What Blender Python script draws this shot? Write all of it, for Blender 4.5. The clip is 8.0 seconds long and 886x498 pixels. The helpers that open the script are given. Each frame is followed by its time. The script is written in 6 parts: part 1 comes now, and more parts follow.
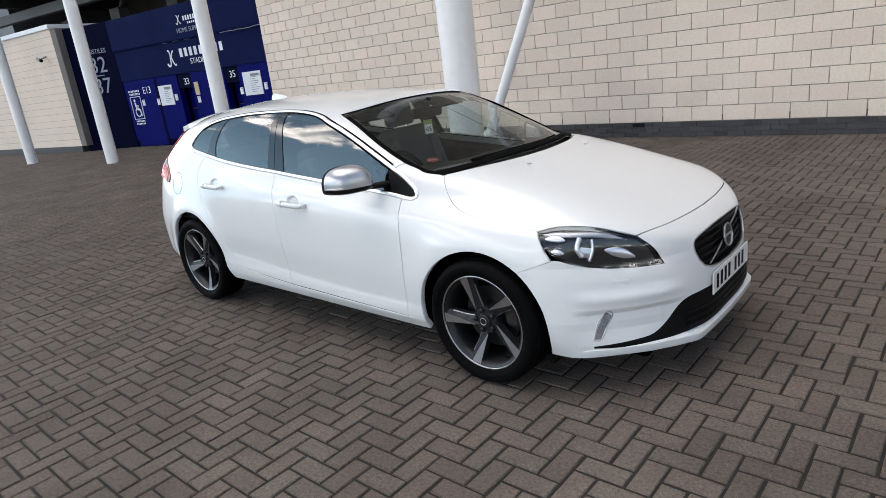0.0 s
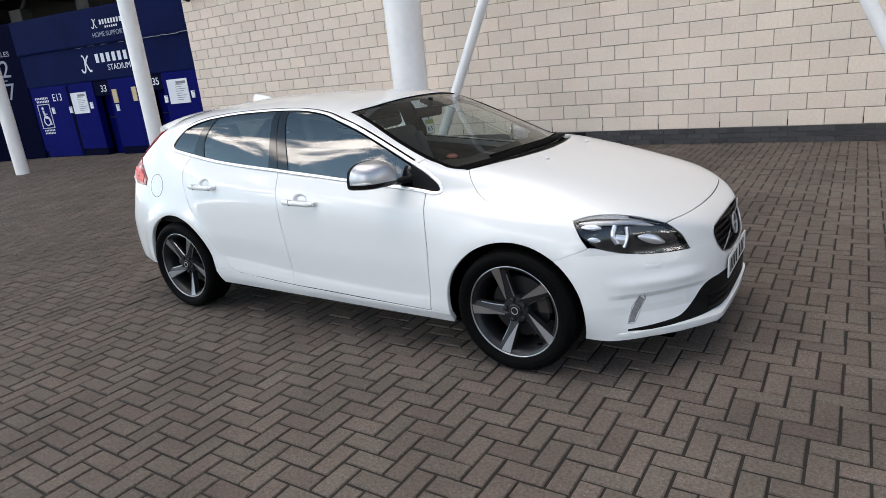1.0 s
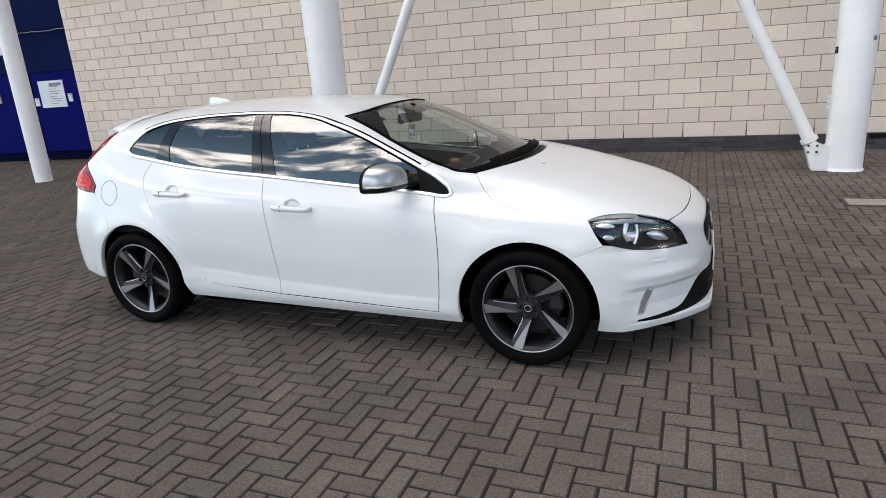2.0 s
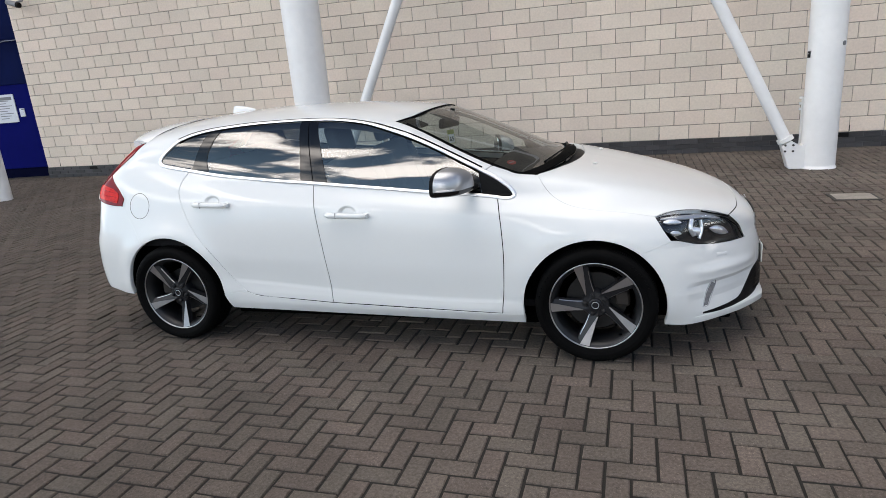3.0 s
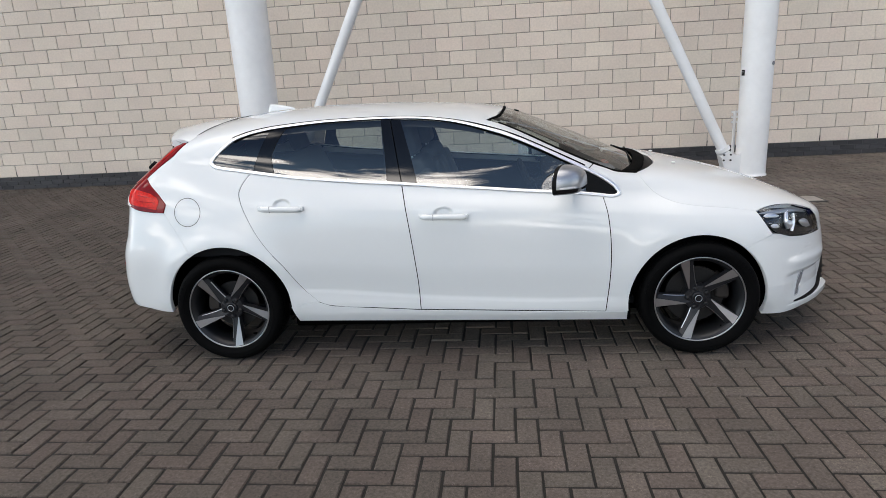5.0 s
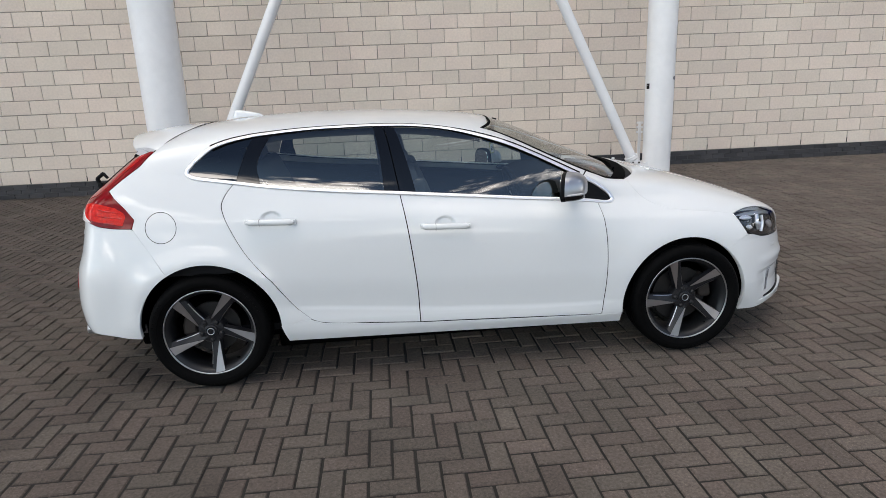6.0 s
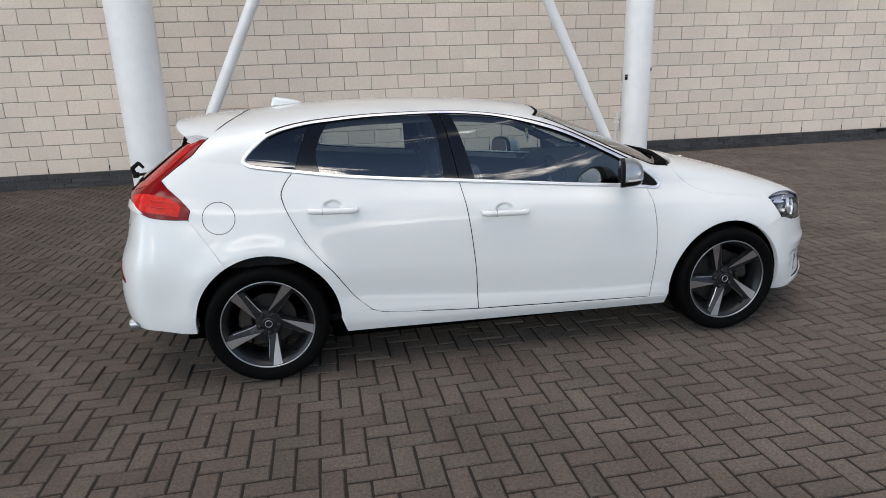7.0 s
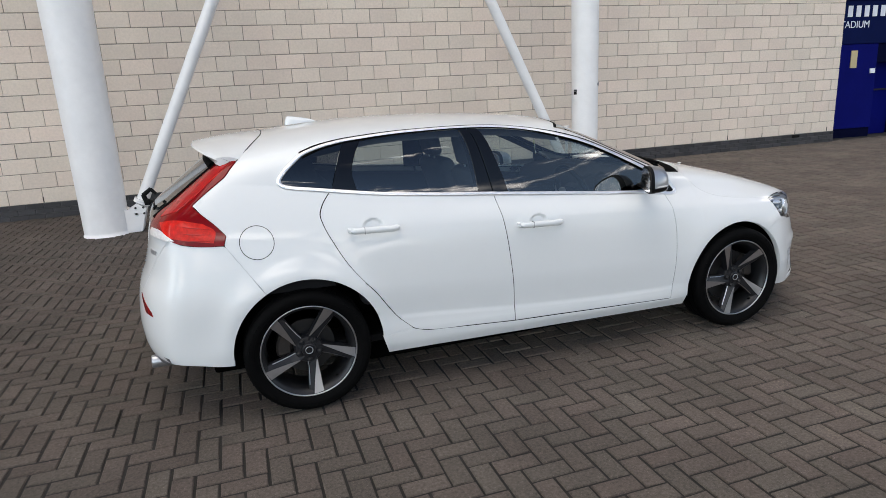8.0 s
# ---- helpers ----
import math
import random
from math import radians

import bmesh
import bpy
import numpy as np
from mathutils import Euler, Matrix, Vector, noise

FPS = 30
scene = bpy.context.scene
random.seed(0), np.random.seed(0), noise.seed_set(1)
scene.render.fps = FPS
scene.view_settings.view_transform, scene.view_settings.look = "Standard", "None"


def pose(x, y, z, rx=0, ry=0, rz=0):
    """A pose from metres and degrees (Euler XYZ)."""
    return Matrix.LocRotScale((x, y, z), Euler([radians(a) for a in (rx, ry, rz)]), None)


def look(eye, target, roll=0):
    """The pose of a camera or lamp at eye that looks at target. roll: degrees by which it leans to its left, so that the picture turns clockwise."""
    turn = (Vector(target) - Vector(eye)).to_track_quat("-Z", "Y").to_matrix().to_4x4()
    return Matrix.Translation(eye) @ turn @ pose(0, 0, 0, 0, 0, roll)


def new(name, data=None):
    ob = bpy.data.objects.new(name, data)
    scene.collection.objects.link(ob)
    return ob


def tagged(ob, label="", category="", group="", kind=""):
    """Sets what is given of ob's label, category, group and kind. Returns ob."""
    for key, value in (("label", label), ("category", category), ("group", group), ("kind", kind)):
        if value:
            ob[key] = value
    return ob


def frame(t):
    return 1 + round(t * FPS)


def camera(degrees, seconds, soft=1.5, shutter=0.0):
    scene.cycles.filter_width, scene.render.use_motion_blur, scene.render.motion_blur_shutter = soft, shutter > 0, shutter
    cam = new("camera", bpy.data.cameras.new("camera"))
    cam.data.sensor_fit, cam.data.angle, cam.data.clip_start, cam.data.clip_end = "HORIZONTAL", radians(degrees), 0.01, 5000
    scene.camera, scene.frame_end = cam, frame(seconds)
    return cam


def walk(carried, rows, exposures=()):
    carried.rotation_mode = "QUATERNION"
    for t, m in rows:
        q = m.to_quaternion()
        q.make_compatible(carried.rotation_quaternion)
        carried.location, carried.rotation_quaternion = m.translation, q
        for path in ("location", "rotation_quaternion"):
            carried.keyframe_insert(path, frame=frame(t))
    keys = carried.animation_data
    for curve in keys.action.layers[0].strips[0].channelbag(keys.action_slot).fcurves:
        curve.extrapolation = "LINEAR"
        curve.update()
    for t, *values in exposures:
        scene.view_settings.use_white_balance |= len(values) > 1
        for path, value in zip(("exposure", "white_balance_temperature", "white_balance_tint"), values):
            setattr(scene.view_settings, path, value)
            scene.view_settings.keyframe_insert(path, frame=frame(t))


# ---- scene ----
cam = camera(70.7, 8.0, soft=0.7)
PATH = [
    (0, (3.088, -2.998, 1.543), (1.797, -1.583, 0.966), -7.0),
    (0.5, (2.916, -3.272, 1.538), (1.691, -1.79, 0.989), -7.6),
    (1, (2.681, -3.399, 1.519), (1.599, -1.814, 0.955), -5.9),
    (1.5, (2.408, -3.559, 1.556), (1.42, -1.909, 1.008), -5.6),
    (1.7, (2.286, -3.651, 1.549), (1.403, -1.942, 1.002), -4.8),
    (2.8, (1.648, -3.944, 1.551), (1.048, -2.126, 0.973), -4.7),
    (3, (1.529, -3.993, 1.564), (0.937, -2.162, 1.017), -4.8),
    (3.5, (1.199, -4.143, 1.566), (0.693, -2.291, 1.006), -6.0),
    (4, (0.916, -4.167, 1.538), (0.485, -2.289, 1.001), -4.1),
    (4.5, (0.614, -4.143, 1.567), (0.285, -2.254, 0.999), -4.2),
    (4.7, (0.489, -4.148, 1.556), (0.196, -2.249, 1.002), -3.4),
    (5.8, (-0.214, -4.115, 1.533), (-0.096, -2.182, 1.034), -3.6),
    (6, (-0.344, -4.078, 1.555), (-0.173, -2.153, 1.042), -2.3),
    (6.5, (-0.687, -4.052, 1.532), (-0.431, -2.151, 0.969), -3.7),
    (7, (-0.963, -4.009, 1.557), (-0.616, -2.117, 1.012), -1.9),
    (7.5, (-1.234, -3.879, 1.549), (-0.771, -2.013, 0.999), -2.2),
    (8, (-1.551, -3.838, 1.556), (-0.96, -1.993, 1.058), -3.0),
]
walk(cam, [(t, look(eye, target, roll)) for t, eye, target, roll in PATH], [(0.0, 0.02, 8250, 16.5), (4.0, -0.13, 8300, 16.5), (8.0, -0.20, 8300, 16.5)])

# ---- daylight: bright broken cloud in the open sky on the car's right; the sun stands behind the stadium ----
def node_tree(owner):
    owner.use_nodes = True
    owner.node_tree.nodes.clear()
    return owner.node_tree


def add(nt, kind, inputs=(), **settings):
    n = nt.nodes.new(kind)
    for key, value in settings.items():
        setattr(n, key, value)
    for key, value in dict(inputs).items():
        if isinstance(value, bpy.types.NodeSocket):
            nt.links.new(value, n.inputs[key])
        else:
            n.inputs[key].default_value = value
    return n


SUN_ELEVATION, SUN_ROTATION = radians(38), radians(12)
world = bpy.data.worlds.new("sky")
scene.world = world
nt = node_tree(world)
sky = add(nt, "ShaderNodeTexSky", sky_type="NISHITA", sun_disc=False, sun_elevation=SUN_ELEVATION, sun_rotation=SUN_ROTATION, altitude=60.0)
co = add(nt, "ShaderNodeTexCoord")
sep = add(nt, "ShaderNodeSeparateXYZ", {0: co.outputs["Generated"]})
flat = add(nt, "ShaderNodeVectorMath", {0: co.outputs["Generated"], 1: (1.0, 1.0, 3.4)}, operation="MULTIPLY")
puffs = add(nt, "ShaderNodeTexNoise", {"Vector": flat.outputs[0], "Scale": 3.1, "Detail": 13.0, "Roughness": 0.56, "Distortion": 0.25})
# a belt of cumulus above the horizon, clear sky over it, an unseen cloud bank added overhead for light from above
low = add(nt, "ShaderNodeMapRange", {0: sep.outputs[2], 1: 0.52, 2: 0.66, 3: 0.0, 4: -0.075}, interpolation_type="SMOOTHSTEP")
high = add(nt, "ShaderNodeMapRange", {0: sep.outputs[2], 1: 0.70, 2: 0.92, 3: 0.0, 4: 0.23})
both = add(nt, "ShaderNodeMath", {0: low.outputs[0], 1: high.outputs[0]}, operation="ADD")
side = add(nt, "ShaderNodeMapRange", {0: sep.outputs[0], 1: -0.70, 2: 0.25, 3: 0.040, 4: -0.030})
west_more = add(nt, "ShaderNodeMath", {0: both.outputs[0], 1: side.outputs[0]}, operation="ADD")
heap = add(nt, "ShaderNodeMath", {0: puffs.outputs[0], 1: west_more.outputs[0]}, operation="ADD")
cover = add(nt, "ShaderNodeValToRGB", {0: heap.outputs[0]})
cover.color_ramp.elements[0].position, cover.color_ramp.elements[1].position = 0.535, 0.585
tone = add(nt, "ShaderNodeValToRGB", {0: heap.outputs[0]})
tone.color_ramp.elements[0].position, tone.color_ramp.elements[1].position = 0.525, 0.625
tone.color_ramp.elements[0].color, tone.color_ramp.elements[1].color = (11.0, 13.0, 15.4, 1), (57.0, 63.0, 70.5, 1)
# the added overhead bank is greyer than the sunlit cumulus, to balance its light
under = add(nt, "ShaderNodeMapRange", {0: sep.outputs[2], 1: 0.56, 2: 0.80, 3: 1.3, 4: 0.58})
grey = add(nt, "ShaderNodeVectorMath", {0: tone.outputs[0], "Scale": under.outputs[0]}, operation="SCALE")
# pale haze low in the sky, thicker towards the west
haze = add(nt, "ShaderNodeMapRange", {0: sep.outputs[2], 1: 0.05, 2: 0.60, 3: 0.80, 4: 0.0})
west = add(nt, "ShaderNodeMapRange", {0: sep.outputs[0], 1: -0.75, 2: 0.05, 3: 1.0, 4: 0.10})
veil = add(nt, "ShaderNodeMath", {0: haze.outputs[0], 1: west.outputs[0]}, operation="MULTIPLY")
blue = add(nt, "ShaderNodeMixRGB", {0: 1.0, 1: sky.outputs[0], 2: (1.20, 1.50, 1.85, 1)}, blend_type="MULTIPLY")
pale = add(nt, "ShaderNodeMixRGB", {0: veil.outputs[0], 1: blue.outputs[0], 2: (10.5, 21.5, 33.0, 1)})
mix = add(nt, "ShaderNodeMixRGB", {0: cover.outputs[0], 1: pale.outputs[0], 2: grey.outputs[0]})
bg = add(nt, "ShaderNodeBackground", {0: mix.outputs[0], 1: 0.12})
nt.links.new(bg.outputs[0], add(nt, "ShaderNodeOutputWorld").inputs[0])

sun = new("sun", bpy.data.lights.new("sun", "SUN"))
sun.data.energy, sun.data.angle, sun.data.color = 3.0, radians(0.6), (1.0, 0.95, 0.88)
sun.matrix_world = look((0.0, 10, 8), (0, 0, 0))


# ---- materials ----
def material(name, colour, rough=0.6, metal=0.0, coat=0.0, grain=0.0, scale=40.0, spread=0.0, bump=0.0, bump_scale=120.0, stains=0.0, stain_scale=1.5, specks=0.0, drift=0.0, hue=0.0, **more):
    """A surface with colour variation at two scales (fine grain, broad stains), a spread of tone from piece to piece, a
    slow drift of tone along x (darker towards -x), and fine relief.
    """
    m = bpy.data.materials.new(name)
    nt = node_tree(m)
    p = add(nt, "ShaderNodeBsdfPrincipled", {"Base Color": (*colour, 1), "Roughness": rough, "Metallic": metal, "Coat Weight": coat, "Coat Roughness": 0.03})
    for key, value in more.items():
        p.inputs[key.replace("_", " ")].default_value = value
    nt.links.new(p.outputs[0], add(nt, "ShaderNodeOutputMaterial").inputs[0])
    co = add(nt, "ShaderNodeTexCoord").outputs["Object"] if not spread else add(nt, "ShaderNodeNewGeometry").outputs["Position"]
    value = None
    if grain or stains or spread:
        fine = add(nt, "ShaderNodeTexNoise", {"Vector": co, "Scale": scale, "Detail": 6.0, "Roughness": 0.65})
        broad = add(nt, "ShaderNodeTexNoise", {"Vector": co, "Scale": stain_scale, "Detail": 4.0, "Roughness": 0.6})
        a = add(nt, "ShaderNodeMapRange", {0: fine.outputs[0], 1: 0.25, 2: 0.75, 3: 1 - grain, 4: 1 + grain})
        b = add(nt, "ShaderNodeMapRange", {0: broad.outputs[0], 1: 0.3, 2: 0.7, 3: 1 - stains, 4: 1 + stains * 0.5})
        value = add(nt, "ShaderNodeMath", {0: a.outputs[0], 1: b.outputs[0]}, operation="MULTIPLY").outputs[0]
        if specks:
            grit = add(nt, "ShaderNodeTexNoise", {"Vector": co, "Scale": 260.0, "Detail": 2.0})
            e = add(nt, "ShaderNodeMapRange", {0: grit.outputs[0], 1: 0.64, 2: 0.74, 3: 1.0, 4: 1 + 2.2 * specks})
            dirt = add(nt, "ShaderNodeMapRange", {0: grit.outputs[0], 1: 0.26, 2: 0.36, 3: 1 - specks, 4: 1.0})
            value = add(nt, "ShaderNodeMath", {0: value, 1: e.outputs[0]}, operation="MULTIPLY").outputs[0]
            value = add(nt, "ShaderNodeMath", {0: value, 1: dirt.outputs[0]}, operation="MULTIPLY").outputs[0]
        if spread:
            one = add(nt, "ShaderNodeObjectInfo").outputs["Random"]
            two = add(nt, "ShaderNodeNewGeometry").outputs["Random Per Island"]
            both = add(nt, "ShaderNodeMath", {0: one, 1: two}, operation="ADD")
            wrap = add(nt, "ShaderNodeMath", {0: both.outputs[0]}, operation="FRACT")
            c = add(nt, "ShaderNodeMapRange", {0: wrap.outputs[0], 3: 1 - spread, 4: 1 + spread})
            value = add(nt, "ShaderNodeMath", {0: value, 1: c.outputs[0]}, operation="MULTIPLY").outputs[0]
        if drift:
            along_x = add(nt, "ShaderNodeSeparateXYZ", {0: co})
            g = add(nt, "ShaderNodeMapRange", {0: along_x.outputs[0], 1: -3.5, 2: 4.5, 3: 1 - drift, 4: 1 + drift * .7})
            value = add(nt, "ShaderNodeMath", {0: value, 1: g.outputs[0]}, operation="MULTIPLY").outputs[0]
        tint = add(nt, "ShaderNodeVectorMath", {0: (*colour,), "Scale": value}, operation="SCALE")
        shown = tint.outputs[0]
        if hue:
            swing = add(nt, "ShaderNodeMath", {0: wrap.outputs[0], 1: 7.31}, operation="MULTIPLY")
            swing = add(nt, "ShaderNodeMath", {0: swing.outputs[0]}, operation="FRACT")
            cast = add(nt, "ShaderNodeMixRGB", {0: swing.outputs[0], 1: (1 + hue, 1 - hue, 1 - hue * .6, 1), 2: (1 - hue, 1 + hue * .6, 1 + hue * .2, 1)})
            shown = add(nt, "ShaderNodeMixRGB", {0: 1.0, 1: shown, 2: cast.outputs[0]}, blend_type="MULTIPLY").outputs[0]
        nt.links.new(shown, p.inputs["Base Color"])
        r = add(nt, "ShaderNodeMapRange", {0: fine.outputs[0], 3: max(rough - 0.12 * min(1, grain * 4), 0.02), 4: min(rough + 0.12 * min(1, grain * 4), 1)})
        nt.links.new(r.outputs[0], p.inputs["Roughness"])
    if bump:
        rel = add(nt, "ShaderNodeTexNoise", {"Vector": co, "Scale": bump_scale, "Detail": 5.0, "Roughness": 0.7})
        bn = add(nt, "ShaderNodeBump", {"Height": rel.outputs[0], "Strength": min(1.0, bump), "Distance": 0.004})
        nt.links.new(bn.outputs[0], p.inputs["Normal"])
    return m


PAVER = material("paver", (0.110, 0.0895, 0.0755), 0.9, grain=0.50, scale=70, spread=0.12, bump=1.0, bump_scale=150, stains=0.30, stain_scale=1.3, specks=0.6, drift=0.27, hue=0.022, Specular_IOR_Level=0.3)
PAVER_FAR = material("paver_far", (0.095, 0.079, 0.066), 0.9, grain=0.3, scale=6, stains=0.3, stain_scale=0.8)
JOINT = material("joint_sand", (0.013, 0.011, 0.009), 0.95, grain=0.35, scale=60, bump=0.5)
BLOCK = material("facing_block", (0.715, 0.602, 0.505), 0.85, grain=0.10, scale=30, spread=0.055, hue=0.012, bump=0.45, bump_scale=55, stains=0.07, stain_scale=0.7)
MORTAR = material("mortar", (0.20, 0.175, 0.15), 0.95, grain=0.2, scale=50, bump=0.4)
DARK_BRICK = material("dark_brick", (0.034, 0.032, 0.034), 0.6, grain=0.25, scale=60, spread=0.35, bump=0.4, bump_scale=90)
DARK_MORTAR = material("dark_mortar", (0.085, 0.082, 0.085), 0.95, grain=0.2)
GREY_BRICK = material("grey_brick", (0.16, 0.145, 0.135), 0.85, grain=0.2, scale=40, stains=0.15)
WHITE_STEEL = material("white_steel", (0.83, 0.815, 0.80), 0.38, grain=0.03, scale=8, stains=0.06, stain_scale=2.2)
NAVY = material("navy_cladding", (0.0025, 0.008, 0.052), 0.6, Specular_IOR_Level=0.03, grain=0.08, scale=12, stains=0.25, stain_scale=0.9)
BLUE = material("blue_paint", (0.0012, 0.0045, 0.105), 0.6, Specular_IOR_Level=0.03, grain=0.06, scale=15, stains=0.12, stain_scale=1.2)
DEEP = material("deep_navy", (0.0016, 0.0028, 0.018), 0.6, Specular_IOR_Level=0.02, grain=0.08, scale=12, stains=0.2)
DARK_STEEL = material("dark_steel", (0.022, 0.021, 0.020), 0.6, grain=0.2, scale=6, stains=0.3)
CONCRETE = material("concrete", (0.045, 0.041, 0.037), 0.85, grain=0.15, scale=20, stains=0.25)
UPPER_WALL = material("upper_wall", (0.27, 0.235, 0.20), 0.8, grain=0.1, scale=3, stains=0.15)
STAND = material("stand_cladding", (0.050, 0.053, 0.062), 0.6, grain=0.1, scale=3, stains=0.2)
COVER = material("cover_concrete", (0.30, 0.27, 0.235), 0.9, grain=0.2, scale=60, stains=0.2, stain_scale=6)
SIGN_WHITE = material("sign_white", (0.70, 0.72, 0.76), 0.5, grain=0.04, scale=30)
# sign white darkened in the colour itself, for lettering that is dimly lit
SIGN_DIM = material("dim_sign_white", (0.24, 0.27, 0.34), 0.5, grain=0.06, scale=30)
SIGN_GREY = material("sign_grey", (0.20, 0.20, 0.21), 0.6, grain=0.05)
SIGN_TAN = material("sign_tan", (0.55, 0.43, 0.24), 0.6, grain=0.06)
BLACK_PLASTIC = material("black_plastic", (0.004, 0.004, 0.0043), 0.5, Specular_IOR_Level=0.12, grain=0.12, scale=90, bump=0.15, bump_scale=400)


def glass_material(name, tint, ior=1.55, rough=0.0):
    """Clear sheet glass: tinted see-through, with a mirror gloss that grows at grazing angles."""
    m = bpy.data.materials.new(name)
    nt = node_tree(m)
    clear = add(nt, "ShaderNodeBsdfTransparent", {0: (*tint, 1)})
    gloss = add(nt, "ShaderNodeBsdfGlossy", {"Color": (1, 1, 1, 1), "Roughness": rough})
    bare = ((ior - 1) / (ior + 1)) ** 2
    edge = add(nt, "ShaderNodeLayerWeight", {"Blend": 0.5})
    steep = add(nt, "ShaderNodeMath", {0: edge.outputs["Facing"], 1: 5.0}, operation="POWER")
    fres = add(nt, "ShaderNodeMath", {0: steep.outputs[0], 1: 1 - bare, 2: bare}, operation="MULTIPLY_ADD")
    mixed = add(nt, "ShaderNodeMixShader", {0: fres.outputs[0], 1: clear.outputs[0], 2: gloss.outputs[0]})
    nt.links.new(mixed.outputs[0], add(nt, "ShaderNodeOutputMaterial").inputs[0])
    return m


WHITE_PAINT = material("white_paint", (0.69, 0.705, 0.700), 0.4, coat=1.0, Coat_IOR=1.38, Coat_Roughness=0.075, Specular_IOR_Level=0.3)
SIDE_GLASS = glass_material("side_glass", (0.66, 0.73, 0.72), 1.92)
PRIVACY_GLASS = glass_material("dark_glass", (0.14, 0.15, 0.15), 1.8)
SCREEN_GLASS = glass_material("screen_glass", (0.70, 0.75, 0.73), 1.66)
LAMP_GLASS = glass_material("lamp_glass", (0.92, 0.94, 0.96), 1.47)
GLOSS_BLACK = material("gloss_black", (0.004, 0.004, 0.0046), 0.06, Specular_IOR_Level=0.45, coat=0.0)
RUBBER = material("rubber", (0.003, 0.003, 0.003), 0.7, Specular_IOR_Level=0.02, grain=0.15, scale=60, bump=0.2, bump_scale=220)
TYRE = material("tyre_rubber", (0.0028, 0.0028, 0.0029), 0.66, Specular_IOR_Level=0.05, grain=0.2, scale=35, stains=0.3, stain_scale=5, bump=0.25, bump_scale=260)
CHROME = material("satin_chrome", (0.92, 0.92, 0.93), 0.42, metal=1.0)
POLISHED = material("machined_alloy", (0.47, 0.47, 0.49), 0.34, metal=1.0, grain=0.04, scale=25)
GREY_ALLOY = material("dark_alloy", (0.016, 0.016, 0.018), 0.38, metal=0.0, coat=0.05, Specular_IOR_Level=0.25, grain=0.06, scale=40)
BARREL = material("alloy_barrel", (0.014, 0.0145, 0.016), 0.40, metal=0.3, grain=0.08, scale=30)
SILVER = material("satin_silver", (0.42, 0.43, 0.45), 0.33, metal=0.8, coat=0.2)
DISC = material("brake_disc", (0.022, 0.021, 0.021), 0.5, metal=0.6, grain=0.15, scale=60)
CALIPER = material("brake_caliper", (0.035, 0.029, 0.026), 0.6, metal=0.5, grain=0.2, scale=50)
DARK_TRIM = material("dark_trim", (0.010, 0.010, 0.011), 0.8, Specular_IOR_Level=0.12, grain=0.1, scale=60, bump=0.2, bump_scale=300)
SEAT_CLOTH = material("seat_cloth", (0.10, 0.108, 0.12), 0.9, grain=0.25, scale=180, bump=0.4, bump_scale=500)
SEAT_GREY = material("seat_leather", (0.09, 0.093, 0.10), 0.6, grain=0.1, scale=120, bump=0.25, bump_scale=320)
HEADLINER = material("headliner", (0.07, 0.068, 0.066), 0.95, grain=0.08, scale=120)
RED_LENS = material("red_lens", (0.42, 0.006, 0.007), 0.10, coat=0.12, Transmission_Weight=0.0)
RED_DEEP = material("deep_red_lens", (0.20, 0.0015, 0.002), 0.10, coat=0.06, Specular_IOR_Level=0.2, grain=0.15, scale=30)
RED_BRIGHT = material("bright_red_reflector", (0.62, 0.018, 0.012), 0.16, coat=0.02, Specular_IOR_Level=0.12, grain=0.35, scale=45)
CLEAR_LENS = material("clear_lens", (0.72, 0.70, 0.69), 0.2, coat=0.4, grain=0.2, scale=70)
LAMP_BLACK = material("lamp_black", (0.008, 0.009, 0.011), 0.25, coat=0.2)
LAMP_CHROME = material("lamp_chrome", (0.80, 0.81, 0.84), 0.28, metal=0.85, Specular_IOR_Level=0.8)
DAY_LENS = material("daytime_lens", (0.20, 0.20, 0.21), 0.18, coat=0.5, grain=0.4, scale=90)
REFLECTOR = material("lamp_reflector", (0.85, 0.86, 0.88), 0.12, metal=1.0)
DIFFUSER = material("diffuser_grey", (0.075, 0.076, 0.082), 0.45, grain=0.08, scale=60)
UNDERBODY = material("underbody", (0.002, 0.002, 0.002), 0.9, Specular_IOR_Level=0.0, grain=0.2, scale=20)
PLATE_WHITE = material("plate_white", (0.72, 0.72, 0.70), 0.4, grain=0.03)
STICKER_RED = material("sticker_red", (0.26, 0.025, 0.018), 0.5, grain=0.05)
STICKER_LIME = material("sticker_lime", (0.34, 0.36, 0.10), 0.6, grain=0.05)


# ---- building blocks of geometry ----
def mesh_from(name, verts, quads):
    me = bpy.data.meshes.new(name)
    verts, quads = np.asarray(verts, np.float32), np.asarray(quads, np.int32)
    me.vertices.add(len(verts))
    me.vertices.foreach_set("co", verts.ravel())
    me.loops.add(quads.size)
    me.loops.foreach_set("vertex_index", quads.ravel())
    me.polygons.add(len(quads))
    me.polygons.foreach_set("loop_start", np.arange(0, quads.size, quads.shape[1], dtype=np.int32))
    me.update(calc_edges=True)
    me.validate()
    me.polygons.foreach_set("use_smooth", np.zeros(len(me.polygons), dtype=bool))
    return me


def place_mesh(name, me, mat, parent=None, label="", smooth=False):
    if mat and not me.materials:
        me.materials.append(mat)
    if smooth:
        me.polygons.foreach_set("use_smooth", np.ones(len(me.polygons), dtype=bool))
    ob = new(name, me)
    if parent:
        ob.parent = parent
    return tagged(ob, label)


def sharpen(me, degrees):
    """Hard edges where faces meet at more than the given angle, smooth elsewhere."""
    me.polygons.foreach_set("use_smooth", np.ones(len(me.polygons), dtype=bool))
    me.set_sharp_from_angle(angle=radians(degrees))


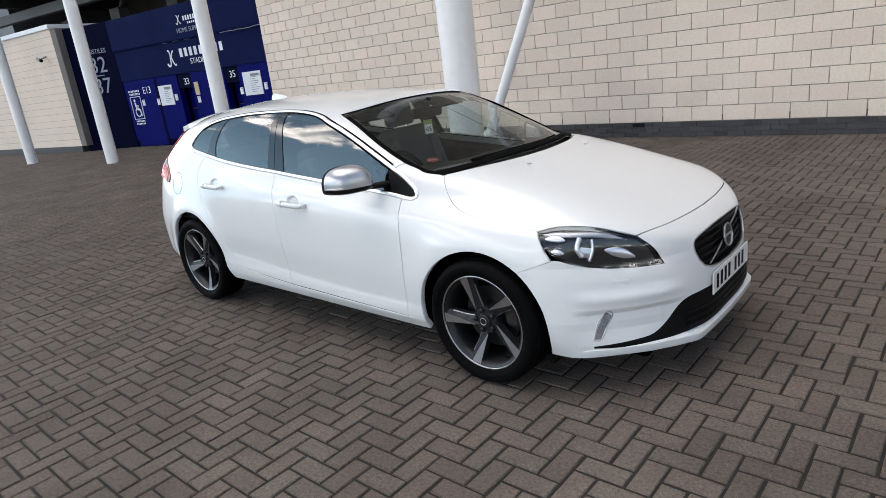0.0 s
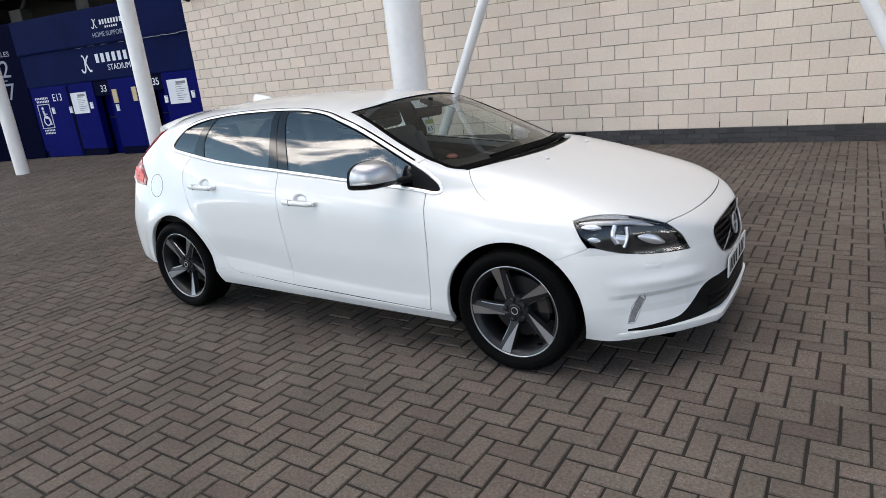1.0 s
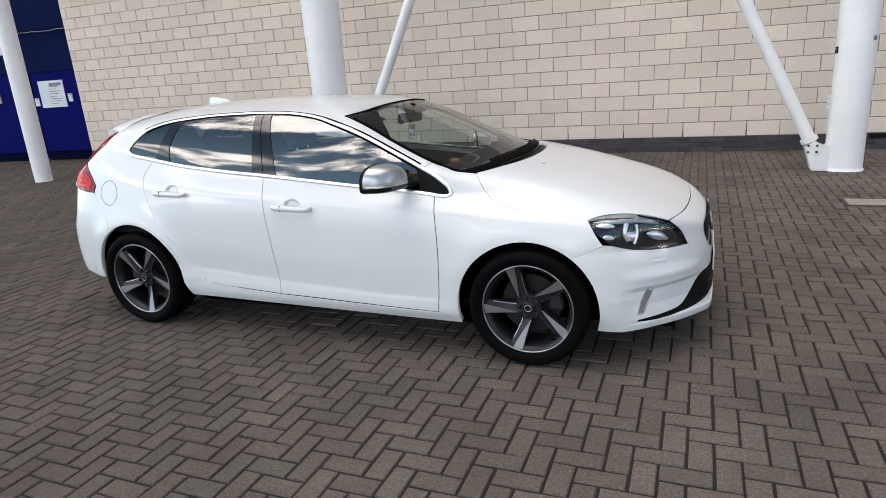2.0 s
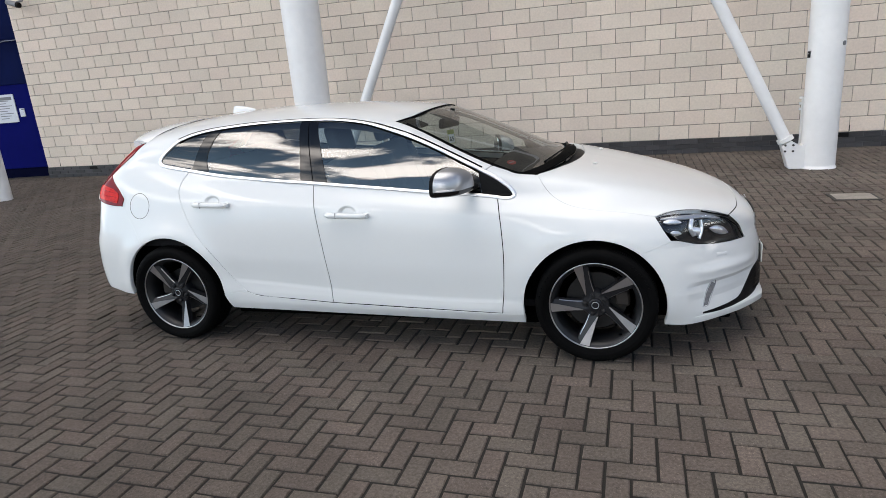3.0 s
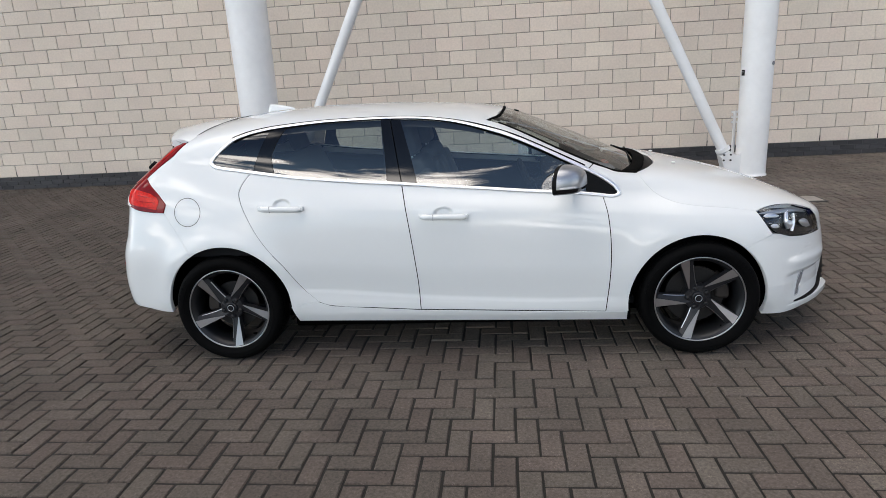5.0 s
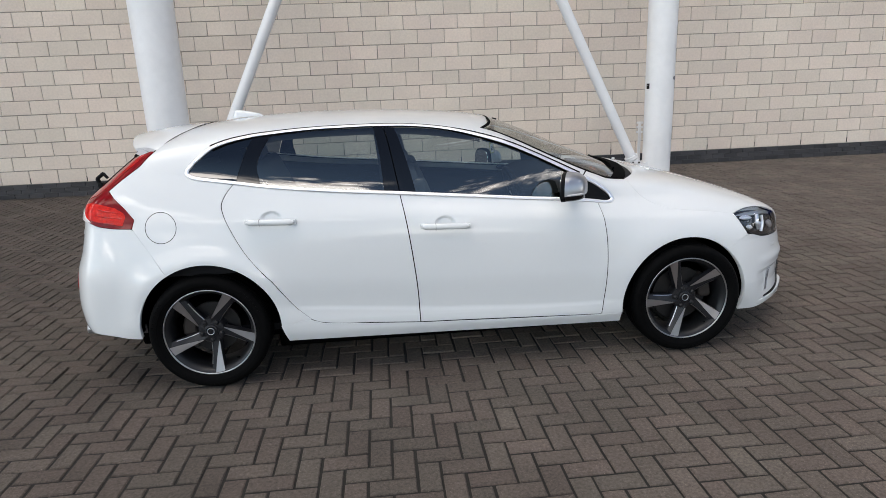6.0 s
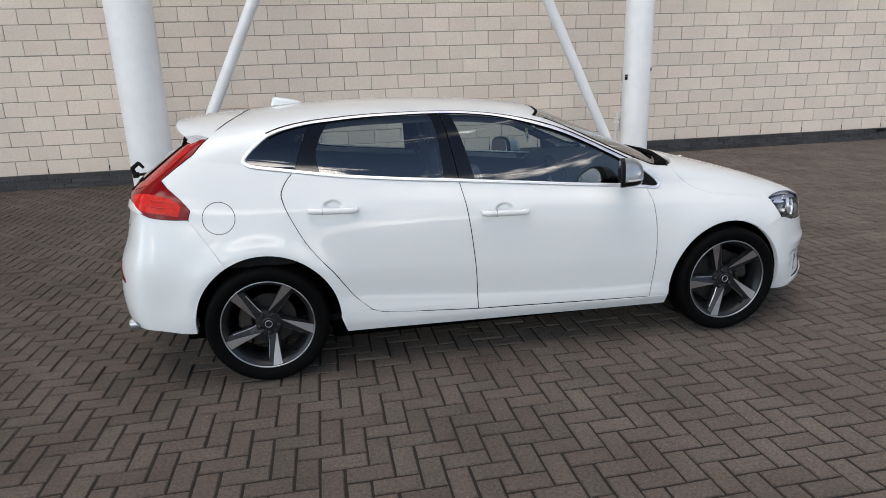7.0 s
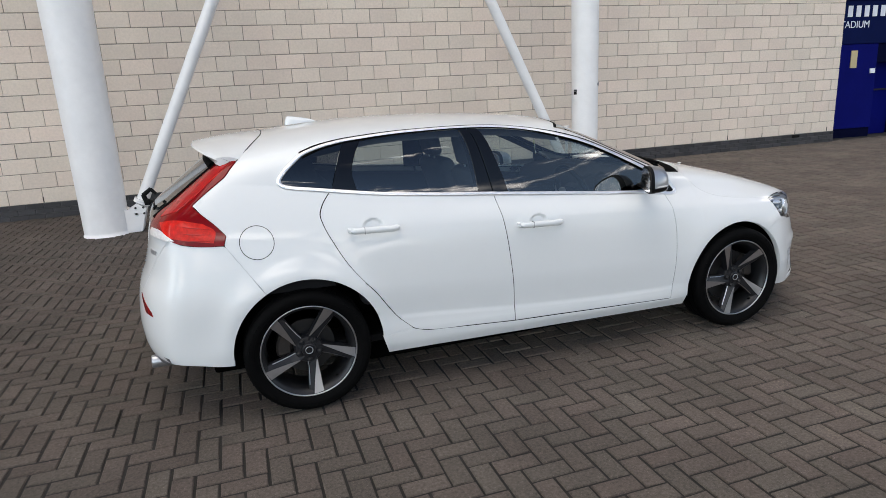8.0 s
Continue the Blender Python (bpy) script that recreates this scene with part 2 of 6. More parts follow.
def part(name, bm, mat, parent=None, label="", smooth=False):
    me = bpy.data.meshes.new(name)
    bmesh.ops.recalc_face_normals(bm, faces=bm.faces)
    bm.to_mesh(me)
    bm.free()
    ob = place_mesh(name, me, mat, parent, label)
    if smooth:
        sharpen(me, 40)
    return ob


def empty(name, label, category, group="", kind="", at=(0, 0, 0), turn=0.0):
    ob = new(name)
    ob.matrix_basis = pose(*at, 0, 0, turn)
    return tagged(ob, label, category, group, kind)


def box(bm, lo, hi, bevel=0.0, m=None):
    """A box between two corners, its edges rounded by bevel."""
    lo, hi = Vector(lo), Vector(hi)
    mat = Matrix.Translation((lo + hi) / 2) @ Matrix.Diagonal((*(hi - lo), 1))
    r = bmesh.ops.create_cube(bm, size=1, matrix=mat)
    vs = r["verts"]
    if bevel:
        es = list({e for v in vs for e in v.link_edges})
        out = bmesh.ops.bevel(bm, geom=es, offset=bevel, segments=2, affect="EDGES", profile=0.6)
        vs = list({v for f in out["faces"] for v in f.verts} | {v for v in vs if v.is_valid})
    if m is not None:
        bmesh.ops.transform(bm, matrix=m, verts=vs)
    return bm


def boxed(lo, hi, bevel=0.0, m=None):
    return box(bmesh.new(), lo, hi, bevel, m)


def rod(bm, a, b, r0, r1=None, seg=24, caps=True):
    """A round bar from a to b."""
    a, b = Vector(a), Vector(b)
    r1 = r0 if r1 is None else r1
    m = Matrix.Translation((a + b) / 2) @ (b - a).to_track_quat("Z", "Y").to_matrix().to_4x4()
    bmesh.ops.create_cone(bm, cap_ends=caps, segments=seg, radius1=r0, radius2=r1, depth=(b - a).length, matrix=m)
    return bm


def revolve(profile, axis="y", seg=48, centre=(0, 0, 0), closed=True):
    """Vertices and quads of a profile of (radius, along) turned round an axis."""
    pr = np.array(profile, float)
    n = len(pr)
    a = np.linspace(0, 2 * math.pi, seg, endpoint=False)
    rr, al = pr[:, 0], pr[:, 1]
    c, s = np.cos(a)[:, None] * rr, np.sin(a)[:, None] * rr
    l = np.repeat(al[None], seg, 0)
    v = {"y": (c, l, s), "z": (c, s, l), "x": (l, c, s)}[axis]
    v = np.stack(v, -1).reshape(-1, 3) + np.array(centre)
    q = []
    for i in range(seg):
        for j in range(n if closed else n - 1):
            k = (j + 1) % n
            i2 = (i + 1) % seg
            q.append((i * n + j, i2 * n + j, i2 * n + k, i * n + k))
    return v, np.array(q)


def lettering(name, text, size, mat, m, parent, depth=0.004):
    cu = bpy.data.curves.new(name, "FONT")
    cu.body, cu.size, cu.extrude, cu.align_x, cu.align_y = text, size, depth, "CENTER", "CENTER"
    tmp = new(name, cu)
    me = bpy.data.meshes.new_from_object(tmp.evaluated_get(bpy.context.evaluated_depsgraph_get()))
    bpy.data.objects.remove(tmp)
    bpy.data.curves.remove(cu)
    me.materials.clear()
    ob = place_mesh(name, me, mat, parent)
    ob.matrix_basis = m
    return ob


# ---- ground and block paving ----
ground = tagged(place_mesh("ground", mesh_from("ground", [(-900, -900, -.0065), (900, -900, -.0065), (900, 900, -.0065), (-900, 900, -.0065)], [(0, 1, 2, 3)]), JOINT),
                "dark sandy bed under the block paving", "ground", kind="structure")
pavement = empty("pavement", "grey-brown concrete block paving laid in herringbone", "paving", kind="structure")

CELL = 0.1
OX, OY = 0.013, -0.037


def paver_list(x0, x1, y0, y1):
    """Herringbone: lying blocks start where column + row is 0 mod 4, standing ones where it is 2."""
    i, j = np.meshgrid(np.arange(math.floor(x0 / CELL), math.ceil(x1 / CELL)), np.arange(math.floor(y0 / CELL), math.ceil(y1 / CELL)), indexing="ij")
    i, j = i.ravel(), j.ravel()
    s = (i + j) % 4
    lying, standing = s == 0, s == 2
    lo = np.concatenate([np.stack([i[lying], j[lying]], 1), np.stack([i[standing], j[standing]], 1)]) * CELL + (OX, OY)
    size = np.concatenate([np.tile((2 * CELL, CELL), (lying.sum(), 1)), np.tile((CELL, 2 * CELL), (standing.sum(), 1))])
    return lo, size


GAP, CHAMFER = 0.0058, 0.0042
BOX_QUADS = np.array([(0, 1, 5, 4), (1, 2, 6, 5), (2, 3, 7, 6), (3, 0, 4, 7), (4, 5, 9, 8), (5, 6, 10, 9), (6, 7, 11, 10), (7, 4, 8, 11), (8, 9, 10, 11)])


def paver_verts(lo, size, rng):
    n = len(lo)
    corner = np.array([(0, 0), (1, 0), (1, 1), (0, 1)], float)
    sign = corner * 2 - 1
    jig = rng.normal(0, 0.0010, (n, 1, 2))
    base = lo[:, None] + corner[None] * size[:, None] - sign[None] * GAP + jig
    inner = base - sign[None] * CHAMFER + rng.normal(0, 0.0013, (n, 4, 2))
    h = rng.normal(0, 0.0014, (n, 1)) + rng.normal(0, 0.0009, (n, 4))
    v = np.zeros((n, 12, 3))
    v[:, 0:4, :2], v[:, 0:4, 2] = base, -0.016
    v[:, 4:8, :2], v[:, 4:8, 2] = base, h - 0.0046
    v[:, 8:12, :2], v[:, 8:12, 2] = inner, h
    return v


def paving():
    rng = np.random.default_rng(7)
    lo, size = paver_list(-26, 17, -9.0, 6.62)
    mid = lo + size / 2
    near = (mid[:, 0] > -1.9) & (mid[:, 0] < 2.1) & (mid[:, 1] > -2.55) & (mid[:, 1] < -1.1)
    v = paver_verts(lo[~near], size[~near], rng)
    n = len(v)
    q = (BOX_QUADS[None] + 12 * np.arange(n)[:, None, None]).reshape(-1, 4)
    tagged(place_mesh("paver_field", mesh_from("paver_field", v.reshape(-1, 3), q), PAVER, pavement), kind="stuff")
    shapes = {}
    for k in range(6):
        for flat in (0, 1):
            sz = np.array([[2 * CELL, CELL] if flat else [CELL, 2 * CELL]])
            shapes[flat, k] = mesh_from("paver", paver_verts(-sz / 2, sz, rng)[0], BOX_QUADS)
    for c, s in zip(mid[near], size[near]):
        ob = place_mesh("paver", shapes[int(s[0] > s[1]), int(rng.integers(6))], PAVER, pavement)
        ob.location = (c[0], c[1], 0)


# the same paving goes on, far from the walk, as plain sheets
edge_x, edge_y, far = (-26.1, 17.1), (-9.1, 6.4), 300
sheets = ((-far, -far, far, edge_y[0]), (-far, edge_y[0], edge_x[0], far), (edge_x[1], edge_y[0], far, far))
far_v = [(x, y, -.001) for x0, y0, x1, y1 in sheets for x, y in ((x0, y0), (x1, y0), (x1, y1), (x0, y1))]
tagged(place_mesh("paver_field", mesh_from("paver_field", far_v, [(4 * k, 4 * k + 1, 4 * k + 2, 4 * k + 3) for k in range(3)]), PAVER_FAR, pavement), kind="stuff")


# ---- stadium wall ----
WALL_Y, WALL_L, WALL_R, WALL_H = 6.6, -10.83, 10.86, 22.0
wall = tagged(place_mesh("wall_north", mesh_from("wall_north", [(x, y, z) for x in (WALL_L + .012, WALL_R - .012) for y in (WALL_Y + .012, WALL_Y + .5) for z in (-.05, WALL_H)],
              [(0, 4, 5, 1), (4, 6, 7, 5), (6, 2, 3, 7), (2, 0, 1, 3), (1, 5, 7, 3)]), MORTAR), "tall wall of pale buff facing blocks on a dark brick plinth", "wall", kind="structure")
BW, BH = 0.440, 0.2185


def facing_verts(x0, x1, z0, z1, rng, rough=1.0, cut=0.006, joint=0.004, proud=0.0):
    n = len(x0)
    w, h = x1 - x0, z1 - z0
    corner = np.array([(0, 0), (1, 0), (1, 1), (0, 1)], float)
    sign = corner * 2 - 1
    lo, sz = np.stack([x0, z0], 1), np.stack([w, h], 1)
    base = lo[:, None] + corner[None] * sz[:, None] - sign[None] * joint + rng.normal(0, 0.0012 * rough, (n, 4, 2))
    inner = base - sign[None] * cut
    depth = rng.normal(0, 0.0013 * rough, (n, 1)) + rng.normal(0, 0.0012 * rough, (n, 4)) - proud
    v = np.zeros((n, 12, 3))
    for k, (pts, d) in enumerate(((base, 0.03), (base, depth + 0.005), (inner, depth))):
        v[:, 4 * k:4 * k + 4, 0], v[:, 4 * k:4 * k + 4, 2], v[:, 4 * k:4 * k + 4, 1] = pts[..., 0], pts[..., 1], WALL_Y + d
    return v


def wall_blocks():
    rng = np.random.default_rng(3)
    x0, x1, z0, z1 = [], [], [], []
    for row in range(20):
        shift = 1.865 + (row % 2) * BW / 2
        k0 = math.floor((WALL_L - shift) / BW)
        for k in range(k0, math.ceil((WALL_R - shift) / BW) + 1):
            a, b = max(shift + k * BW, WALL_L), min(shift + (k + 1) * BW, WALL_R)
            if b - a > 0.03:
                x0.append(a), x1.append(b), z0.append(0.225 + row * BH), z1.append(0.225 + (row + 1) * BH)
    x0, x1, z0, z1 = map(np.array, (x0, x1, z0, z1))
    near = (x0 > -5.3) & (x1 < 6.5) & (z0 < 2.6)
    v = facing_verts(x0[~near], x1[~near], z0[~near], z1[~near], rng)
    q = (BOX_QUADS[None] + 12 * np.arange(len(v))[:, None, None]).reshape(-1, 4)
    tagged(place_mesh("facing_blocks", mesh_from("facing_blocks", v.reshape(-1, 3), q), BLOCK, wall), kind="stuff")
    shapes = []
    for k in range(6):
        one = facing_verts(np.array([-BW / 2]), np.array([BW / 2]), np.array([-BH / 2]), np.array([BH / 2]), rng)[0] - (0, WALL_Y, 0)
        shapes.append(mesh_from("facing_block", one, BOX_QUADS))
    for a, b, c, d in zip(x0[near], x1[near], z0[near], z1[near]):
        ob = place_mesh("facing_block", shapes[int(rng.integers(6))], BLOCK, wall)
        ob.location = ((a + b) / 2, WALL_Y, (c + d) / 2)
    # open weep joints, every second upright joint of the lowest course
    bm = bmesh.new()
    x = 1.865 - 2 * BW * math.floor((1.865 - WALL_L) / (2 * BW))
    while x < WALL_R:
        box(bm, (x - .006, WALL_Y - .002, .235), (x + .006, WALL_Y + .02, .32))
        x += 2 * BW
    part("weep_joint", bm, JOINT, wall)
    # plain wall above what the facing blocks reach
    part("upper_wall", boxed((WALL_L, WALL_Y, .225 + 20 * BH), (WALL_R, WALL_Y + .5, WALL_H)), UPPER_WALL, wall, "plain buff upper wall above the facing blocks")


def plinth():
    rng = np.random.default_rng(5)
    base = tagged(place_mesh("wall_plinth", mesh_from("wall_plinth", [(x, y, z) for x in (WALL_L + .005, WALL_R - .005) for y in (WALL_Y - .006, WALL_Y + .3) for z in (-.04, .222)],
                  [(0, 4, 5, 1), (4, 6, 7, 5), (6, 2, 3, 7), (2, 0, 1, 3), (1, 5, 7, 3)]), DARK_MORTAR), "three-course dark blue-black brick plinth along the wall foot", "plinth", kind="structure")
    x0, x1, z0, z1 = [], [], [], []
    for row in range(3):
        x = WALL_L - (row % 2) * 0.1125
        while x < WALL_R:
            a, b = max(x, WALL_L), min(x + 0.225, WALL_R)
            if b - a > .02:
                x0.append(a), x1.append(b), z0.append(row * .075), z1.append(row * .075 + .075)
            x += 0.225
    x0, x1, z0, z1 = map(np.array, (x0, x1, z0, z1))
    v = facing_verts(x0, x1, z0, z1, rng, cut=.003, joint=.0045, proud=.016)
    near = (x0 > -1.0) & (x0 < 6.0)
    q = lambda n: (BOX_QUADS[None] + 12 * np.arange(n)[:, None, None]).reshape(-1, 4)
    w = v[~near]
    tagged(place_mesh("plinth_bricks", mesh_from("plinth_bricks", w.reshape(-1, 3), q(len(w))), DARK_BRICK, base), kind="stuff")
    shape = mesh_from("brick", facing_verts(np.array([-.1125]), np.array([.1125]), np.array([-.0375]), np.array([.0375]), rng, cut=.003, joint=.0045, proud=.016)[0] - (0, WALL_Y, 0), BOX_QUADS)
    for a, b, c, d in zip(x0[near], x1[near], z0[near], z1[near]):
        place_mesh("brick", shape, DARK_BRICK, base).location = ((a + b) / 2, WALL_Y, (c + d) / 2)
    for x in (-9.55, -1.16, 9.8, 4.4):
        tagged(part("air_brick", boxed((x - .1, WALL_Y - .021, .155), (x + .1, WALL_Y, .218), .002), BLACK_PLASTIC, base), "black slotted air brick")


# the stand above and behind, which keeps the sun off
stand = empty("stand", "tall plain stadium stand above the wall and turnstiles", "stadium", kind="structure")
for lo, hi in (((-60, 7.6, 6.4), (WALL_L - .02, 13, 22)), ((WALL_R + .02, 7.6, 6.4), (60, 13, 22)), ((-60, 7.0, -.02), (-29.5, 13, 6.38)), ((19.5, 7.0, -.02), (60, 13, 6.38))):
    part("upper_stand", boxed(lo, hi), STAND, stand)


# ---- white steel columns with raking struts ----
def column(x, y, r0, r1, side):
    """A round column and, on the given side, a thinner strut that leans away from its foot."""
    ob = empty("steel_column", "white painted round steel column with a raking strut bolted at its foot", "column", "columns along the wall", at=(x, y, 0))
    v, q = revolve([(r0 + .012, -.01), (r0 + .012, .012), (r0, .016), (r0, .05), (r1, 9.0)], "z", 64, closed=False)
    place_mesh("shaft", mesh_from("shaft", v, q), WHITE_STEEL, ob, smooth=True)
    # gusset between the column and the strut's foot
    s = side
    bm = bmesh.new()
    outline = [(s * (r0 - .04), 0), (s * (r0 + .15), 0), (s * (r0 + .235), .29), (s * (r0 + .13), .36), (s * (r0 + .02), .28), (s * (r0 - .04), .33)]
    front = [bm.verts.new((a, -.105, b)) for a, b in outline]
    back = [bm.verts.new((a, .105, b)) for a, b in outline]
    n = len(outline)
    bm.faces.new(front), bm.faces.new(back[::-1])
    for k in range(n):
        bm.faces.new((front[k], front[(k + 1) % n], back[(k + 1) % n], back[k]))
    bmesh.ops.bevel(bm, geom=list(bm.edges), offset=.008, segments=2, affect="EDGES")
    part("gusset", bm, WHITE_STEEL, ob)
    foot, head = Vector((s * (r0 + .175), 0, .345)), Vector((s * (r0 + .13 + 3.05), 0, 6.5))
    way = (head - foot).normalized()
    part("strut", rod(bmesh.new(), foot + way * .05, head, .073, .073, 32, False), WHITE_STEEL, ob, smooth=True)
    part("collar", rod(bmesh.new(), foot + way * .0, foot + way * .05, .098, .098, 32), WHITE_STEEL, ob)
    for k in (-1, 1):
        for dz in (-.055, .02):
            p = foot + Vector((-s * .02 + k * .045, -.105, dz - .06))
            part("bolt", rod(bmesh.new(), p, p + Vector((0, -.018, 0)), .014, .014, 6), CONCRETE, ob)
    return ob


def pole(x, y, r):
    ob = empty("steel_pole", "white painted round steel pole standing on the paving", "pole", "poles before the turnstiles", at=(x, y, 0))
    v, q = revolve([(r, -.01), (r, 9.0)], "z", 48, closed=False)
    place_mesh("shaft", mesh_from("shaft", v, q), WHITE_STEEL, ob, smooth=True)
    return ob


column(-3.19, 4.78, .262, .315, 1)
right_column = column(3.73, 4.99, .200, .215, -1)
tag = part("tag_plate", boxed((-.026, -.006, -.038), (.026, .004, .038), .002), BLACK_PLASTIC, right_column, "small black inspection tag")
tag.matrix_basis = pose(-.96 * .207, -.28 * .207, 1.395, 0, 0, -74)
part("tag_mark", boxed((-.012, -.008, .004), (.012, -.005, .022)), SIGN_GREY, tag)
stud = part("stud", rod(bmesh.new(), (0, .02, 0), (0, -.008, 0), .028, .026, 20), SIGN_GREY, right_column, "round grey stud")
stud.matrix_basis = pose(.72 * .205, -.69 * .205, 1.50, 0, 0, 46)
bm = rod(bmesh.new(), (-.137, .33, -.01), (-.137, .33, .86), .022, .022, 16)
for z in (.70, .77, .84):
    rod(bm, (-.137, .33, z), (-.137, .33, z + .028), .048, .048, 20)
tagged(part("vent_pipe", bm, WHITE_STEEL, None), "white ribbed vent pipe standing on the paving", "vent pipe").matrix_basis = right_column.matrix_basis
for x, y in ((-18.75, 3.15), (-14.02, 3.6), (-9.13, 4.12)):
    pole(x, y, .148)


# ---- blue turnstile front beyond the wall's end ----
FACE = Matrix.Rotation(radians(90), 4, "X")


def on_front(u, z, out=0.0):
    """A pose on a front that faces local -y: text reads along +x."""
    return Matrix.Translation((u, -out, z)) @ FACE


def letter_bars(ob, u0, u1, z, h, count, out, name="letter_bar"):
    """Plain bars of the size of the letters of a name."""
    w = (u1 - u0) / count
    for k in range(count):
        a = u0 + k * w + w * .20
        part(name, boxed((a, -out - .006, z - h / 2), (a + w * .58, -out, z + h / 2), .002), SIGN_WHITE, ob)


def emblem(ob, u, z, h, out):
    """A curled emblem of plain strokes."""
    bm = bmesh.new()
    strokes = ([(-.42, -.30), (-.34, -.46), (-.18, -.48), (-.08, -.36), (-.04, -.10), (.00, .20), (-.06, .42), (-.20, .48)],
               [(.00, -.02), (.10, .12), (.20, .30), (.36, .44)], [(.04, .04), (.12, -.10), (.20, -.30), (.32, -.46), (.46, -.42)])
    for line in strokes:
        for (a, b), (c, d) in zip(line[:-1], line[1:]):
            rod(bm, (u + a * h, -out - .003, z + b * h), (u + c * h, -out - .003, z + d * h), h * .055, h * .055, 8)
    bmesh.ops.scale(bm, verts=bm.verts, vec=(1.0, .16, 1.0), space=Matrix.Translation((0, out + .003, 0)))
    part("emblem", bm, SIGN_WHITE, ob, "white emblem")


def board(name, u0, u1, z0, z1, out, mat, holder, label, category, lines=0):
    """A flat notice on the front, with grey lines of unreadable print."""
    ob = empty(name, label, category)
    ob.matrix_basis = holder.matrix_basis
    part("panel", boxed((u0, -out - .02, z0), (u1, -out, z1), .004), mat, ob)
    h = z1 - z0
    for k in range(lines):
        z = z1 - h * (.14 + .8 * k / max(lines, 1))
        w = (u1 - u0)
        if k == 0:
            part("print_bar", boxed((u0 + w * .45, -out - .023, z - h * .06), (u1 - w * .08, -out - .019, z + h * .05)), SIGN_GREY, ob)
        else:
            part("print_bar", boxed((u0 + w * .40, -out - .023, z - h * .012), (u1 - w * (.12 + .1 * (k % 3)), -out - .019, z + h * .012)), SIGN_GREY, ob)
    return ob


def turnstile_front(at, turn, u0, u1, doors):
    ob = empty("turnstile_front", "royal blue turnstile front with navy fascia and white signs", "turnstile", at=at, turn=turn, kind="structure")
    # fascia in two bands, the upper one leaning out a little
    part("lower_fascia", boxed((u0, -.02, 2.04), (u1, .22, 2.955), .01), NAVY, ob, "dark navy fascia")
    part("upper_fascia", boxed((u0, -.07, 2.965), (u1, .22, 3.86), .012), NAVY, ob, "dark navy fascia")
    part("fascia_trim", boxed((u0, -.083, 2.948), (u1, -.02, 2.962), .003), NAVY, ob)
    # piers between recessed openings
    edges = [u0]
    for a, b in doors:
        edges += [a, b]
    edges.append(u1)
    for a, b in zip(edges[0::2], edges[1::2]):
        if b - a > .02:
            part("pier", boxed((a, .0, .20), (b, .20, 2.036), .01), BLUE, ob, "royal blue panel")
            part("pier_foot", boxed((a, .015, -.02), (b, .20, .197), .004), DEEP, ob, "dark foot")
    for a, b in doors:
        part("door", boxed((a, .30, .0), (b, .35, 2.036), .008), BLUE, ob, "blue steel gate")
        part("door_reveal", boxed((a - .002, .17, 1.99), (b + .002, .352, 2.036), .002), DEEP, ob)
        # added panel behind the number, its dark colour standing for the doorway's shade
        part("header_shade", boxed((a + .003, .022, 1.62), (b - .003, .06, 2.030), .003), DEEP, ob)
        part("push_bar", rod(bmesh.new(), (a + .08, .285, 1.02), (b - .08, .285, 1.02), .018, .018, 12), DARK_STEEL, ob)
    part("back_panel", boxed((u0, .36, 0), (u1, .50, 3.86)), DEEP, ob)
    return ob


gate = turnstile_front((-10.85, 7.05, 0), 8.5, -7.1, 0.0, [(-4.36, -3.72), (-2.28, -1.70)])
gm = gate.matrix_basis
part("wide_gate", boxed((-6.92, -.015, .02), (-5.45, .0, 2.0), .008), BLUE, gate, "wide royal blue gate leaf")
for word, u, z, s in (("E13", -5.92, 1.70, .29), ("33", -3.96, 1.80, .26), ("35", -1.95, 1.83, .26)):
    lettering("number_sign", word, s, SIGN_WHITE, on_front(u, z, .012 if word == "E13" else -.018), gate)
emblem(gate, -4.38, 2.50, .46, .022)
letter_bars(gate, -3.98, -2.02, 2.60, .23, 9, .022)
lettering("fascia_word", "STADIUM", .21, SIGN_WHITE, on_front(-3.1, 2.33, .022), gate)
emblem(gate, -3.62, 3.46, .24, .072)
letter_bars(gate, -3.42, -2.45, 3.47, .12, 9, .072)
letter_bars(gate, -3.25, -2.75, 3.34, .05, 6, .072)
lettering("fascia_word", "HOME SUPPORTERS", .17, SIGN_DIM, on_front(-3.02, 3.17, .072), gate)
board("notice_board", -5.33, -4.68, 1.20, 1.78, .0, SIGN_WHITE, gate, "white printed notice on a blue turnstile pier", "notice", 9)
board("notice_board", -1.53, -.83, 1.23, 1.84, .0, SIGN_WHITE, gate, "white printed notice on a blue turnstile pier", "notice", 9)
board("small_notice", -3.62, -3.44, 1.40, 1.76, .0, SIGN_TAN, gate, "small buff notice on a blue turnstile pier", "notice")
board("small_notice", -2.86, -2.70, 1.40, 1.77, .0, SIGN_TAN, gate, "small buff notice on a blue turnstile pier", "notice")
for u, z in ((-5.44, 1.33), (-4.55, 1.40), (-3.53, 1.27), (-1.66, 1.37), (-.70, 1.43), (-6.2, 1.35)):
    board("switch_plate", u - .06, u + .06, z - .09, z + .09, .0 if u > -5.4 else .015, SIGN_WHITE, gate, "small white plate fixed to the turnstile front", "plate", 2)
# no opening here: a navy strip on the face paints the gap's darkness
part("gate_gap_shade", boxed((-5.447, -.004, .02), (-5.355, .001, 2.0)), DEEP, gate, "dark strip painted for the shaded gap beside the gate leaf")
rng_edge = random.Random(4)
bm = bmesh.new()
u, zc = -4.55, 2.935
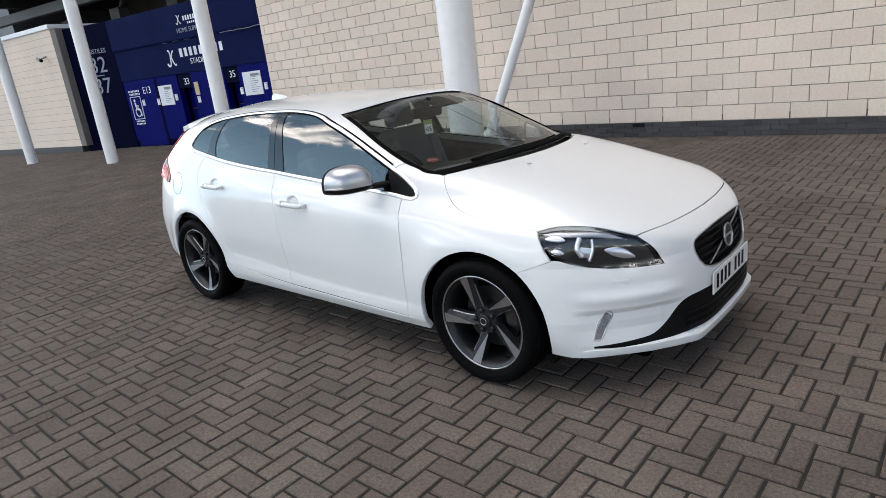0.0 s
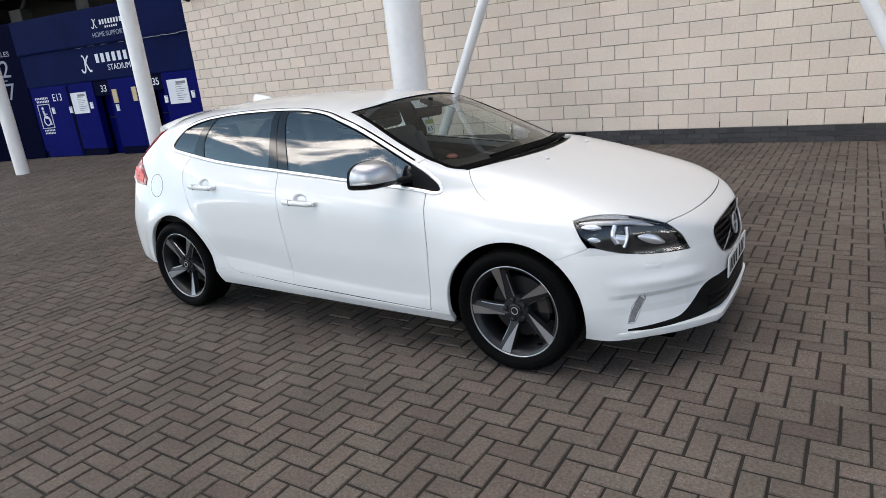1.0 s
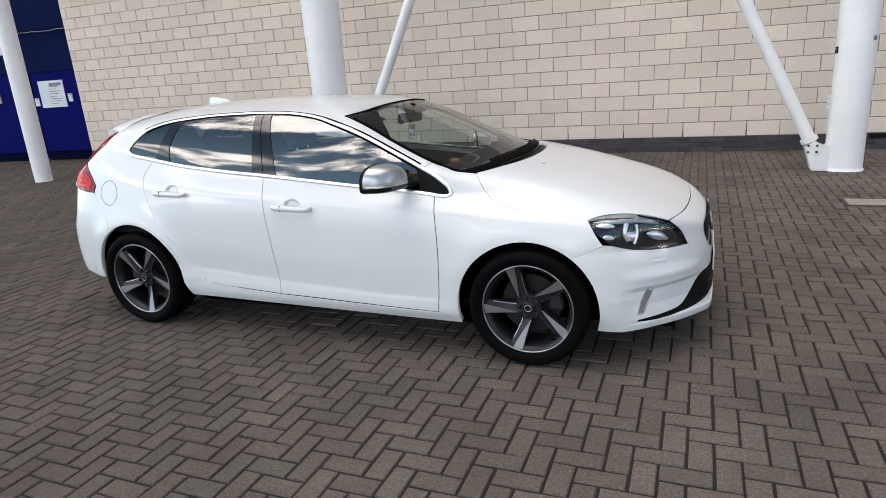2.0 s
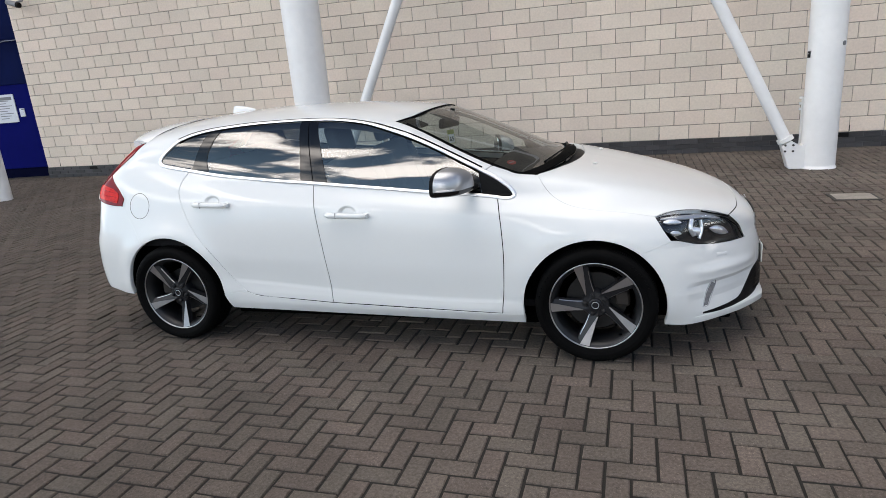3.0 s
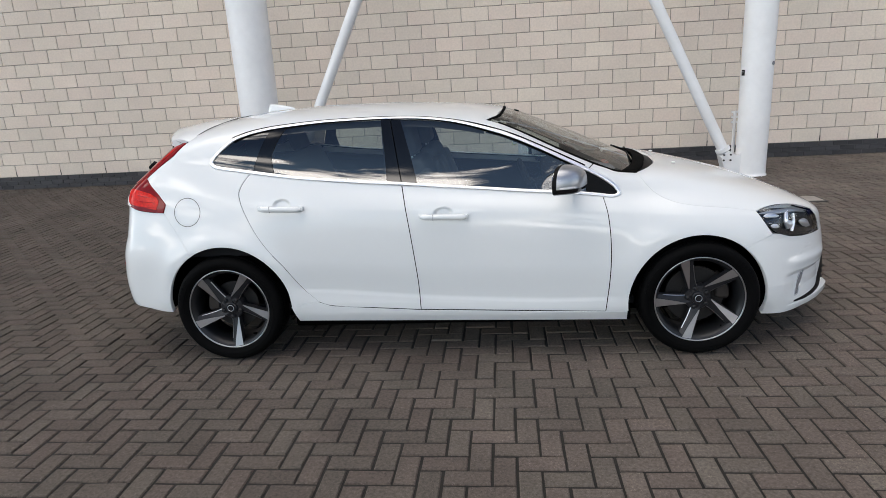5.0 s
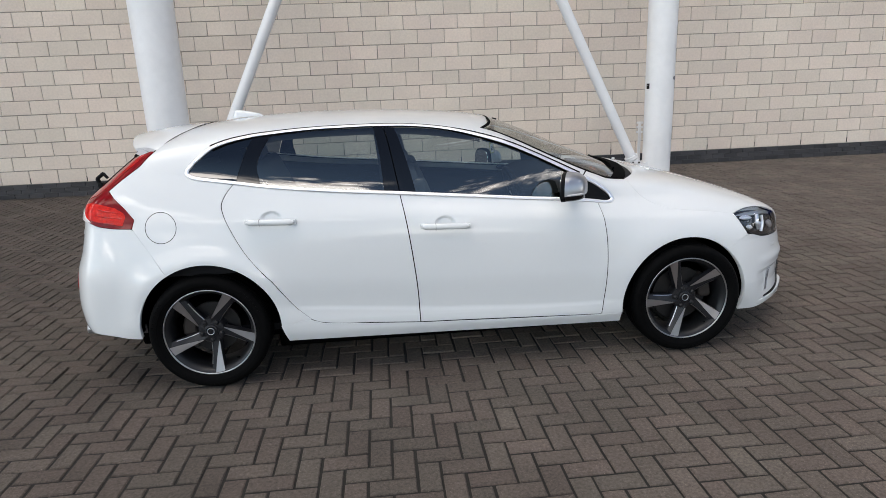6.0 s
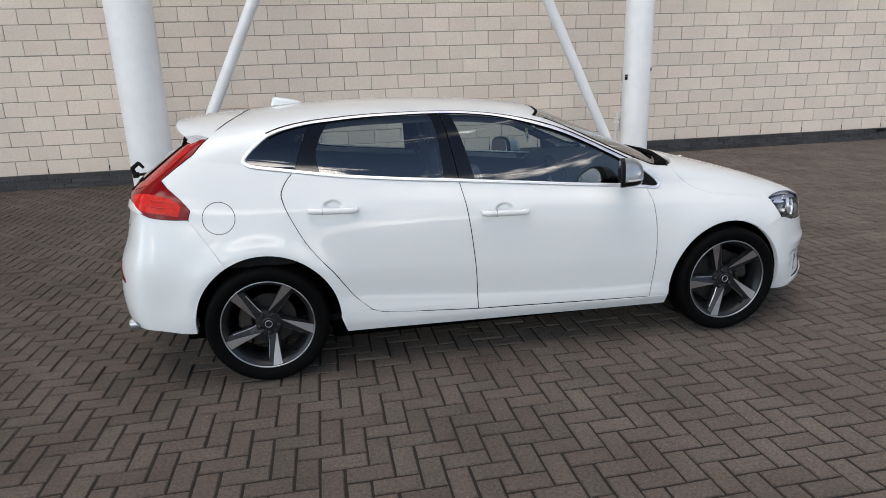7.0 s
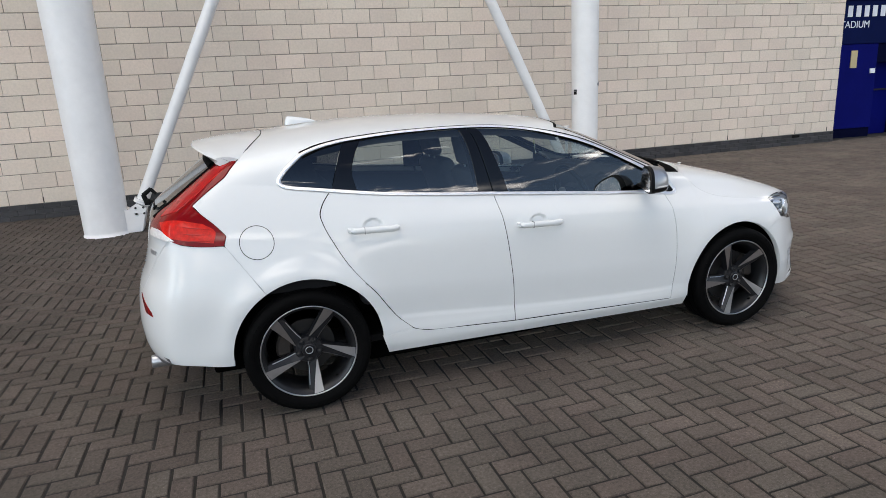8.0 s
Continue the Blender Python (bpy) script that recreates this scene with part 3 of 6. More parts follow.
while u < -.35:
    u1, z1 = u + rng_edge.uniform(.10, .26), min(2.955, max(2.915, zc + rng_edge.uniform(-.022, .022)))
    if u > -2.2 or rng_edge.random() < .45:
        rod(bm, (u, -.084, zc), (u1, -.084, z1), .0035 if u < -2.2 else .008, None, 6)
    u, zc = u1, z1
part("worn_edge", bm, SIGN_DIM, gate, "pale torn edge of the upper fascia")
# accessible-entrance pictogram in its frame
sign = empty("access_sign", "blue accessible entrance sign with white wheelchair pictogram", "sign")
sign.matrix_basis = gm
bm = bmesh.new()
for lo, hi in (((-6.88, .86), (-6.86, 1.56)), ((-6.36, .86), (-6.34, 1.56)), ((-6.88, 1.54), (-6.34, 1.56)), ((-6.88, .86), (-6.34, .88))):
    box(bm, (lo[0], -.030, lo[1]), (hi[0], -.016, hi[1]))
part("sign_frame", bm, SIGN_WHITE, sign)
v, q = revolve([(.115, -.030), (.145, -.030), (.145, -.018), (.115, -.018)], "y", 28, (-6.60, 0, 1.08))
place_mesh("pictogram_wheel", mesh_from("pictogram_wheel", v, q), SIGN_WHITE, sign)
bm = bmesh.new()
rod(bm, (-6.68, -.024, 1.44), (-6.68, -.018, 1.44), .045, .045, 16)
rod(bm, (-6.67, -.024, 1.38), (-6.63, -.024, 1.16), .026, .026, 8)
rod(bm, (-6.63, -.024, 1.17), (-6.49, -.024, 1.15), .026, .026, 8)
rod(bm, (-6.49, -.024, 1.16), (-6.44, -.024, .96), .024, .024, 8)
rod(bm, (-6.66, -.024, 1.28), (-6.53, -.024, 1.27), .018, .018, 8)
part("pictogram", bm, SIGN_WHITE, sign)
letter_bars(gate, -6.92, -6.32, 1.72, .06, 8, .016)
letter_bars(gate, -6.88, -6.30, 1.63, .06, 8, .016)
letter_bars(gate, -6.85, -6.37, .80, .05, 7, .016)
letter_bars(gate, -6.85, -6.37, .72, .05, 7, .016)

# navy return between the turnstiles and the next block
ret_a, ret_b = Vector((-17.86, 5.98, 0)), Vector((-19.66, 5.22, 0))
mid = (ret_a + ret_b) / 2
side_wall = empty("turnstile_side", "dark navy return wall with white turnstile numbers", "wall", at=mid, turn=math.degrees(math.atan2(ret_a.y - ret_b.y, ret_a.x - ret_b.x)), kind="structure")
hw = (ret_a - ret_b).length / 2
part("cladding", boxed((-hw - .1, 0, -.02), (hw, .2, 3.86), .01), DEEP, side_wall)
lettering("wall_word", "TURNSTILES", .20, SIGN_DIM, on_front(.12, 3.05, .004), side_wall)
lettering("wall_number", "32", .68, SIGN_DIM, on_front(.22, 2.62, .004), side_wall)
part("dash", boxed((-.13, -.008, 2.31), (.37, 0, 2.34)), SIGN_DIM, side_wall)
lettering("wall_number", "37", .68, SIGN_DIM, on_front(.22, 1.98, .004), side_wall)

# next block of the stand
end_block = empty("end_block", "low pale block-faced building end with white coping", "building", at=(-19.86, 5.02, 0), turn=7.0, kind="structure")
part("front_wall", boxed((-9.0, 0, .20), (0, 3.0, 3.92)), BLOCK, end_block)
part("foot", boxed((-9.0, -.012, -.02), (.012, 3.0, .20)), DARK_BRICK, end_block)
part("grey_return", boxed((.002, -.004, .2), (.34, 3.0, 3.90), .006), GREY_BRICK, end_block, "grey brick corner pier")
part("coping", boxed((-9.0, -.05, 3.92), (.02, 3.0, 4.06), .012), SIGN_WHITE, end_block, "white coping")
bm = bmesh.new()
for row in range(16):
    box(bm, (-9.0, -.003, .20 + row * BH + .221), (-.0, .003, .20 + row * BH + .227))
part("bed_joints", bm, MORTAR, end_block)


def security_camera(at, turn):
    ob = empty("security_camera", "grey dome-ended security camera on a wall bracket", "camera", "wall cameras", at=at, turn=turn)
    part("bracket", rod(bmesh.new(), (0, .14, .02), (0, -.06, -.05), .022, .022, 12), SIGN_GREY, ob)
    bm = rod(bmesh.new(), (-.14, -.09, -.02), (.15, -.13, -.10), .05, .055, 16)
    part("housing", bm, SIGN_GREY, ob, smooth=False)
    part("lens_hood", rod(bmesh.new(), (.15, -.13, -.10), (.20, -.137, -.115), .058, .05, 16), BLACK_PLASTIC, ob)


security_camera((-10.38, 6.46, 3.60), 0)
security_camera((-20.5, 4.80, 3.12), 7)

# dark concourse above and behind the turnstiles
concourse = empty("concourse", "dark steel and concrete concourse above the turnstiles", "concourse", at=(-15.2, 6.4, 0), turn=8.5, kind="structure")
part("back_wall", boxed((-14, 7.0, 0), (4.3, 7.3, 8.0)), CONCRETE, concourse)
part("soffit", boxed((-14, .5, 6.0), (4.3, 7.3, 6.3)), CONCRETE, concourse)
for k in range(6):
    part("cross_beam", boxed((-12.4 + 3.1 * k, .2, 5.55), (-12.1 + 3.1 * k, 7.0, 6.0), .01), DARK_STEEL, concourse)
part("edge_beam", boxed((-14, 1.9, 5.0), (4.3, 2.2, 5.35), .01), DARK_STEEL, concourse)
for k in range(4):
    part("brace", rod(bmesh.new(), (-11 + 3.4 * k, 3.0, 3.6), (-8.6 + 3.4 * k, 3.0, 6.0), .10, .10, 12), DARK_STEEL, concourse)
    part("duct", boxed((-10.0 + 3.4 * k, 2.6, 4.15), (-9.4 + 3.4 * k, 3.0, 4.75), .02), CONCRETE, concourse)

# the matching front past the other end of the wall
gate_far = turnstile_front((10.86, 7.05, 0), -4.0, 0.0, 7.0, [(1.5, 2.3), (3.6, 4.4)])
letter_bars(gate_far, .50, 1.60, 2.72, .23, 5, .022)
letter_bars(gate_far, .05, .48, 2.72, .23, 2, .022)
lettering("fascia_word", "STADIUM", .21, SIGN_WHITE, on_front(.72, 2.44, .022), gate_far)
board("small_notice", .76, .93, 1.53, 1.90, .0, SIGN_TAN, gate_far, "small buff notice on a blue turnstile pier", "notice")
board("switch_plate", 1.32, 1.46, 1.40, 1.50, .0, SIGN_WHITE, gate_far, "small white plate fixed to the turnstile front", "plate", 1)

# pale square cover let into the paving
cover_plate = empty("drain_cover", "pale concrete drain cover flush in the paving", "drain cover", at=(3.63, 3.15, 0))
part("frame", boxed((-.21, -.16, -.01), (.21, .16, .008), .002), CONCRETE, cover_plate)
part("lid", boxed((-.18, -.13, -.005), (.18, .13, .012), .002), COVER, cover_plate, "pale concrete lid")


# ---- the car's skin: one smooth surface, on which every panel, pane and lamp lies ----
def herm(x, xs, ys):
    """Smooth curve through the knots."""
    x = np.asarray(x, float); xs = np.asarray(xs, float); ys = np.asarray(ys, float)
    m = np.gradient(ys, xs)
    i = np.clip(np.searchsorted(xs, x) - 1, 0, len(xs) - 2)
    h = xs[i + 1] - xs[i]
    t = np.clip((x - xs[i]) / h, 0, 1)
    a, b = (1 + 2 * t) * (1 - t) ** 2, t * (1 - t) ** 2
    c, d = t * t * (3 - 2 * t), t * t * (t - 1)
    return a * ys[i] + b * h * m[i] + c * ys[i + 1] + d * h * m[i + 1]

def smax(a, b, k):
    return 0.5 * (a + b + np.sqrt((a - b) ** 2 + k * k))

LX = (-2.2, -1.6, -1.32, -0.8, 0.0, 0.8, 1.32, 1.7, 2.3)
# feature lines of the flank: height and half width along the car
LZ = ((.20, .20, .20, .20, .20, .20, .20, .20, .20),
      (.30, .30, .30, .285, .27, .26, .27, .28, .28),
      (.44, .44, .44, .42, .36, .335, .36, .36, .36),
      (.64, .64, .64, .60, .56, .54, .55, .54, .54),
      (.93, .92, .91, .885, .85, .80, .77, .74, .72),
      (1.17, 1.16, 1.13, 1.045, .965, .915, .90, .88, .86),
      (1.45, 1.45, 1.45, 1.45, 1.45, 1.45, 1.45, 1.45, 1.45))
LY = ((.70, .815, .83, .825, .825, .825, .82, .80, .78),
      (.74, .845, .858, .858, .858, .858, .85, .83, .80),
      (.76, .853, .862, .856, .856, .858, .86, .84, .80),
      (.77, .858, .872, .872, .872, .872, .868, .84, .80),
      (.72, .803, .823, .845, .853, .845, .828, .80, .76),
      (.64, .708, .728, .768, .785, .765, .70, .66, .62),
      (.50, .553, .573, .60, .605, .59, .50, .45, .40))
def flank(x, z):
    zs = [herm(x, LX, r) for r in LZ]; ys = [herm(x, LX, r) for r in LY]
    n = len(zs); m = []
    for k in range(n):
        a, b = max(k - 1, 0), min(k + 1, n - 1)
        m.append((ys[b] - ys[a]) / (zs[b] - zs[a]))
    out = ys[0] + (z - zs[0]) * m[0]
    for k in range(n - 1):
        h = zs[k + 1] - zs[k]; t = np.clip((z - zs[k]) / h, 0, 1)
        v = (1 + 2 * t) * (1 - t) ** 2 * ys[k] + t * (1 - t) ** 2 * h * m[k] + t * t * (3 - 2 * t) * ys[k + 1] + t * t * (t - 1) * h * m[k + 1]
        out = np.where(z >= zs[k], v, out)
    out = np.where(z > zs[-1], ys[-1] + (z - zs[-1]) * m[-1], out)
    for cx, swell, wide in ((-1.3235, .016, .07), (1.3235, .013, .10)):
        r = np.hypot(x - cx, z - .325)
        out = out + swell * np.exp(-((r - .385) / wide) ** 2) * np.clip((z - .22) / .15, 0, 1)
    # crease low on the doors
    drop = np.clip((zs[2] + .012 - z) / .030, 0, 1)
    out = out + .0038 * drop * drop * (3 - 2 * drop) * np.clip((z - zs[1] - .01) / .05, 0, 1) * np.clip((x + .95) / .15, 0, 1) * np.clip((.95 - x) / .12, 0, 1)
    # cups behind the door handles
    for cx, cz in ((-.040, .842), (-.945, .914)):
        d = np.clip((1 - np.hypot((x - cx) / .058, (z - cz + .003) / .037)) / .45, 0, 1)
        out = out - .017 * d * d * (3 - 2 * d)
    # the windows bow outwards between belt and roof
    u = np.clip((z - zs[5]) / (1.42 - zs[5]), 0, 1)
    out = out + .060 * u * (1 - u) * np.clip((1.05 - x) / .25, 0, 1) * np.clip((x + 1.75) / .40, 0, 1)
    return out
def top(x, y):
    s = np.abs(y)
    bon = herm(x, (.9, 1.12, 1.25, 1.45, 1.65, 1.85, 2.0, 2.12, 2.2, 2.32), (1.03, 1.018, .995, .950, .897, .834, .776, .716, .65, .50)) - .02 * s ** 2 - .085 * s ** 4
    scr = 1.372 - .443 * (x - .30) - .23 * s ** 2
    roof = herm(x, (-2.3, -1.75, -1.56, -1.3, -1.0, -.6, -.3, 0, .25, .6), (1.20, 1.33, 1.357, 1.39, 1.413, 1.419, 1.410, 1.392, 1.366, 1.31)) - .10 * s ** 2 - .17 * s ** 4
    cab = -smax(-scr, -roof, .03)
    return smax(bon, cab, .012)
def nose(y, z):
    s = np.abs(y)
    f = herm(z, (.10, .18, .26, .40, .55, .62, .70, .78), (2.19, 2.215, 2.23, 2.235, 2.235, 2.228, 2.222, 2.208))
    low = np.clip((.62 - z) / .25, 0, 1)
    # shallow ridge across the bumper and the scoop round the daytime lamps
    side = np.clip((s - .40) / .12, 0, 1) * np.clip((.80 - s) / .06, 0, 1)
    f = f + .013 * np.exp(-((z - .475) / .028) ** 2) * side - .022 * np.clip((.430 - z) / .024, 0, 1) * np.clip((z - .262) / .07, 0, 1) * side
    f = f - .032 * np.exp(-(s / .27) ** 2) * np.clip((.735 - z) / .12, 0, 1)
    return f - (.54 - .14 * low) * s ** 2 - (.38 + .07 * low) * s ** 4
def tail(y, z):
    s = np.abs(y)
    f = herm(z, (.18, .24, .32, .42, .55, .65, .75, .86, .95, 1.0, 1.10, 1.28, 1.35, 1.45), (-1.98, -2.08, -2.135, -2.155, -2.15, -2.13, -2.09, -2.06, -2.04, -2.02, -1.90, -1.675, -1.59, -1.46))
    low = np.clip((.80 - z) / .25, 0, 1)
    f = f - .028 * np.clip(1 - (s / .50) ** 2, 0, 1) * np.clip((z - .96) / .07, 0, 1) * np.clip((1.37 - z) / .07, 0, 1)
    return f + .12 * s ** 2 + (.25 + .04 * low) * s ** 4
def F(p):
    x, y, z = p[..., 0], p[..., 1], p[..., 2]
    side = np.abs(y) - flank(x, z)
    t = (z - top(x, y)) * .92
    k = .07 + .01 * np.clip((x - .8) / .5, 0, 1) - .042 * np.clip((x - .05) / .25, 0, 1) * np.clip((1.05 - x) / .20, 0, 1)
    f = smax(side, t, k)
    f = smax(f, x - nose(y, z), .05)
    return smax(f, tail(y, z) - x, .05)
def solve(o, d, lo, hi):
    """First crossing along o + s d, from outside (hi) inwards (lo)."""
    o, d = np.broadcast_arrays(np.asarray(o, float), np.asarray(d, float))
    lo = np.full(o.shape[:-1], float(lo)); hi = np.full(o.shape[:-1], float(hi))
    for _ in range(34):
        mid = (lo + hi) / 2
        ins = F(o + mid[..., None] * d) < 0
        lo = np.where(ins, mid, lo); hi = np.where(ins, hi, mid)
    return o + ((lo + hi) / 2)[..., None] * d
def skin_normal(p):
    e = 0.002
    g = np.stack([F(p + d) - F(p - d) for d in np.eye(3) * e], -1)
    return g / np.maximum(np.linalg.norm(g, axis=-1, keepdims=True), 1e-9)


def on_side(points):
    """Points (x, z) of the right flank as places on the skin; points with three numbers go to the nearest place on it."""
    out = []
    for p in points:
        if len(p) == 2:
            p = solve(np.array([p[0], 0.0, p[1]]), np.array([0.0, -1.0, 0.0]), 0, 1.5)
        out.append(np.array(p, float))
    p = np.array(out)
    for _ in range(6):
        step = F(p)[:, None] * skin_normal(p)
        step[:, 1] = np.where(np.abs(p[:, 1]) < .001, 0, step[:, 1])
        p = p - step
    return p


class Round:
    """Flat coordinates round the long axis at height z0: distance along, angle over the flank."""
    def __init__(self, z0=.62):
        self.z0 = z0

    def flat(self, p):
        return np.stack([p[..., 0], np.arctan2(p[..., 2] - self.z0, -p[..., 1])], -1)

    def lift(self, q):
        a, n = q[..., 1], 0 * q[..., 1]
        return solve(np.stack([q[..., 0], n, n + self.z0], -1), np.stack([n, -np.cos(a), np.sin(a)], -1), 0, 1.7)


class End:
    """Flat coordinates round an upright axis at cx, for the nose (side 1) or the tail (side -1): angle and height."""
    def __init__(self, cx, side):
        self.cx, self.side = cx, side

    def flat(self, p):
        return np.stack([np.arctan2(-p[..., 1], self.side * (p[..., 0] - self.cx)), p[..., 2]], -1)

    def lift(self, q):
        a, n = q[..., 0], 0 * q[..., 0]
        return solve(np.stack([n + self.cx, n, q[..., 1]], -1), np.stack([self.side * np.cos(a), -np.sin(a), n], -1), 0, 2.0)


SIDE, BONNET, NOSE, TAIL = Round(), Round(.15), End(1.0, 1), End(-1.0, -1)


def along(points, n, smooth=True):
    """n points evenly along a curve through the given ones."""
    p = np.asarray(points, float)
    d = np.concatenate([[0], np.cumsum(np.linalg.norm(np.diff(p, axis=0), axis=1) + 1e-9)])
    t = np.linspace(0, d[-1], n)
    if smooth and len(p) > 2:
        dense = np.linspace(0, d[-1], 40 * len(p))
        c = np.stack([herm(dense, d, p[:, k]) for k in range(p.shape[1])], -1)
        d2 = np.concatenate([[0], np.cumsum(np.linalg.norm(np.diff(c, axis=0), axis=1))])
        return np.stack([np.interp(np.linspace(0, d2[-1], n), d2, c[:, k]) for k in range(p.shape[1])], -1)
    return np.stack([np.interp(t, d, p[:, k]) for k in range(p.shape[1])], -1)


def patch(chart, bottom, right, top_edge, left, n=32, m=24, smooth="brtl", off=0.0, gap="", shrink=.0029):
    """A grid of places and normals on the skin within four edges (bottom and top run rearmost first, left and right upwards)."""
    e = [chart.flat(on_side(k)) for k in (bottom, right, top_edge, left)]
    b, r, t, l = (along(k, c, s in smooth) for k, c, s in zip(e, (n, m, n, m), "brtl"))
    u, v = np.linspace(0, 1, n)[:, None, None], np.linspace(0, 1, m)[None, :, None]
    q = (1 - v) * b[:, None] + v * t[:, None] + (1 - u) * l[None] + u * r[None] - ((1 - u) * (1 - v) * b[0] + u * (1 - v) * b[-1] + (1 - u) * v * t[0] + u * v * t[-1])
    p = chart.lift(q)
    nrm = skin_normal(p)
    for s, a, c in (("l", (0,), (1,)), ("r", (-1,), (-2,)), ("b", (slice(None), 0), (slice(None), 1)), ("t", (slice(None), -1), (slice(None), -2))):
        if s in gap:
            d = p[c] - p[a]
            p[a] = p[a] + shrink * d / np.maximum(np.linalg.norm(d, axis=-1, keepdims=True), 1e-6)
    return p + off * nrm, nrm


def inside(a, b, outline):
    """Which of the points (a, b) lie within a closed outline."""
    o = np.asarray(outline, float)
    x0, y0 = o[:, 0], o[:, 1]
    x1, y1 = np.roll(x0, -1), np.roll(y0, -1)
    a, b = a[:, None], b[:, None]
    hit = ((y0 > b) != (y1 > b)) & (a < (x1 - x0) * (b - y0) / np.where(y1 == y0, 1e-9, y1 - y0) + x0)
    return hit.sum(1) % 2 == 1


def pane_normal(p):
    """Outward normal of the flank alone, without the roof's rounding."""
    e = .002
    f = lambda k: np.abs(k[..., 1]) - flank(k[..., 0], k[..., 2])
    g = np.stack([f(p + d) - f(p - d) for d in np.eye(3) * e], -1)
    return g / np.linalg.norm(g, axis=-1, keepdims=True)


def panel_mesh(name, p, nrm, depth=.014, mirror=False, whole=False, hole=None):
    """A panel with turned-in edges of the given depth; whole joins it with its mirror image across the car."""
    if mirror:
        p, nrm = p * (1, -1, 1), nrm * (1, -1, 1)
    n, m = p.shape[:2]
    verts, norms, quads = [p.reshape(-1, 3)], [nrm.reshape(-1, 3)], []
    i, j = np.meshgrid(np.arange(n - 1), np.arange(m - 1), indexing="ij")
    k = (i * m + j).ravel()
    quads.append(np.stack([k, k + m, k + m + 1, k + 1], 1))
    if hole is not None:
        mid = verts[0][quads[0]].mean(1)
        quads[0] = quads[0][~inside(mid[:, 1], mid[:, 2], hole)]
    ring = [a * m for a in range(n)] + [(n - 1) * m + a for a in range(1, m)] + [a * m + m - 1 for a in range(n - 2, -1, -1)] + [a for a in range(m - 2, 0, -1)]
    if depth:
        pr, nr = verts[0][ring], norms[0][ring]
        c = len(ring)
        base = n * m
        verts += [pr, pr - nr * depth]
        tang = np.roll(pr, -1, 0) - np.roll(pr, 1, 0)
        side = np.cross(tang, nr)
        side /= np.maximum(np.linalg.norm(side, axis=1, keepdims=True), 1e-9)
        norms += [nr * .75 + side * .66, side]
        a = np.arange(c)
        b = (a + 1) % c
        rim = np.stack([base + a, base + c + a, base + c + b, base + b], 1)
        mid = (pr + pr[b]) / 2
        if hole is not None:
            rim = rim[~inside(mid[:, 1], mid[:, 2], hole) & (np.abs(mid[:, 1]) > .002)]
        quads.append(rim)
    v, nn, q = np.concatenate(verts), np.concatenate(norms), np.concatenate(quads)
    # all faces turned outwards
    a, b, c3 = v[q[0, 0]], v[q[0, 1]], v[q[0, 2]]
    if np.dot(np.cross(b - a, c3 - a), nn[q[0, 0]]) < 0:
        q = q[:, ::-1]
    if whole:
        q = np.concatenate([q, q[:, ::-1] + len(v)])
        v, nn = np.concatenate([v, v * (1, -1, 1)]), np.concatenate([nn, nn * (1, -1, 1)])
    me = mesh_from(name, v, q)
    me.polygons.foreach_set("use_smooth", np.ones(len(me.polygons), dtype=bool))
    me.normals_split_custom_set_from_vertices([tuple(k) for k in nn / np.maximum(np.linalg.norm(nn, axis=1, keepdims=True), 1e-9)])
    return me


def bead(points, width, height, n=60, sink=.002, closed=False, smooth=True, seg=5, nrm=None, taper=0.0):
    """A strip with a rounded back along a curve on the skin: vertices and quads."""
    p = along(points, n, smooth)
    nr = skin_normal(p) if nrm is None else np.broadcast_to(np.asarray(nrm, float), p.shape)
    t = (np.roll(p, -1, 0) - np.roll(p, 1, 0)) if closed else np.gradient(p, axis=0)
    s = np.cross(t, nr)
    s /= np.maximum(np.linalg.norm(s, axis=1, keepdims=True), 1e-9)
    a = np.linspace(0, math.pi, seg)
    g = np.ones((n, 1))
    if taper:
        e = np.linspace(0, 1, n)[:, None]
        g = np.clip(np.minimum(e, 1 - e) / taper, .06, 1) ** .6
    width, height = width * g, height * g
    ring = [p + s * (width / 2 * math.cos(k)) + nr * (height * math.sin(k)) for k in a] + [p - s * width / 2 - nr * sink, p + s * width / 2 - nr * sink]
    v = np.stack(ring, 1)
    c = len(ring)
    q = []
    for i in range(n if closed else n - 1):
        i2 = (i + 1) % n
        for k in range(c):
            k2 = (k + 1) % c
            q.append((i * c + k, i2 * c + k, i2 * c + k2, i * c + k2))
    return v.reshape(-1, 3), np.array(q)


# ---- the car ----
car = empty("car", "white five-door hatchback with silver mirrors and dark alloy wheels", "car")


def skin_part(name, mat, grid, depth=.014, both=True, whole=False, label="", parent=None, hole=None):
    """A panel on the right flank and, where both, its twin on the left."""
    p, nrm = grid
    if mat in (SIDE_GLASS, PRIVACY_GLASS, GLOSS_BLACK) and not whole:
        nrm = pane_normal(p)
    made = [place_mesh(name, panel_mesh(name, p, nrm, depth, whole=whole, hole=hole), mat, parent or car, label)]
    if both and not whole:
        made.append(place_mesh(name, panel_mesh(name, p, nrm, depth, mirror=True), mat, parent or car, label))
    return made


def strip_part(name, mat, points, width, height, n=60, both=True, label="", **more):
    v, q = bead(points, width, height, n, **more)
    made = [place_mesh(name, mesh_from(name, v, q), mat, car, label, smooth=True)]
    if both:
        made.append(place_mesh(name, mesh_from(name, v * (1, -1, 1), q[:, ::-1]), mat, car, label, smooth=True))
    return made


def arc(cx, cz, r, a0, a1, n=16):
    return [(cx + r * math.cos(radians(a)), cz + r * math.sin(radians(a))) for a in np.linspace(a0, a1, n)]


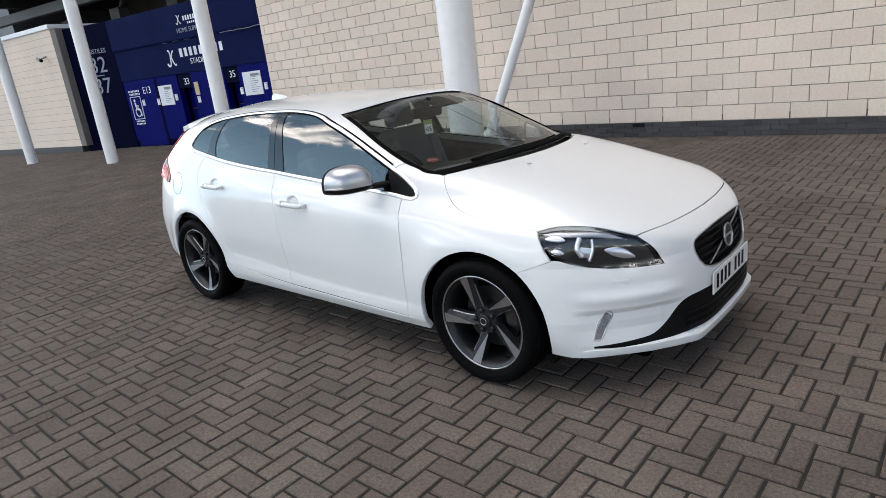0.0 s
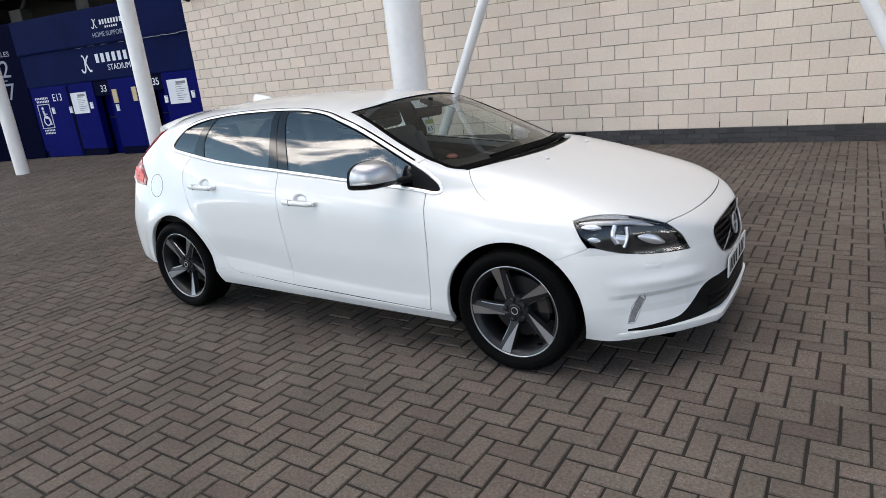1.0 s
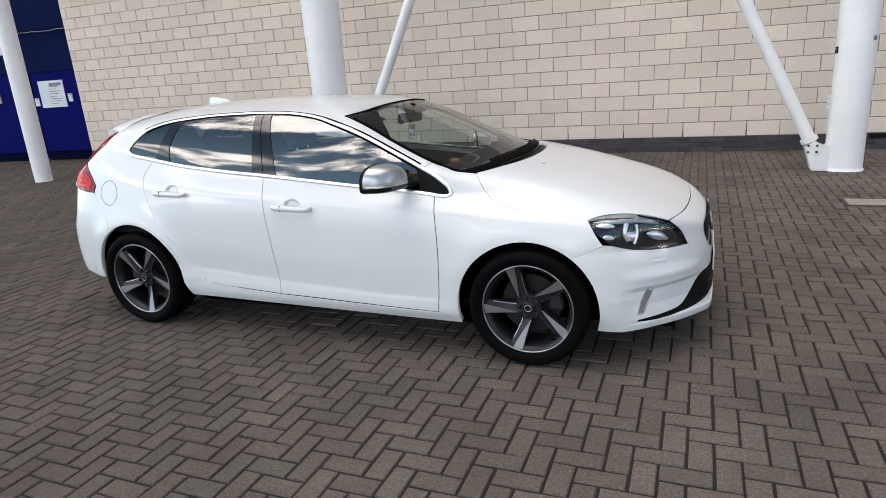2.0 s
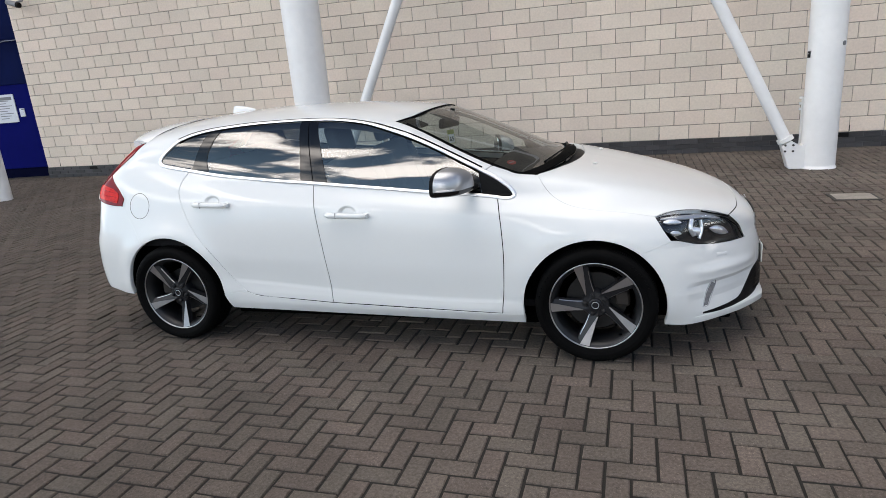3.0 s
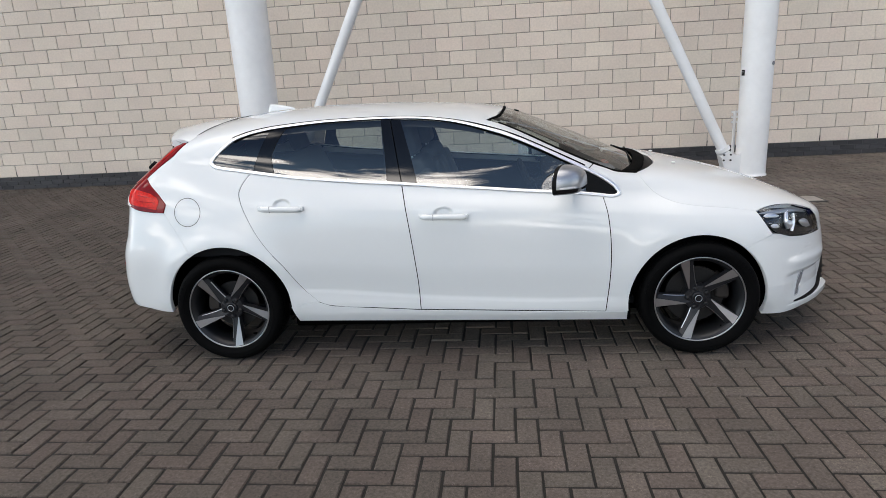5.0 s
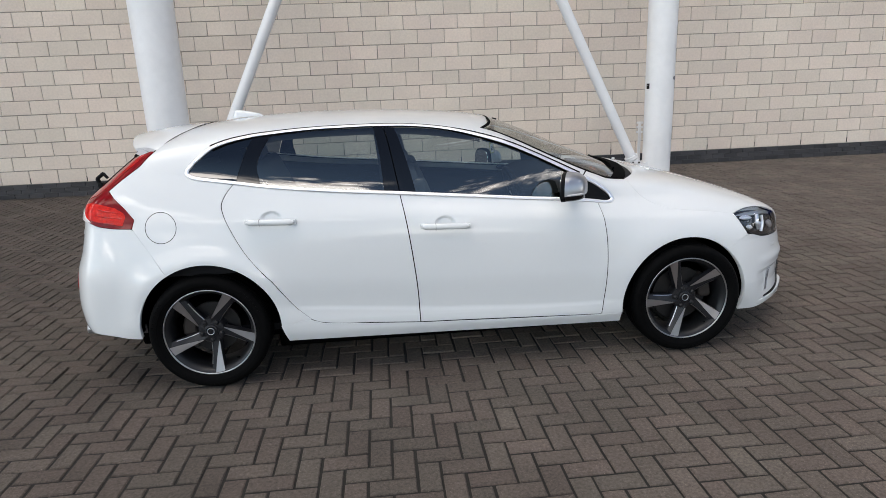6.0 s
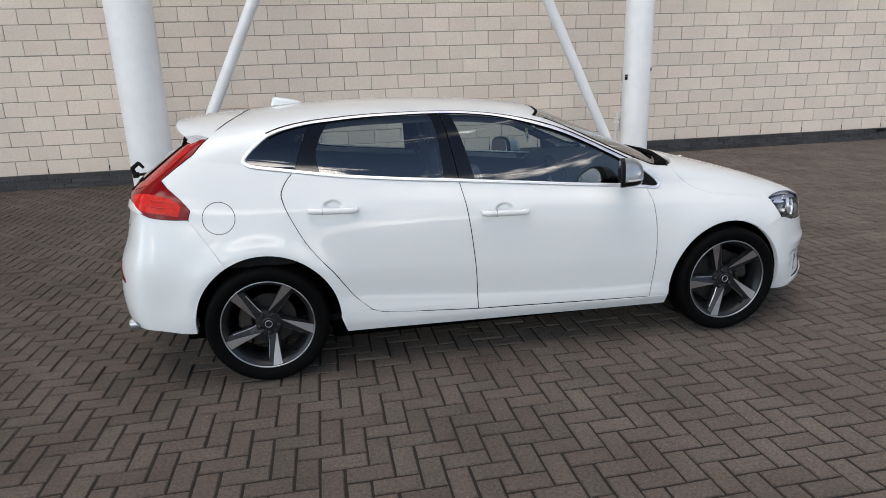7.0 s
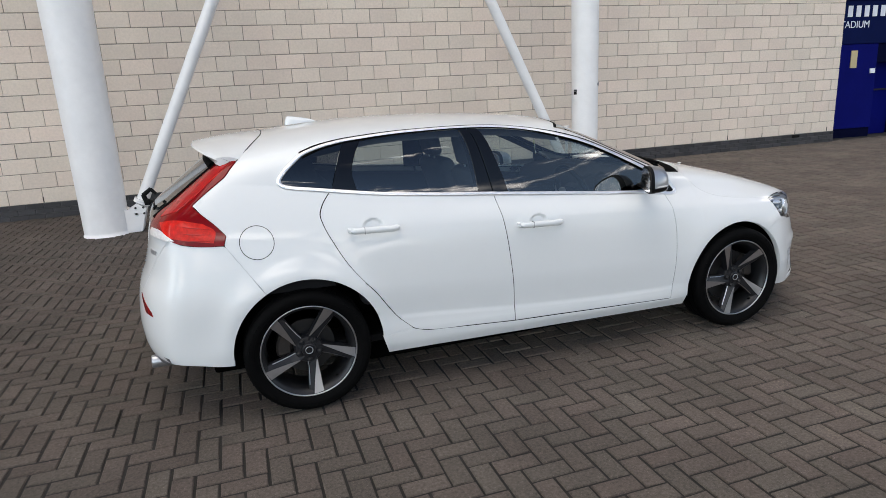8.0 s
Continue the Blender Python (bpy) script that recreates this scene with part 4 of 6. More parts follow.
# shut lines and outlines of the right flank, as (along, height)
FRONT_ARCH, REAR_ARCH, ARCH_R = (1.316, .306), (-1.312, .325), .370
SEAM_FRONT = [(.828, .259), (.846, .437), (.852, .596), (.840, .776), (.817, .893)]
SEAM_MID = [(-.196, .291), (-.203, .489), (-.219, .657), (-.239, .817), (-.270, .9975)]
SEAM_REAR = [(-.781, .351), (-.858, .423), (-.912, .498), (-.965, .578), (-1.024, .648), (-1.086, .731), (-1.148, .845), (-1.188, .940), (-1.197, .986), (-1.179, 1.031), (-1.130, 1.092)]
BELT_FRONT = [(-.270, .9975), (-.209, .9915), (.108, .962), (.416, .933), (.718, .906), (.817, .893)]
BELT_REAR = [(-1.130, 1.092), (-.874, 1.054), (-.669, 1.032), (-.469, 1.0135), (-.270, .9975)]
GLASS_TOP = [(-1.371, 1.158), (-1.351, 1.186), (-1.296, 1.236), (-1.247, 1.271), (-1.179, 1.295), (-1.059, 1.319), (-.902, 1.334), (-.731, 1.344), (-.561, 1.347), (-.361, 1.346), (-.161, 1.336), (.040, 1.308), (.200, 1.269), (.356, 1.216), (.480, 1.160), (.602, 1.100), (.723, 1.038), (.842, .969), (.899, .918), (.908, .900)]
SCREEN_FOOT = (1.01, -.640, .982)
BONNET_SEAM = [SCREEN_FOOT, (1.05, -.690, .935), (1.11, -.725, .870), (1.19, -.757, .832), (1.30, -.768, .808), (1.465, -.759, .787), (1.612, -.746, .758)]
SCREEN_EDGE = [SCREEN_FOOT, (.90, -.668, 1.010), (.78, -.676, 1.050), (.60, -.662, 1.132), (.40, -.622, 1.228), (.200, -.572, 1.308)]
HEADER = [(.200, -.572, 1.308), (.262, -.45, 1.328), (.293, -.22, 1.347), (.302, -.0, 1.352)]

BONNET_SEAM = [tuple(k) for k in along(on_side(BONNET_SEAM), 30)]
SEAM_REAR = [tuple(k) for k in along(on_side(SEAM_REAR), 61)]
SEAM_FRONT = [tuple(k) for k in along(on_side(SEAM_FRONT), 40)]
SEAM_MID = [tuple(k) for k in along(on_side(SEAM_MID), 40)]

# doors
skin_part("front_door", WHITE_PAINT, patch(SIDE, [(-.196, .291), (.10, .283), (.50, .270), (.828, .259)], SEAM_FRONT, BELT_FRONT, SEAM_MID, 140, 100, gap="blr", smooth="bt"))
skin_part("rear_door", WHITE_PAINT, patch(SIDE, [(-.781, .351), (-.735, .332), (-.690, .324), (-.457, .308), (-.196, .291)], SEAM_MID, BELT_REAR, SEAM_REAR, 130, 110, gap="blr", smooth="bt"))
# sill below the doors
skin_part("sill", WHITE_PAINT, patch(SIDE, [(-.915, .228), (-.260, .217), (.39, .206), (.948, .196)], [(.948, .196), (.945, .258)],
          [(-.945, .330), (-.850, .344), (-.781, .350), (-.735, .3298), (-.690, .3216), (-.457, .3056), (-.196, .2886), (.30, .2734), (.828, .257), (.945, .258)], [(-.915, .228), (-.945, .330)], 60, 8, gap="t", smooth="brl"), .03)
# front wing
wing_top = [(.817, .893), (.867, .885), (.912, .900), (.945, .935), SCREEN_FOOT] + BONNET_SEAM[1:]
wing_foot = [(.828, .259), (.890, .258)] + arc(*FRONT_ARCH, ARCH_R, 187.4, 52.0, 22)
WING_SPLIT = 14
wing_arch = arc(*FRONT_ARCH, ARCH_R, 152, 52.0, 20)
skin_part("wing_foot", WHITE_PAINT, patch(SIDE, [(.828, .259), (.890, .258), (.949, .258)], arc(*FRONT_ARCH, ARCH_R, 187.4, 152, 12), [SEAM_FRONT[WING_SPLIT], wing_arch[0]], SEAM_FRONT[:WING_SPLIT + 1], 14, 24, gap="l", smooth=""), .03)
skin_part("front_wing", WHITE_PAINT, patch(SIDE, [SEAM_FRONT[WING_SPLIT]] + wing_arch, [wing_foot[-1], (1.635, .632), (1.695, .655), (1.660, .705), (1.612, -.746, .758)], wing_top, SEAM_FRONT[WING_SPLIT:], 110, 50, gap="l", smooth=""), .03)
skin_part("wing_top", WHITE_PAINT, patch(SIDE, [(.745, 1.027), (.800, .995), (.842, .970), (.885, .932), (.912, .900)], [(.912, .900), (.945, .935), SCREEN_FOOT], [(.780, -.676, 1.050), (.90, -.668, 1.010), SCREEN_FOOT], [(.745, 1.027), (.780, -.676, 1.050)], 20, 8, gap="l", smooth=""))
# pillars and roof
skin_part("front_pillar", WHITE_PAINT, patch(SIDE, GLASS_TOP[12:17] + [(.743, 1.028)], [(.743, 1.028), (.778, -.676, 1.051)], SCREEN_EDGE[:1:-1], [(.200, 1.269), (.200, -.572, 1.308)], 40, 10, gap="r", smooth="bt"))
quarter_foot = arc(*REAR_ARCH, ARCH_R, 119.5, 0.5, 24) + [(-.870, .342), (-.781, .351)]
LAMP_EDGE = [(-1.655, .890), (-1.640, .935), (-1.687, .990), (-1.743, 1.042), (-1.775, 1.079)]
LAMP_EDGE_UP = [(-1.775, 1.079), (-1.705, 1.132), (-1.614, 1.195), (-1.551, -.606, 1.257)]
shoulder = [(-1.775, 1.079), (-1.62, 1.105), (-1.47, 1.130), (-1.371, 1.150)]
arch_split = arc(*REAR_ARCH, ARCH_R, 119.5, 50, 18)
quarter_left = [quarter_foot[0], (-1.560, .745), (-1.655, .890)] + LAMP_EDGE[1:]
skin_part("rear_quarter", WHITE_PAINT, patch(SIDE, arch_split, [arch_split[-1]] + SEAM_REAR[24:], shoulder + [(-1.338, 1.126), (-1.228, 1.107), (-1.130, 1.092)], quarter_left, 60, 60, gap="r", smooth=""), .02)
skin_part("quarter_foot", WHITE_PAINT, patch(SIDE, [(-.942, .328), (-.870, .342), (-.781, .351)], SEAM_REAR[:28], [arc(*REAR_ARCH, ARCH_R, 53, 54, 2)[0], SEAM_REAR[27]], arc(*REAR_ARCH, ARCH_R, .5, 53, 14), 14, 34, gap="r", smooth="", off=-.0005), .02)
roof_foot = [(-1.551, -.606, 1.257), (-1.40, 1.278), (-1.27, 1.292), (-1.179, 1.298)] + GLASS_TOP[5:13]
shoulder_lap = [(x, z - .006) for x, z in shoulder]
skin_part("rear_pillar", WHITE_PAINT, patch(SIDE, shoulder_lap, [shoulder_lap[-1]] + GLASS_TOP[:5], [(-1.551, -.606, 1.257), (-1.40, 1.278), (-1.27, 1.292), (-1.179, 1.295)], [shoulder_lap[0]] + LAMP_EDGE_UP, 30, 24, off=-.0006, smooth="bt"), .0)
SPOILER_SEAM = [(-1.551, -.606, 1.257), (-1.486, -.499, 1.314), (-1.420, -.300, 1.356), (-1.395, -.0001, 1.372)]
skin_part("roof", WHITE_PAINT, patch(SIDE, roof_foot, [(.200, 1.269)] + HEADER[:3] + [(.302, -.0001, 1.352)], [(-1.395, -.0001, 1.372), (-.6, -.0001, 1.41), (.302, -.0001, 1.352)], SPOILER_SEAM, 60, 40, gap="l", smooth="btl"), .015, whole=True)
# bonnet
LAMP_TOP = [(1.612, -.746, .758), (1.659, -.716, .766), (1.714, -.690, .767), (1.83, -.639, .754), (1.968, -.550, .716)]
NOSE_EDGE = [(1.968, -.550, .716), (2.026, -.435, .729), (2.062, -.22, .733), (2.074, -.0001, .734)]
NOSE_EDGE = [tuple(k) for k in along(on_side(NOSE_EDGE), 24)]
skin_part("bonnet", WHITE_PAINT, patch(BONNET, BONNET_SEAM, LAMP_TOP + NOSE_EDGE[1:], [(1.215, -.0001, 1.0), (1.6, -.0001, .9), (2.074, -.0001, .734)],
          [SCREEN_FOOT, (1.075, -.560, .965), (1.145, -.420, .975), (1.195, -.22, .99), (1.215, -.0001, 1.0)], 56, 40, gap="blr", smooth="tl"), .03, whole=True)
# nose and front bumper
tip = (2.070, -.484, .591)
ring = [(2.228, .0, .490), (2.220, -.13, .495), (2.203, -.225, .507), (2.184, -.285, .530), (2.165, -.317, .565), (2.150, -.331, .607), (2.139, -.331, .637), (2.139, -.315, .655), (2.150, -.25, .668), (2.165, -.15, .684), (2.175, .0, .695)]
ring_all = on_side([(x, y - 1e-4, z) for x, y, z in ring])
ring_all = np.concatenate([ring_all, (ring_all * (1, -1, 1))[-2:0:-1]])
GRILLE_HOLE = ring_all[:, 1:]
skin_part("nose_panel", WHITE_PAINT, patch(NOSE, [tip, (2.13, -.34, .586), (2.14, -.32, .585), (2.21, -.12, .584), (2.225, -.0001, .584)], [(2.225, -.0001, .588), (2.16, -.0001, .68), (2.074, -.0001, .734)], NOSE_EDGE, [tip, (2.032, -.508, .662), (1.968, -.550, .716)], 110, 50, gap="lt", smooth="rl", off=-.0005), .004, whole=True, hole=GRILLE_HOLE)
bumper_arch = [wing_foot[-1]] + arc(*FRONT_ARCH, ARCH_R, 46, -16, 12)
foot_z = bumper_arch[-1]
skin_part("front_bumper", WHITE_PAINT, patch(NOSE, [foot_z, (1.76, -.78, .200), (1.85, -.743, .203), (2.04, -.575, .210), (2.17, -.308, .215), (2.22, -.0001, .217)], [(2.22, -.0001, .217), (2.235, -.0001, .40), (2.225, -.0001, .588)],
          [wing_foot[-1], (1.635, .632), (1.700, .654), (1.735, -.764, .646), (1.808, -.724, .618), (1.906, -.656, .603), (1.996, -.574, .595), tip, (2.14, -.32, .589), (2.21, -.12, .588), (2.225, -.0001, .588)], bumper_arch[::-1], 150, 100, gap="t", shrink=.0014, smooth="br"), .03, whole=True, hole=GRILLE_HOLE)
# rear bumper, tailgate and their lamps
rear_arch = arc(*REAR_ARCH, ARCH_R, 184, 119.5, 14)
LAMP_FOOT = [(-1.655, .890), (-1.76, -.786, .897), (-1.847, -.758, .911), (-1.896, -.722, .930), (-1.96, -.60, .945), (-2.003, -.455, .954)]
skin_part("rear_bumper", WHITE_PAINT, patch(TAIL, [(-2.13, -.0001, .345), (-2.12, -.30, .345), (-2.07, -.52, .342), (-1.965, -.70, .336), (-1.86, -.78, .322), (-1.76, -.82, .304), rear_arch[0]], rear_arch, [(-2.135, -.0001, .64), (-2.115, -.35, .645), (-2.075, -.53, .670), (-1.990, -.63, .820), (-1.896, -.722, .930), (-1.847, -.758, .911), (-1.76, -.786, .897), (-1.655, .890), (-1.560, .745), rear_arch[-1]],
          [(-2.13, -.0001, .345), (-2.15, -.0001, .45), (-2.135, -.0001, .64)], 70, 36, gap="t", shrink=.0012, smooth="brl"), .03, whole=True)
skin_part("tailgate", WHITE_PAINT, patch(TAIL, [(-2.135, -.0001, .64), (-2.115, -.35, .645), (-2.075, -.53, .670)], [(-2.075, -.53, .670), (-1.990, -.63, .820), (-1.896, -.722, .930)], [(-2.035, -.0001, .965), (-2.018, -.30, .960), (-2.003, -.455, .954), (-1.96, -.60, .945), (-1.896, -.722, .930)],
          [(-2.135, -.0001, .64), (-2.09, -.0001, .78), (-2.035, -.0001, .965)], 30, 20, gap="brt", smooth="rt"), .02, whole=True)

# black strips behind the shut lines, added to paint the shade inside the gaps
def behind(points, depth):
    p = on_side(points)
    return p - skin_normal(p) * depth


for line in (SEAM_FRONT, SEAM_MID, SEAM_REAR, [(-.781, .351), (-.735, .332), (-.690, .324), (-.457, .308), (-.196, .291), (.30, .276), (.828, .259)], BONNET_SEAM, LAMP_TOP[3:] + NOSE_EDGE[1:]):
    strip_part("shut_shade", RUBBER, behind(line, .0075), .016, .002, 60, smooth=False)

# ---- side windows ----
strip_part("window_trim", CHROME, on_side([(-1.345, 1.128), (-1.362, 1.138), (-1.371, 1.150)] + GLASS_TOP), .022, .006, 140, label="bright chrome window surround")
strip_part("belt_trim", CHROME, on_side([(-1.345, 1.128), (-1.32, 1.122), (-1.228, 1.107)] + BELT_REAR[:1] + BELT_REAR[1:] + BELT_FRONT[1:] + [(.867, .886), (.897, .889), (.910, .899)]), .022, .006, 140, label="bright chrome belt strip")
outer = on_side(GLASS_TOP[3:17])
outer_n = skin_normal(outer)
up = np.cross(np.gradient(outer, axis=0), outer_n)
up /= np.linalg.norm(up, axis=1, keepdims=True)
up *= np.sign(up[:, 2:3])
strip_part("door_seal", RUBBER, outer + up * .0165, .009, .0025, 120)
strip_part("glass_seal", RUBBER, outer - up * .0165, .010, .002, 120)
C_FRONT, C_REAR = [(-1.121, 1.101), (-1.070, 1.241), (-1.034, 1.310)], [(-.997, 1.080), (-1.009, 1.177), (-.988, 1.238), (-.939, 1.318)]
B_REAR, B_MID, B_FRONT = [(-.352, 1.014), (-.366, 1.207), (-.393, 1.338)], [(-.270, 1.006), (-.305, 1.207), (-.338, 1.337)], [(-.183, .998), (-.209, 1.109), (-.243, 1.231), (-.282, 1.333)]
skin_part("quarter_glass", PRIVACY_GLASS, patch(SIDE, [(-1.360, 1.142), (-1.32, 1.128), (-1.228, 1.112), (-1.121, 1.101)], C_FRONT, GLASS_TOP[:6] + [(-1.034, 1.310)], [(-1.360, 1.142), (-1.371, 1.158)], 30, 20, off=-.004, smooth="r"), .004, label="dark rear quarter glass")
skin_part("pillar_cover", GLOSS_BLACK, patch(SIDE, [(-1.121, 1.101), (-.997, 1.080)], C_REAR, [(-1.034, 1.310), (-.939, 1.318)], C_FRONT, 12, 16, off=-.001, gap="l", shrink=.003), .01, label="gloss black pillar cover")
skin_part("rear_door_glass", SIDE_GLASS, patch(SIDE, [(-.997, 1.080), (-.669, 1.040), (-.352, 1.014)], B_REAR, [(-.939, 1.318), (-.731, 1.337), (-.561, 1.341), (-.393, 1.340)], C_REAR, 36, 24, off=-.005), .004, label="clear rear door glass")
skin_part("pillar_cover", GLOSS_BLACK, patch(SIDE, [(-.352, 1.014), (-.270, 1.006)], B_MID, [(-.393, 1.340), (-.338, 1.339)], B_REAR, 10, 18, off=-.001, gap="r", shrink=.003), .01, label="gloss black pillar cover")
skin_part("pillar_cover", GLOSS_BLACK, patch(SIDE, [(-.270, 1.006), (-.183, .998)], B_FRONT, [(-.338, 1.339), (-.282, 1.337)], B_MID, 10, 18, off=-.001, gap="l", shrink=.003), .01, label="gloss black pillar cover")
SAIL = [(.735, .9115), (.722, .975), (.708, 1.040)]
skin_part("front_door_glass", SIDE_GLASS, patch(SIDE, [(-.183, .998), (.108, .970), (.416, .941), (.735, .9115)], SAIL, [(-.282, 1.337), (-.161, 1.330), (.040, 1.302), (.200, 1.262), (.356, 1.209), (.480, 1.153), (.612, 1.090), (.708, 1.040)], B_FRONT, 44, 24, off=-.005), .004, label="clear front door glass")
skin_part("mirror_sail", BLACK_PLASTIC, patch(SIDE, [(.735, .9115), (.810, .904), (.896, .897)], [(.896, .897), (.901, .910)], [(.708, 1.040), (.723, 1.032), (.842, .963), (.901, .910)], SAIL, 16, 10, off=-.002, smooth=""), .01, label="black mirror sail panel")

# ---- windscreen, cowl and rear window ----
SCREEN = Round(.55)
screen_foot = [SCREEN_FOOT, (1.065, -.53, .990), (1.115, -.36, 1.0), (1.150, -.18, 1.01), (1.160, -.0001, 1.01)]
skin_part("windscreen", SCREEN_GLASS, patch(SCREEN, SCREEN_EDGE[::-1], screen_foot, [(.302, -.0001, 1.352), (.7, -.0001, 1.19), (1.160, -.0001, 1.01)], HEADER, 40, 36, off=-.004, smooth="brtl"), .004, whole=True, label="clear tinted windscreen")
edge = np.array(SCREEN_EDGE[:-1] + [(.262, -.588, 1.282)])
strip_part("screen_border", RUBBER, on_side(edge[::-1] + (0.006, .012, .0)), .028, .0010, 60, label="black windscreen border", sink=.003)
whole_foot = np.concatenate([np.array(screen_foot), np.array(screen_foot[:4])[::-1] * (1, -1, 1)])
strip_part("screen_border", RUBBER, whole_foot + (-.035, 0, .012), .07, .0015, 60, both=False, label="black windscreen border", sink=.004)
whole_head = np.concatenate([np.array(HEADER), np.array(HEADER[:3])[::-1] * (1, -1, 1)])
strip_part("screen_border", RUBBER, on_side(whole_head + (.008, 1e-4, -.004)), .016, .0010, 50, both=False, label="black windscreen border", sink=.003)
cowl_line = np.concatenate([np.array([(1.055, -.585, .972), (1.085, -.52, .975), (1.135, -.39, .985), (1.175, -.20, .995), (1.19, 0, 1.0)]), np.array([(1.175, .20, .995), (1.135, .39, .985), (1.085, .52, .975), (1.055, .585, .972)])])
strip_part("cowl", BLACK_PLASTIC, cowl_line + (0, 0, -.012), .085, .006, 60, both=False, label="black scuttle panel below the windscreen", sink=.03)
SPOILER_UNDER = [(-1.66, -.52, 1.245), (-1.68, -.30, 1.258), (-1.685, -.0001, 1.262)]
LAMP_IN = [(-2.003, -.455, .954), (-1.970, -.487, 1.007), (-1.890, -.500, 1.070), (-1.800, -.510, 1.143), (-1.660, -.520, 1.245)]
skin_part("rear_window", PRIVACY_GLASS, patch(TAIL, [(-2.035, -.0001, .972), (-2.018, -.30, .967), (-2.003, -.455, .958)], LAMP_IN, SPOILER_UNDER[::-1], [(-2.035, -.0001, .972), (-1.86, -.0001, 1.12), (-1.685, -.0001, 1.262)], 30, 24, off=-.002, smooth="brtl"), .004, whole=True, label="dark tinted rear window")

# ---- tail lamps ----
lamp = skin_part("tail_lamp", RED_DEEP, patch(TAIL, LAMP_FOOT[::-1], LAMP_EDGE + LAMP_EDGE_UP[1:], [(-1.660, -.520, 1.245), (-1.600, -.57, 1.255), (-1.551, -.606, 1.257)], LAMP_IN, 28, 44, off=.005, gap="lr", smooth="b"), .02, label="tall red rear lamp")
for side, ob in zip((1, -1), lamp):
    def lamp_piece(name, mat, grid, label, holder=ob, s=side):
        place_mesh(name, panel_mesh(name, *grid, .004, mirror=s < 0), mat, holder, label)
    lamp_piece("brake_lens", RED_BRIGHT, patch(TAIL, [(-1.90, -.700, .945), (-1.82, -.755, .925), (-1.70, -.785, .905)], [(-1.70, -.785, .905), (-1.685, -.775, .955), (-1.735, -.74, .99)], [(-1.93, -.62, 1.000), (-1.83, -.70, 1.005), (-1.735, -.74, .99)], [(-1.90, -.700, .945), (-1.93, -.62, 1.000)], 14, 8, off=.0075), "bright red brake light segment")
    lamp_piece("light_guide", RED_LENS, patch(TAIL, [(-1.93, -.58, 1.020), (-1.84, -.67, 1.045)], [(-1.84, -.67, 1.045), (-1.72, -.660, 1.135), (-1.59, -.605, 1.240)], [(-1.655, -.565, 1.240), (-1.59, -.605, 1.240)], [(-1.93, -.58, 1.020), (-1.86, -.56, 1.090), (-1.76, -.57, 1.165), (-1.655, -.565, 1.240)], 10, 24, off=.0075), "red light guide")
    lamp_piece("reversing_lens", CLEAR_LENS, patch(TAIL, [(-1.985, -.535, .934), (-1.935, -.660, .930), (-1.868, -.745, .926)], [(-1.868, -.745, .926), (-1.885, -.725, .940)], [(-1.978, -.532, .968), (-1.925, -.668, .966), (-1.885, -.725, .940)], [(-1.985, -.535, .934), (-1.978, -.532, .968)], 12, 6, off=.0105), "clear reversing light")
    # raised red lines added for the streaks of reflection along the lens
    for k, (z0, z1) in enumerate(((.925, .918), (.955, .945), (.985, .968))):
        w, q = bead(on_side([(-1.93 + .01 * k, -.66, z0 + .02), (-1.82, -.748 + .012 * k, z0), (-1.70, -.782 + .008 * k, z1)]) + np.array([0, -.0085, 0]), .004, .0015, 16, taper=.3)
        place_mesh("lens_rib", mesh_from("lens_rib", w * (1, side, 1), q if side > 0 else q[:, ::-1]), RED_LENS, ob, smooth=True)
    w, q = bead(on_side([(-1.87, -.640, 1.055), (-1.78, -.655, 1.110), (-1.68, -.640, 1.175), (-1.585, -.607, 1.245)]) + np.array([0, -.0085, .002]), .007, .002, 24, taper=.2)
    place_mesh("lens_rib", mesh_from("lens_rib", w * (1, side, 1), q if side > 0 else q[:, ::-1]), RED_BRIGHT, ob, smooth=True)
strip_part("lamp_joint", RUBBER, on_side(LAMP_IN[1:]) + np.array([-.004, .004, .004]), .030, .006, 40, label="black joint between lamp and rear window")
strip_part("lamp_joint", RUBBER, on_side(LAMP_FOOT), .005, .0015, 40)
# the spoiler's shadow on the window top, laid on as a black strip
strip_part("spoiler_shade", RUBBER, on_side(SPOILER_UNDER) + np.array([-.012, 0, .004]), .05, .010, 24, label="black strip painted for the shadow under the spoiler")
# rear reflectors in the bumper
skin_part("reflector", RED_DEEP, patch(TAIL, [(-2.06, -.60, .560), (-2.02, -.675, .555)], [(-2.02, -.675, .555), (-2.03, -.665, .575)], [(-2.09, -.50, .640), (-2.075, -.55, .645)], [(-2.06, -.60, .560), (-2.09, -.50, .640)], 8, 10, off=.003), .004, label="red bumper reflector")

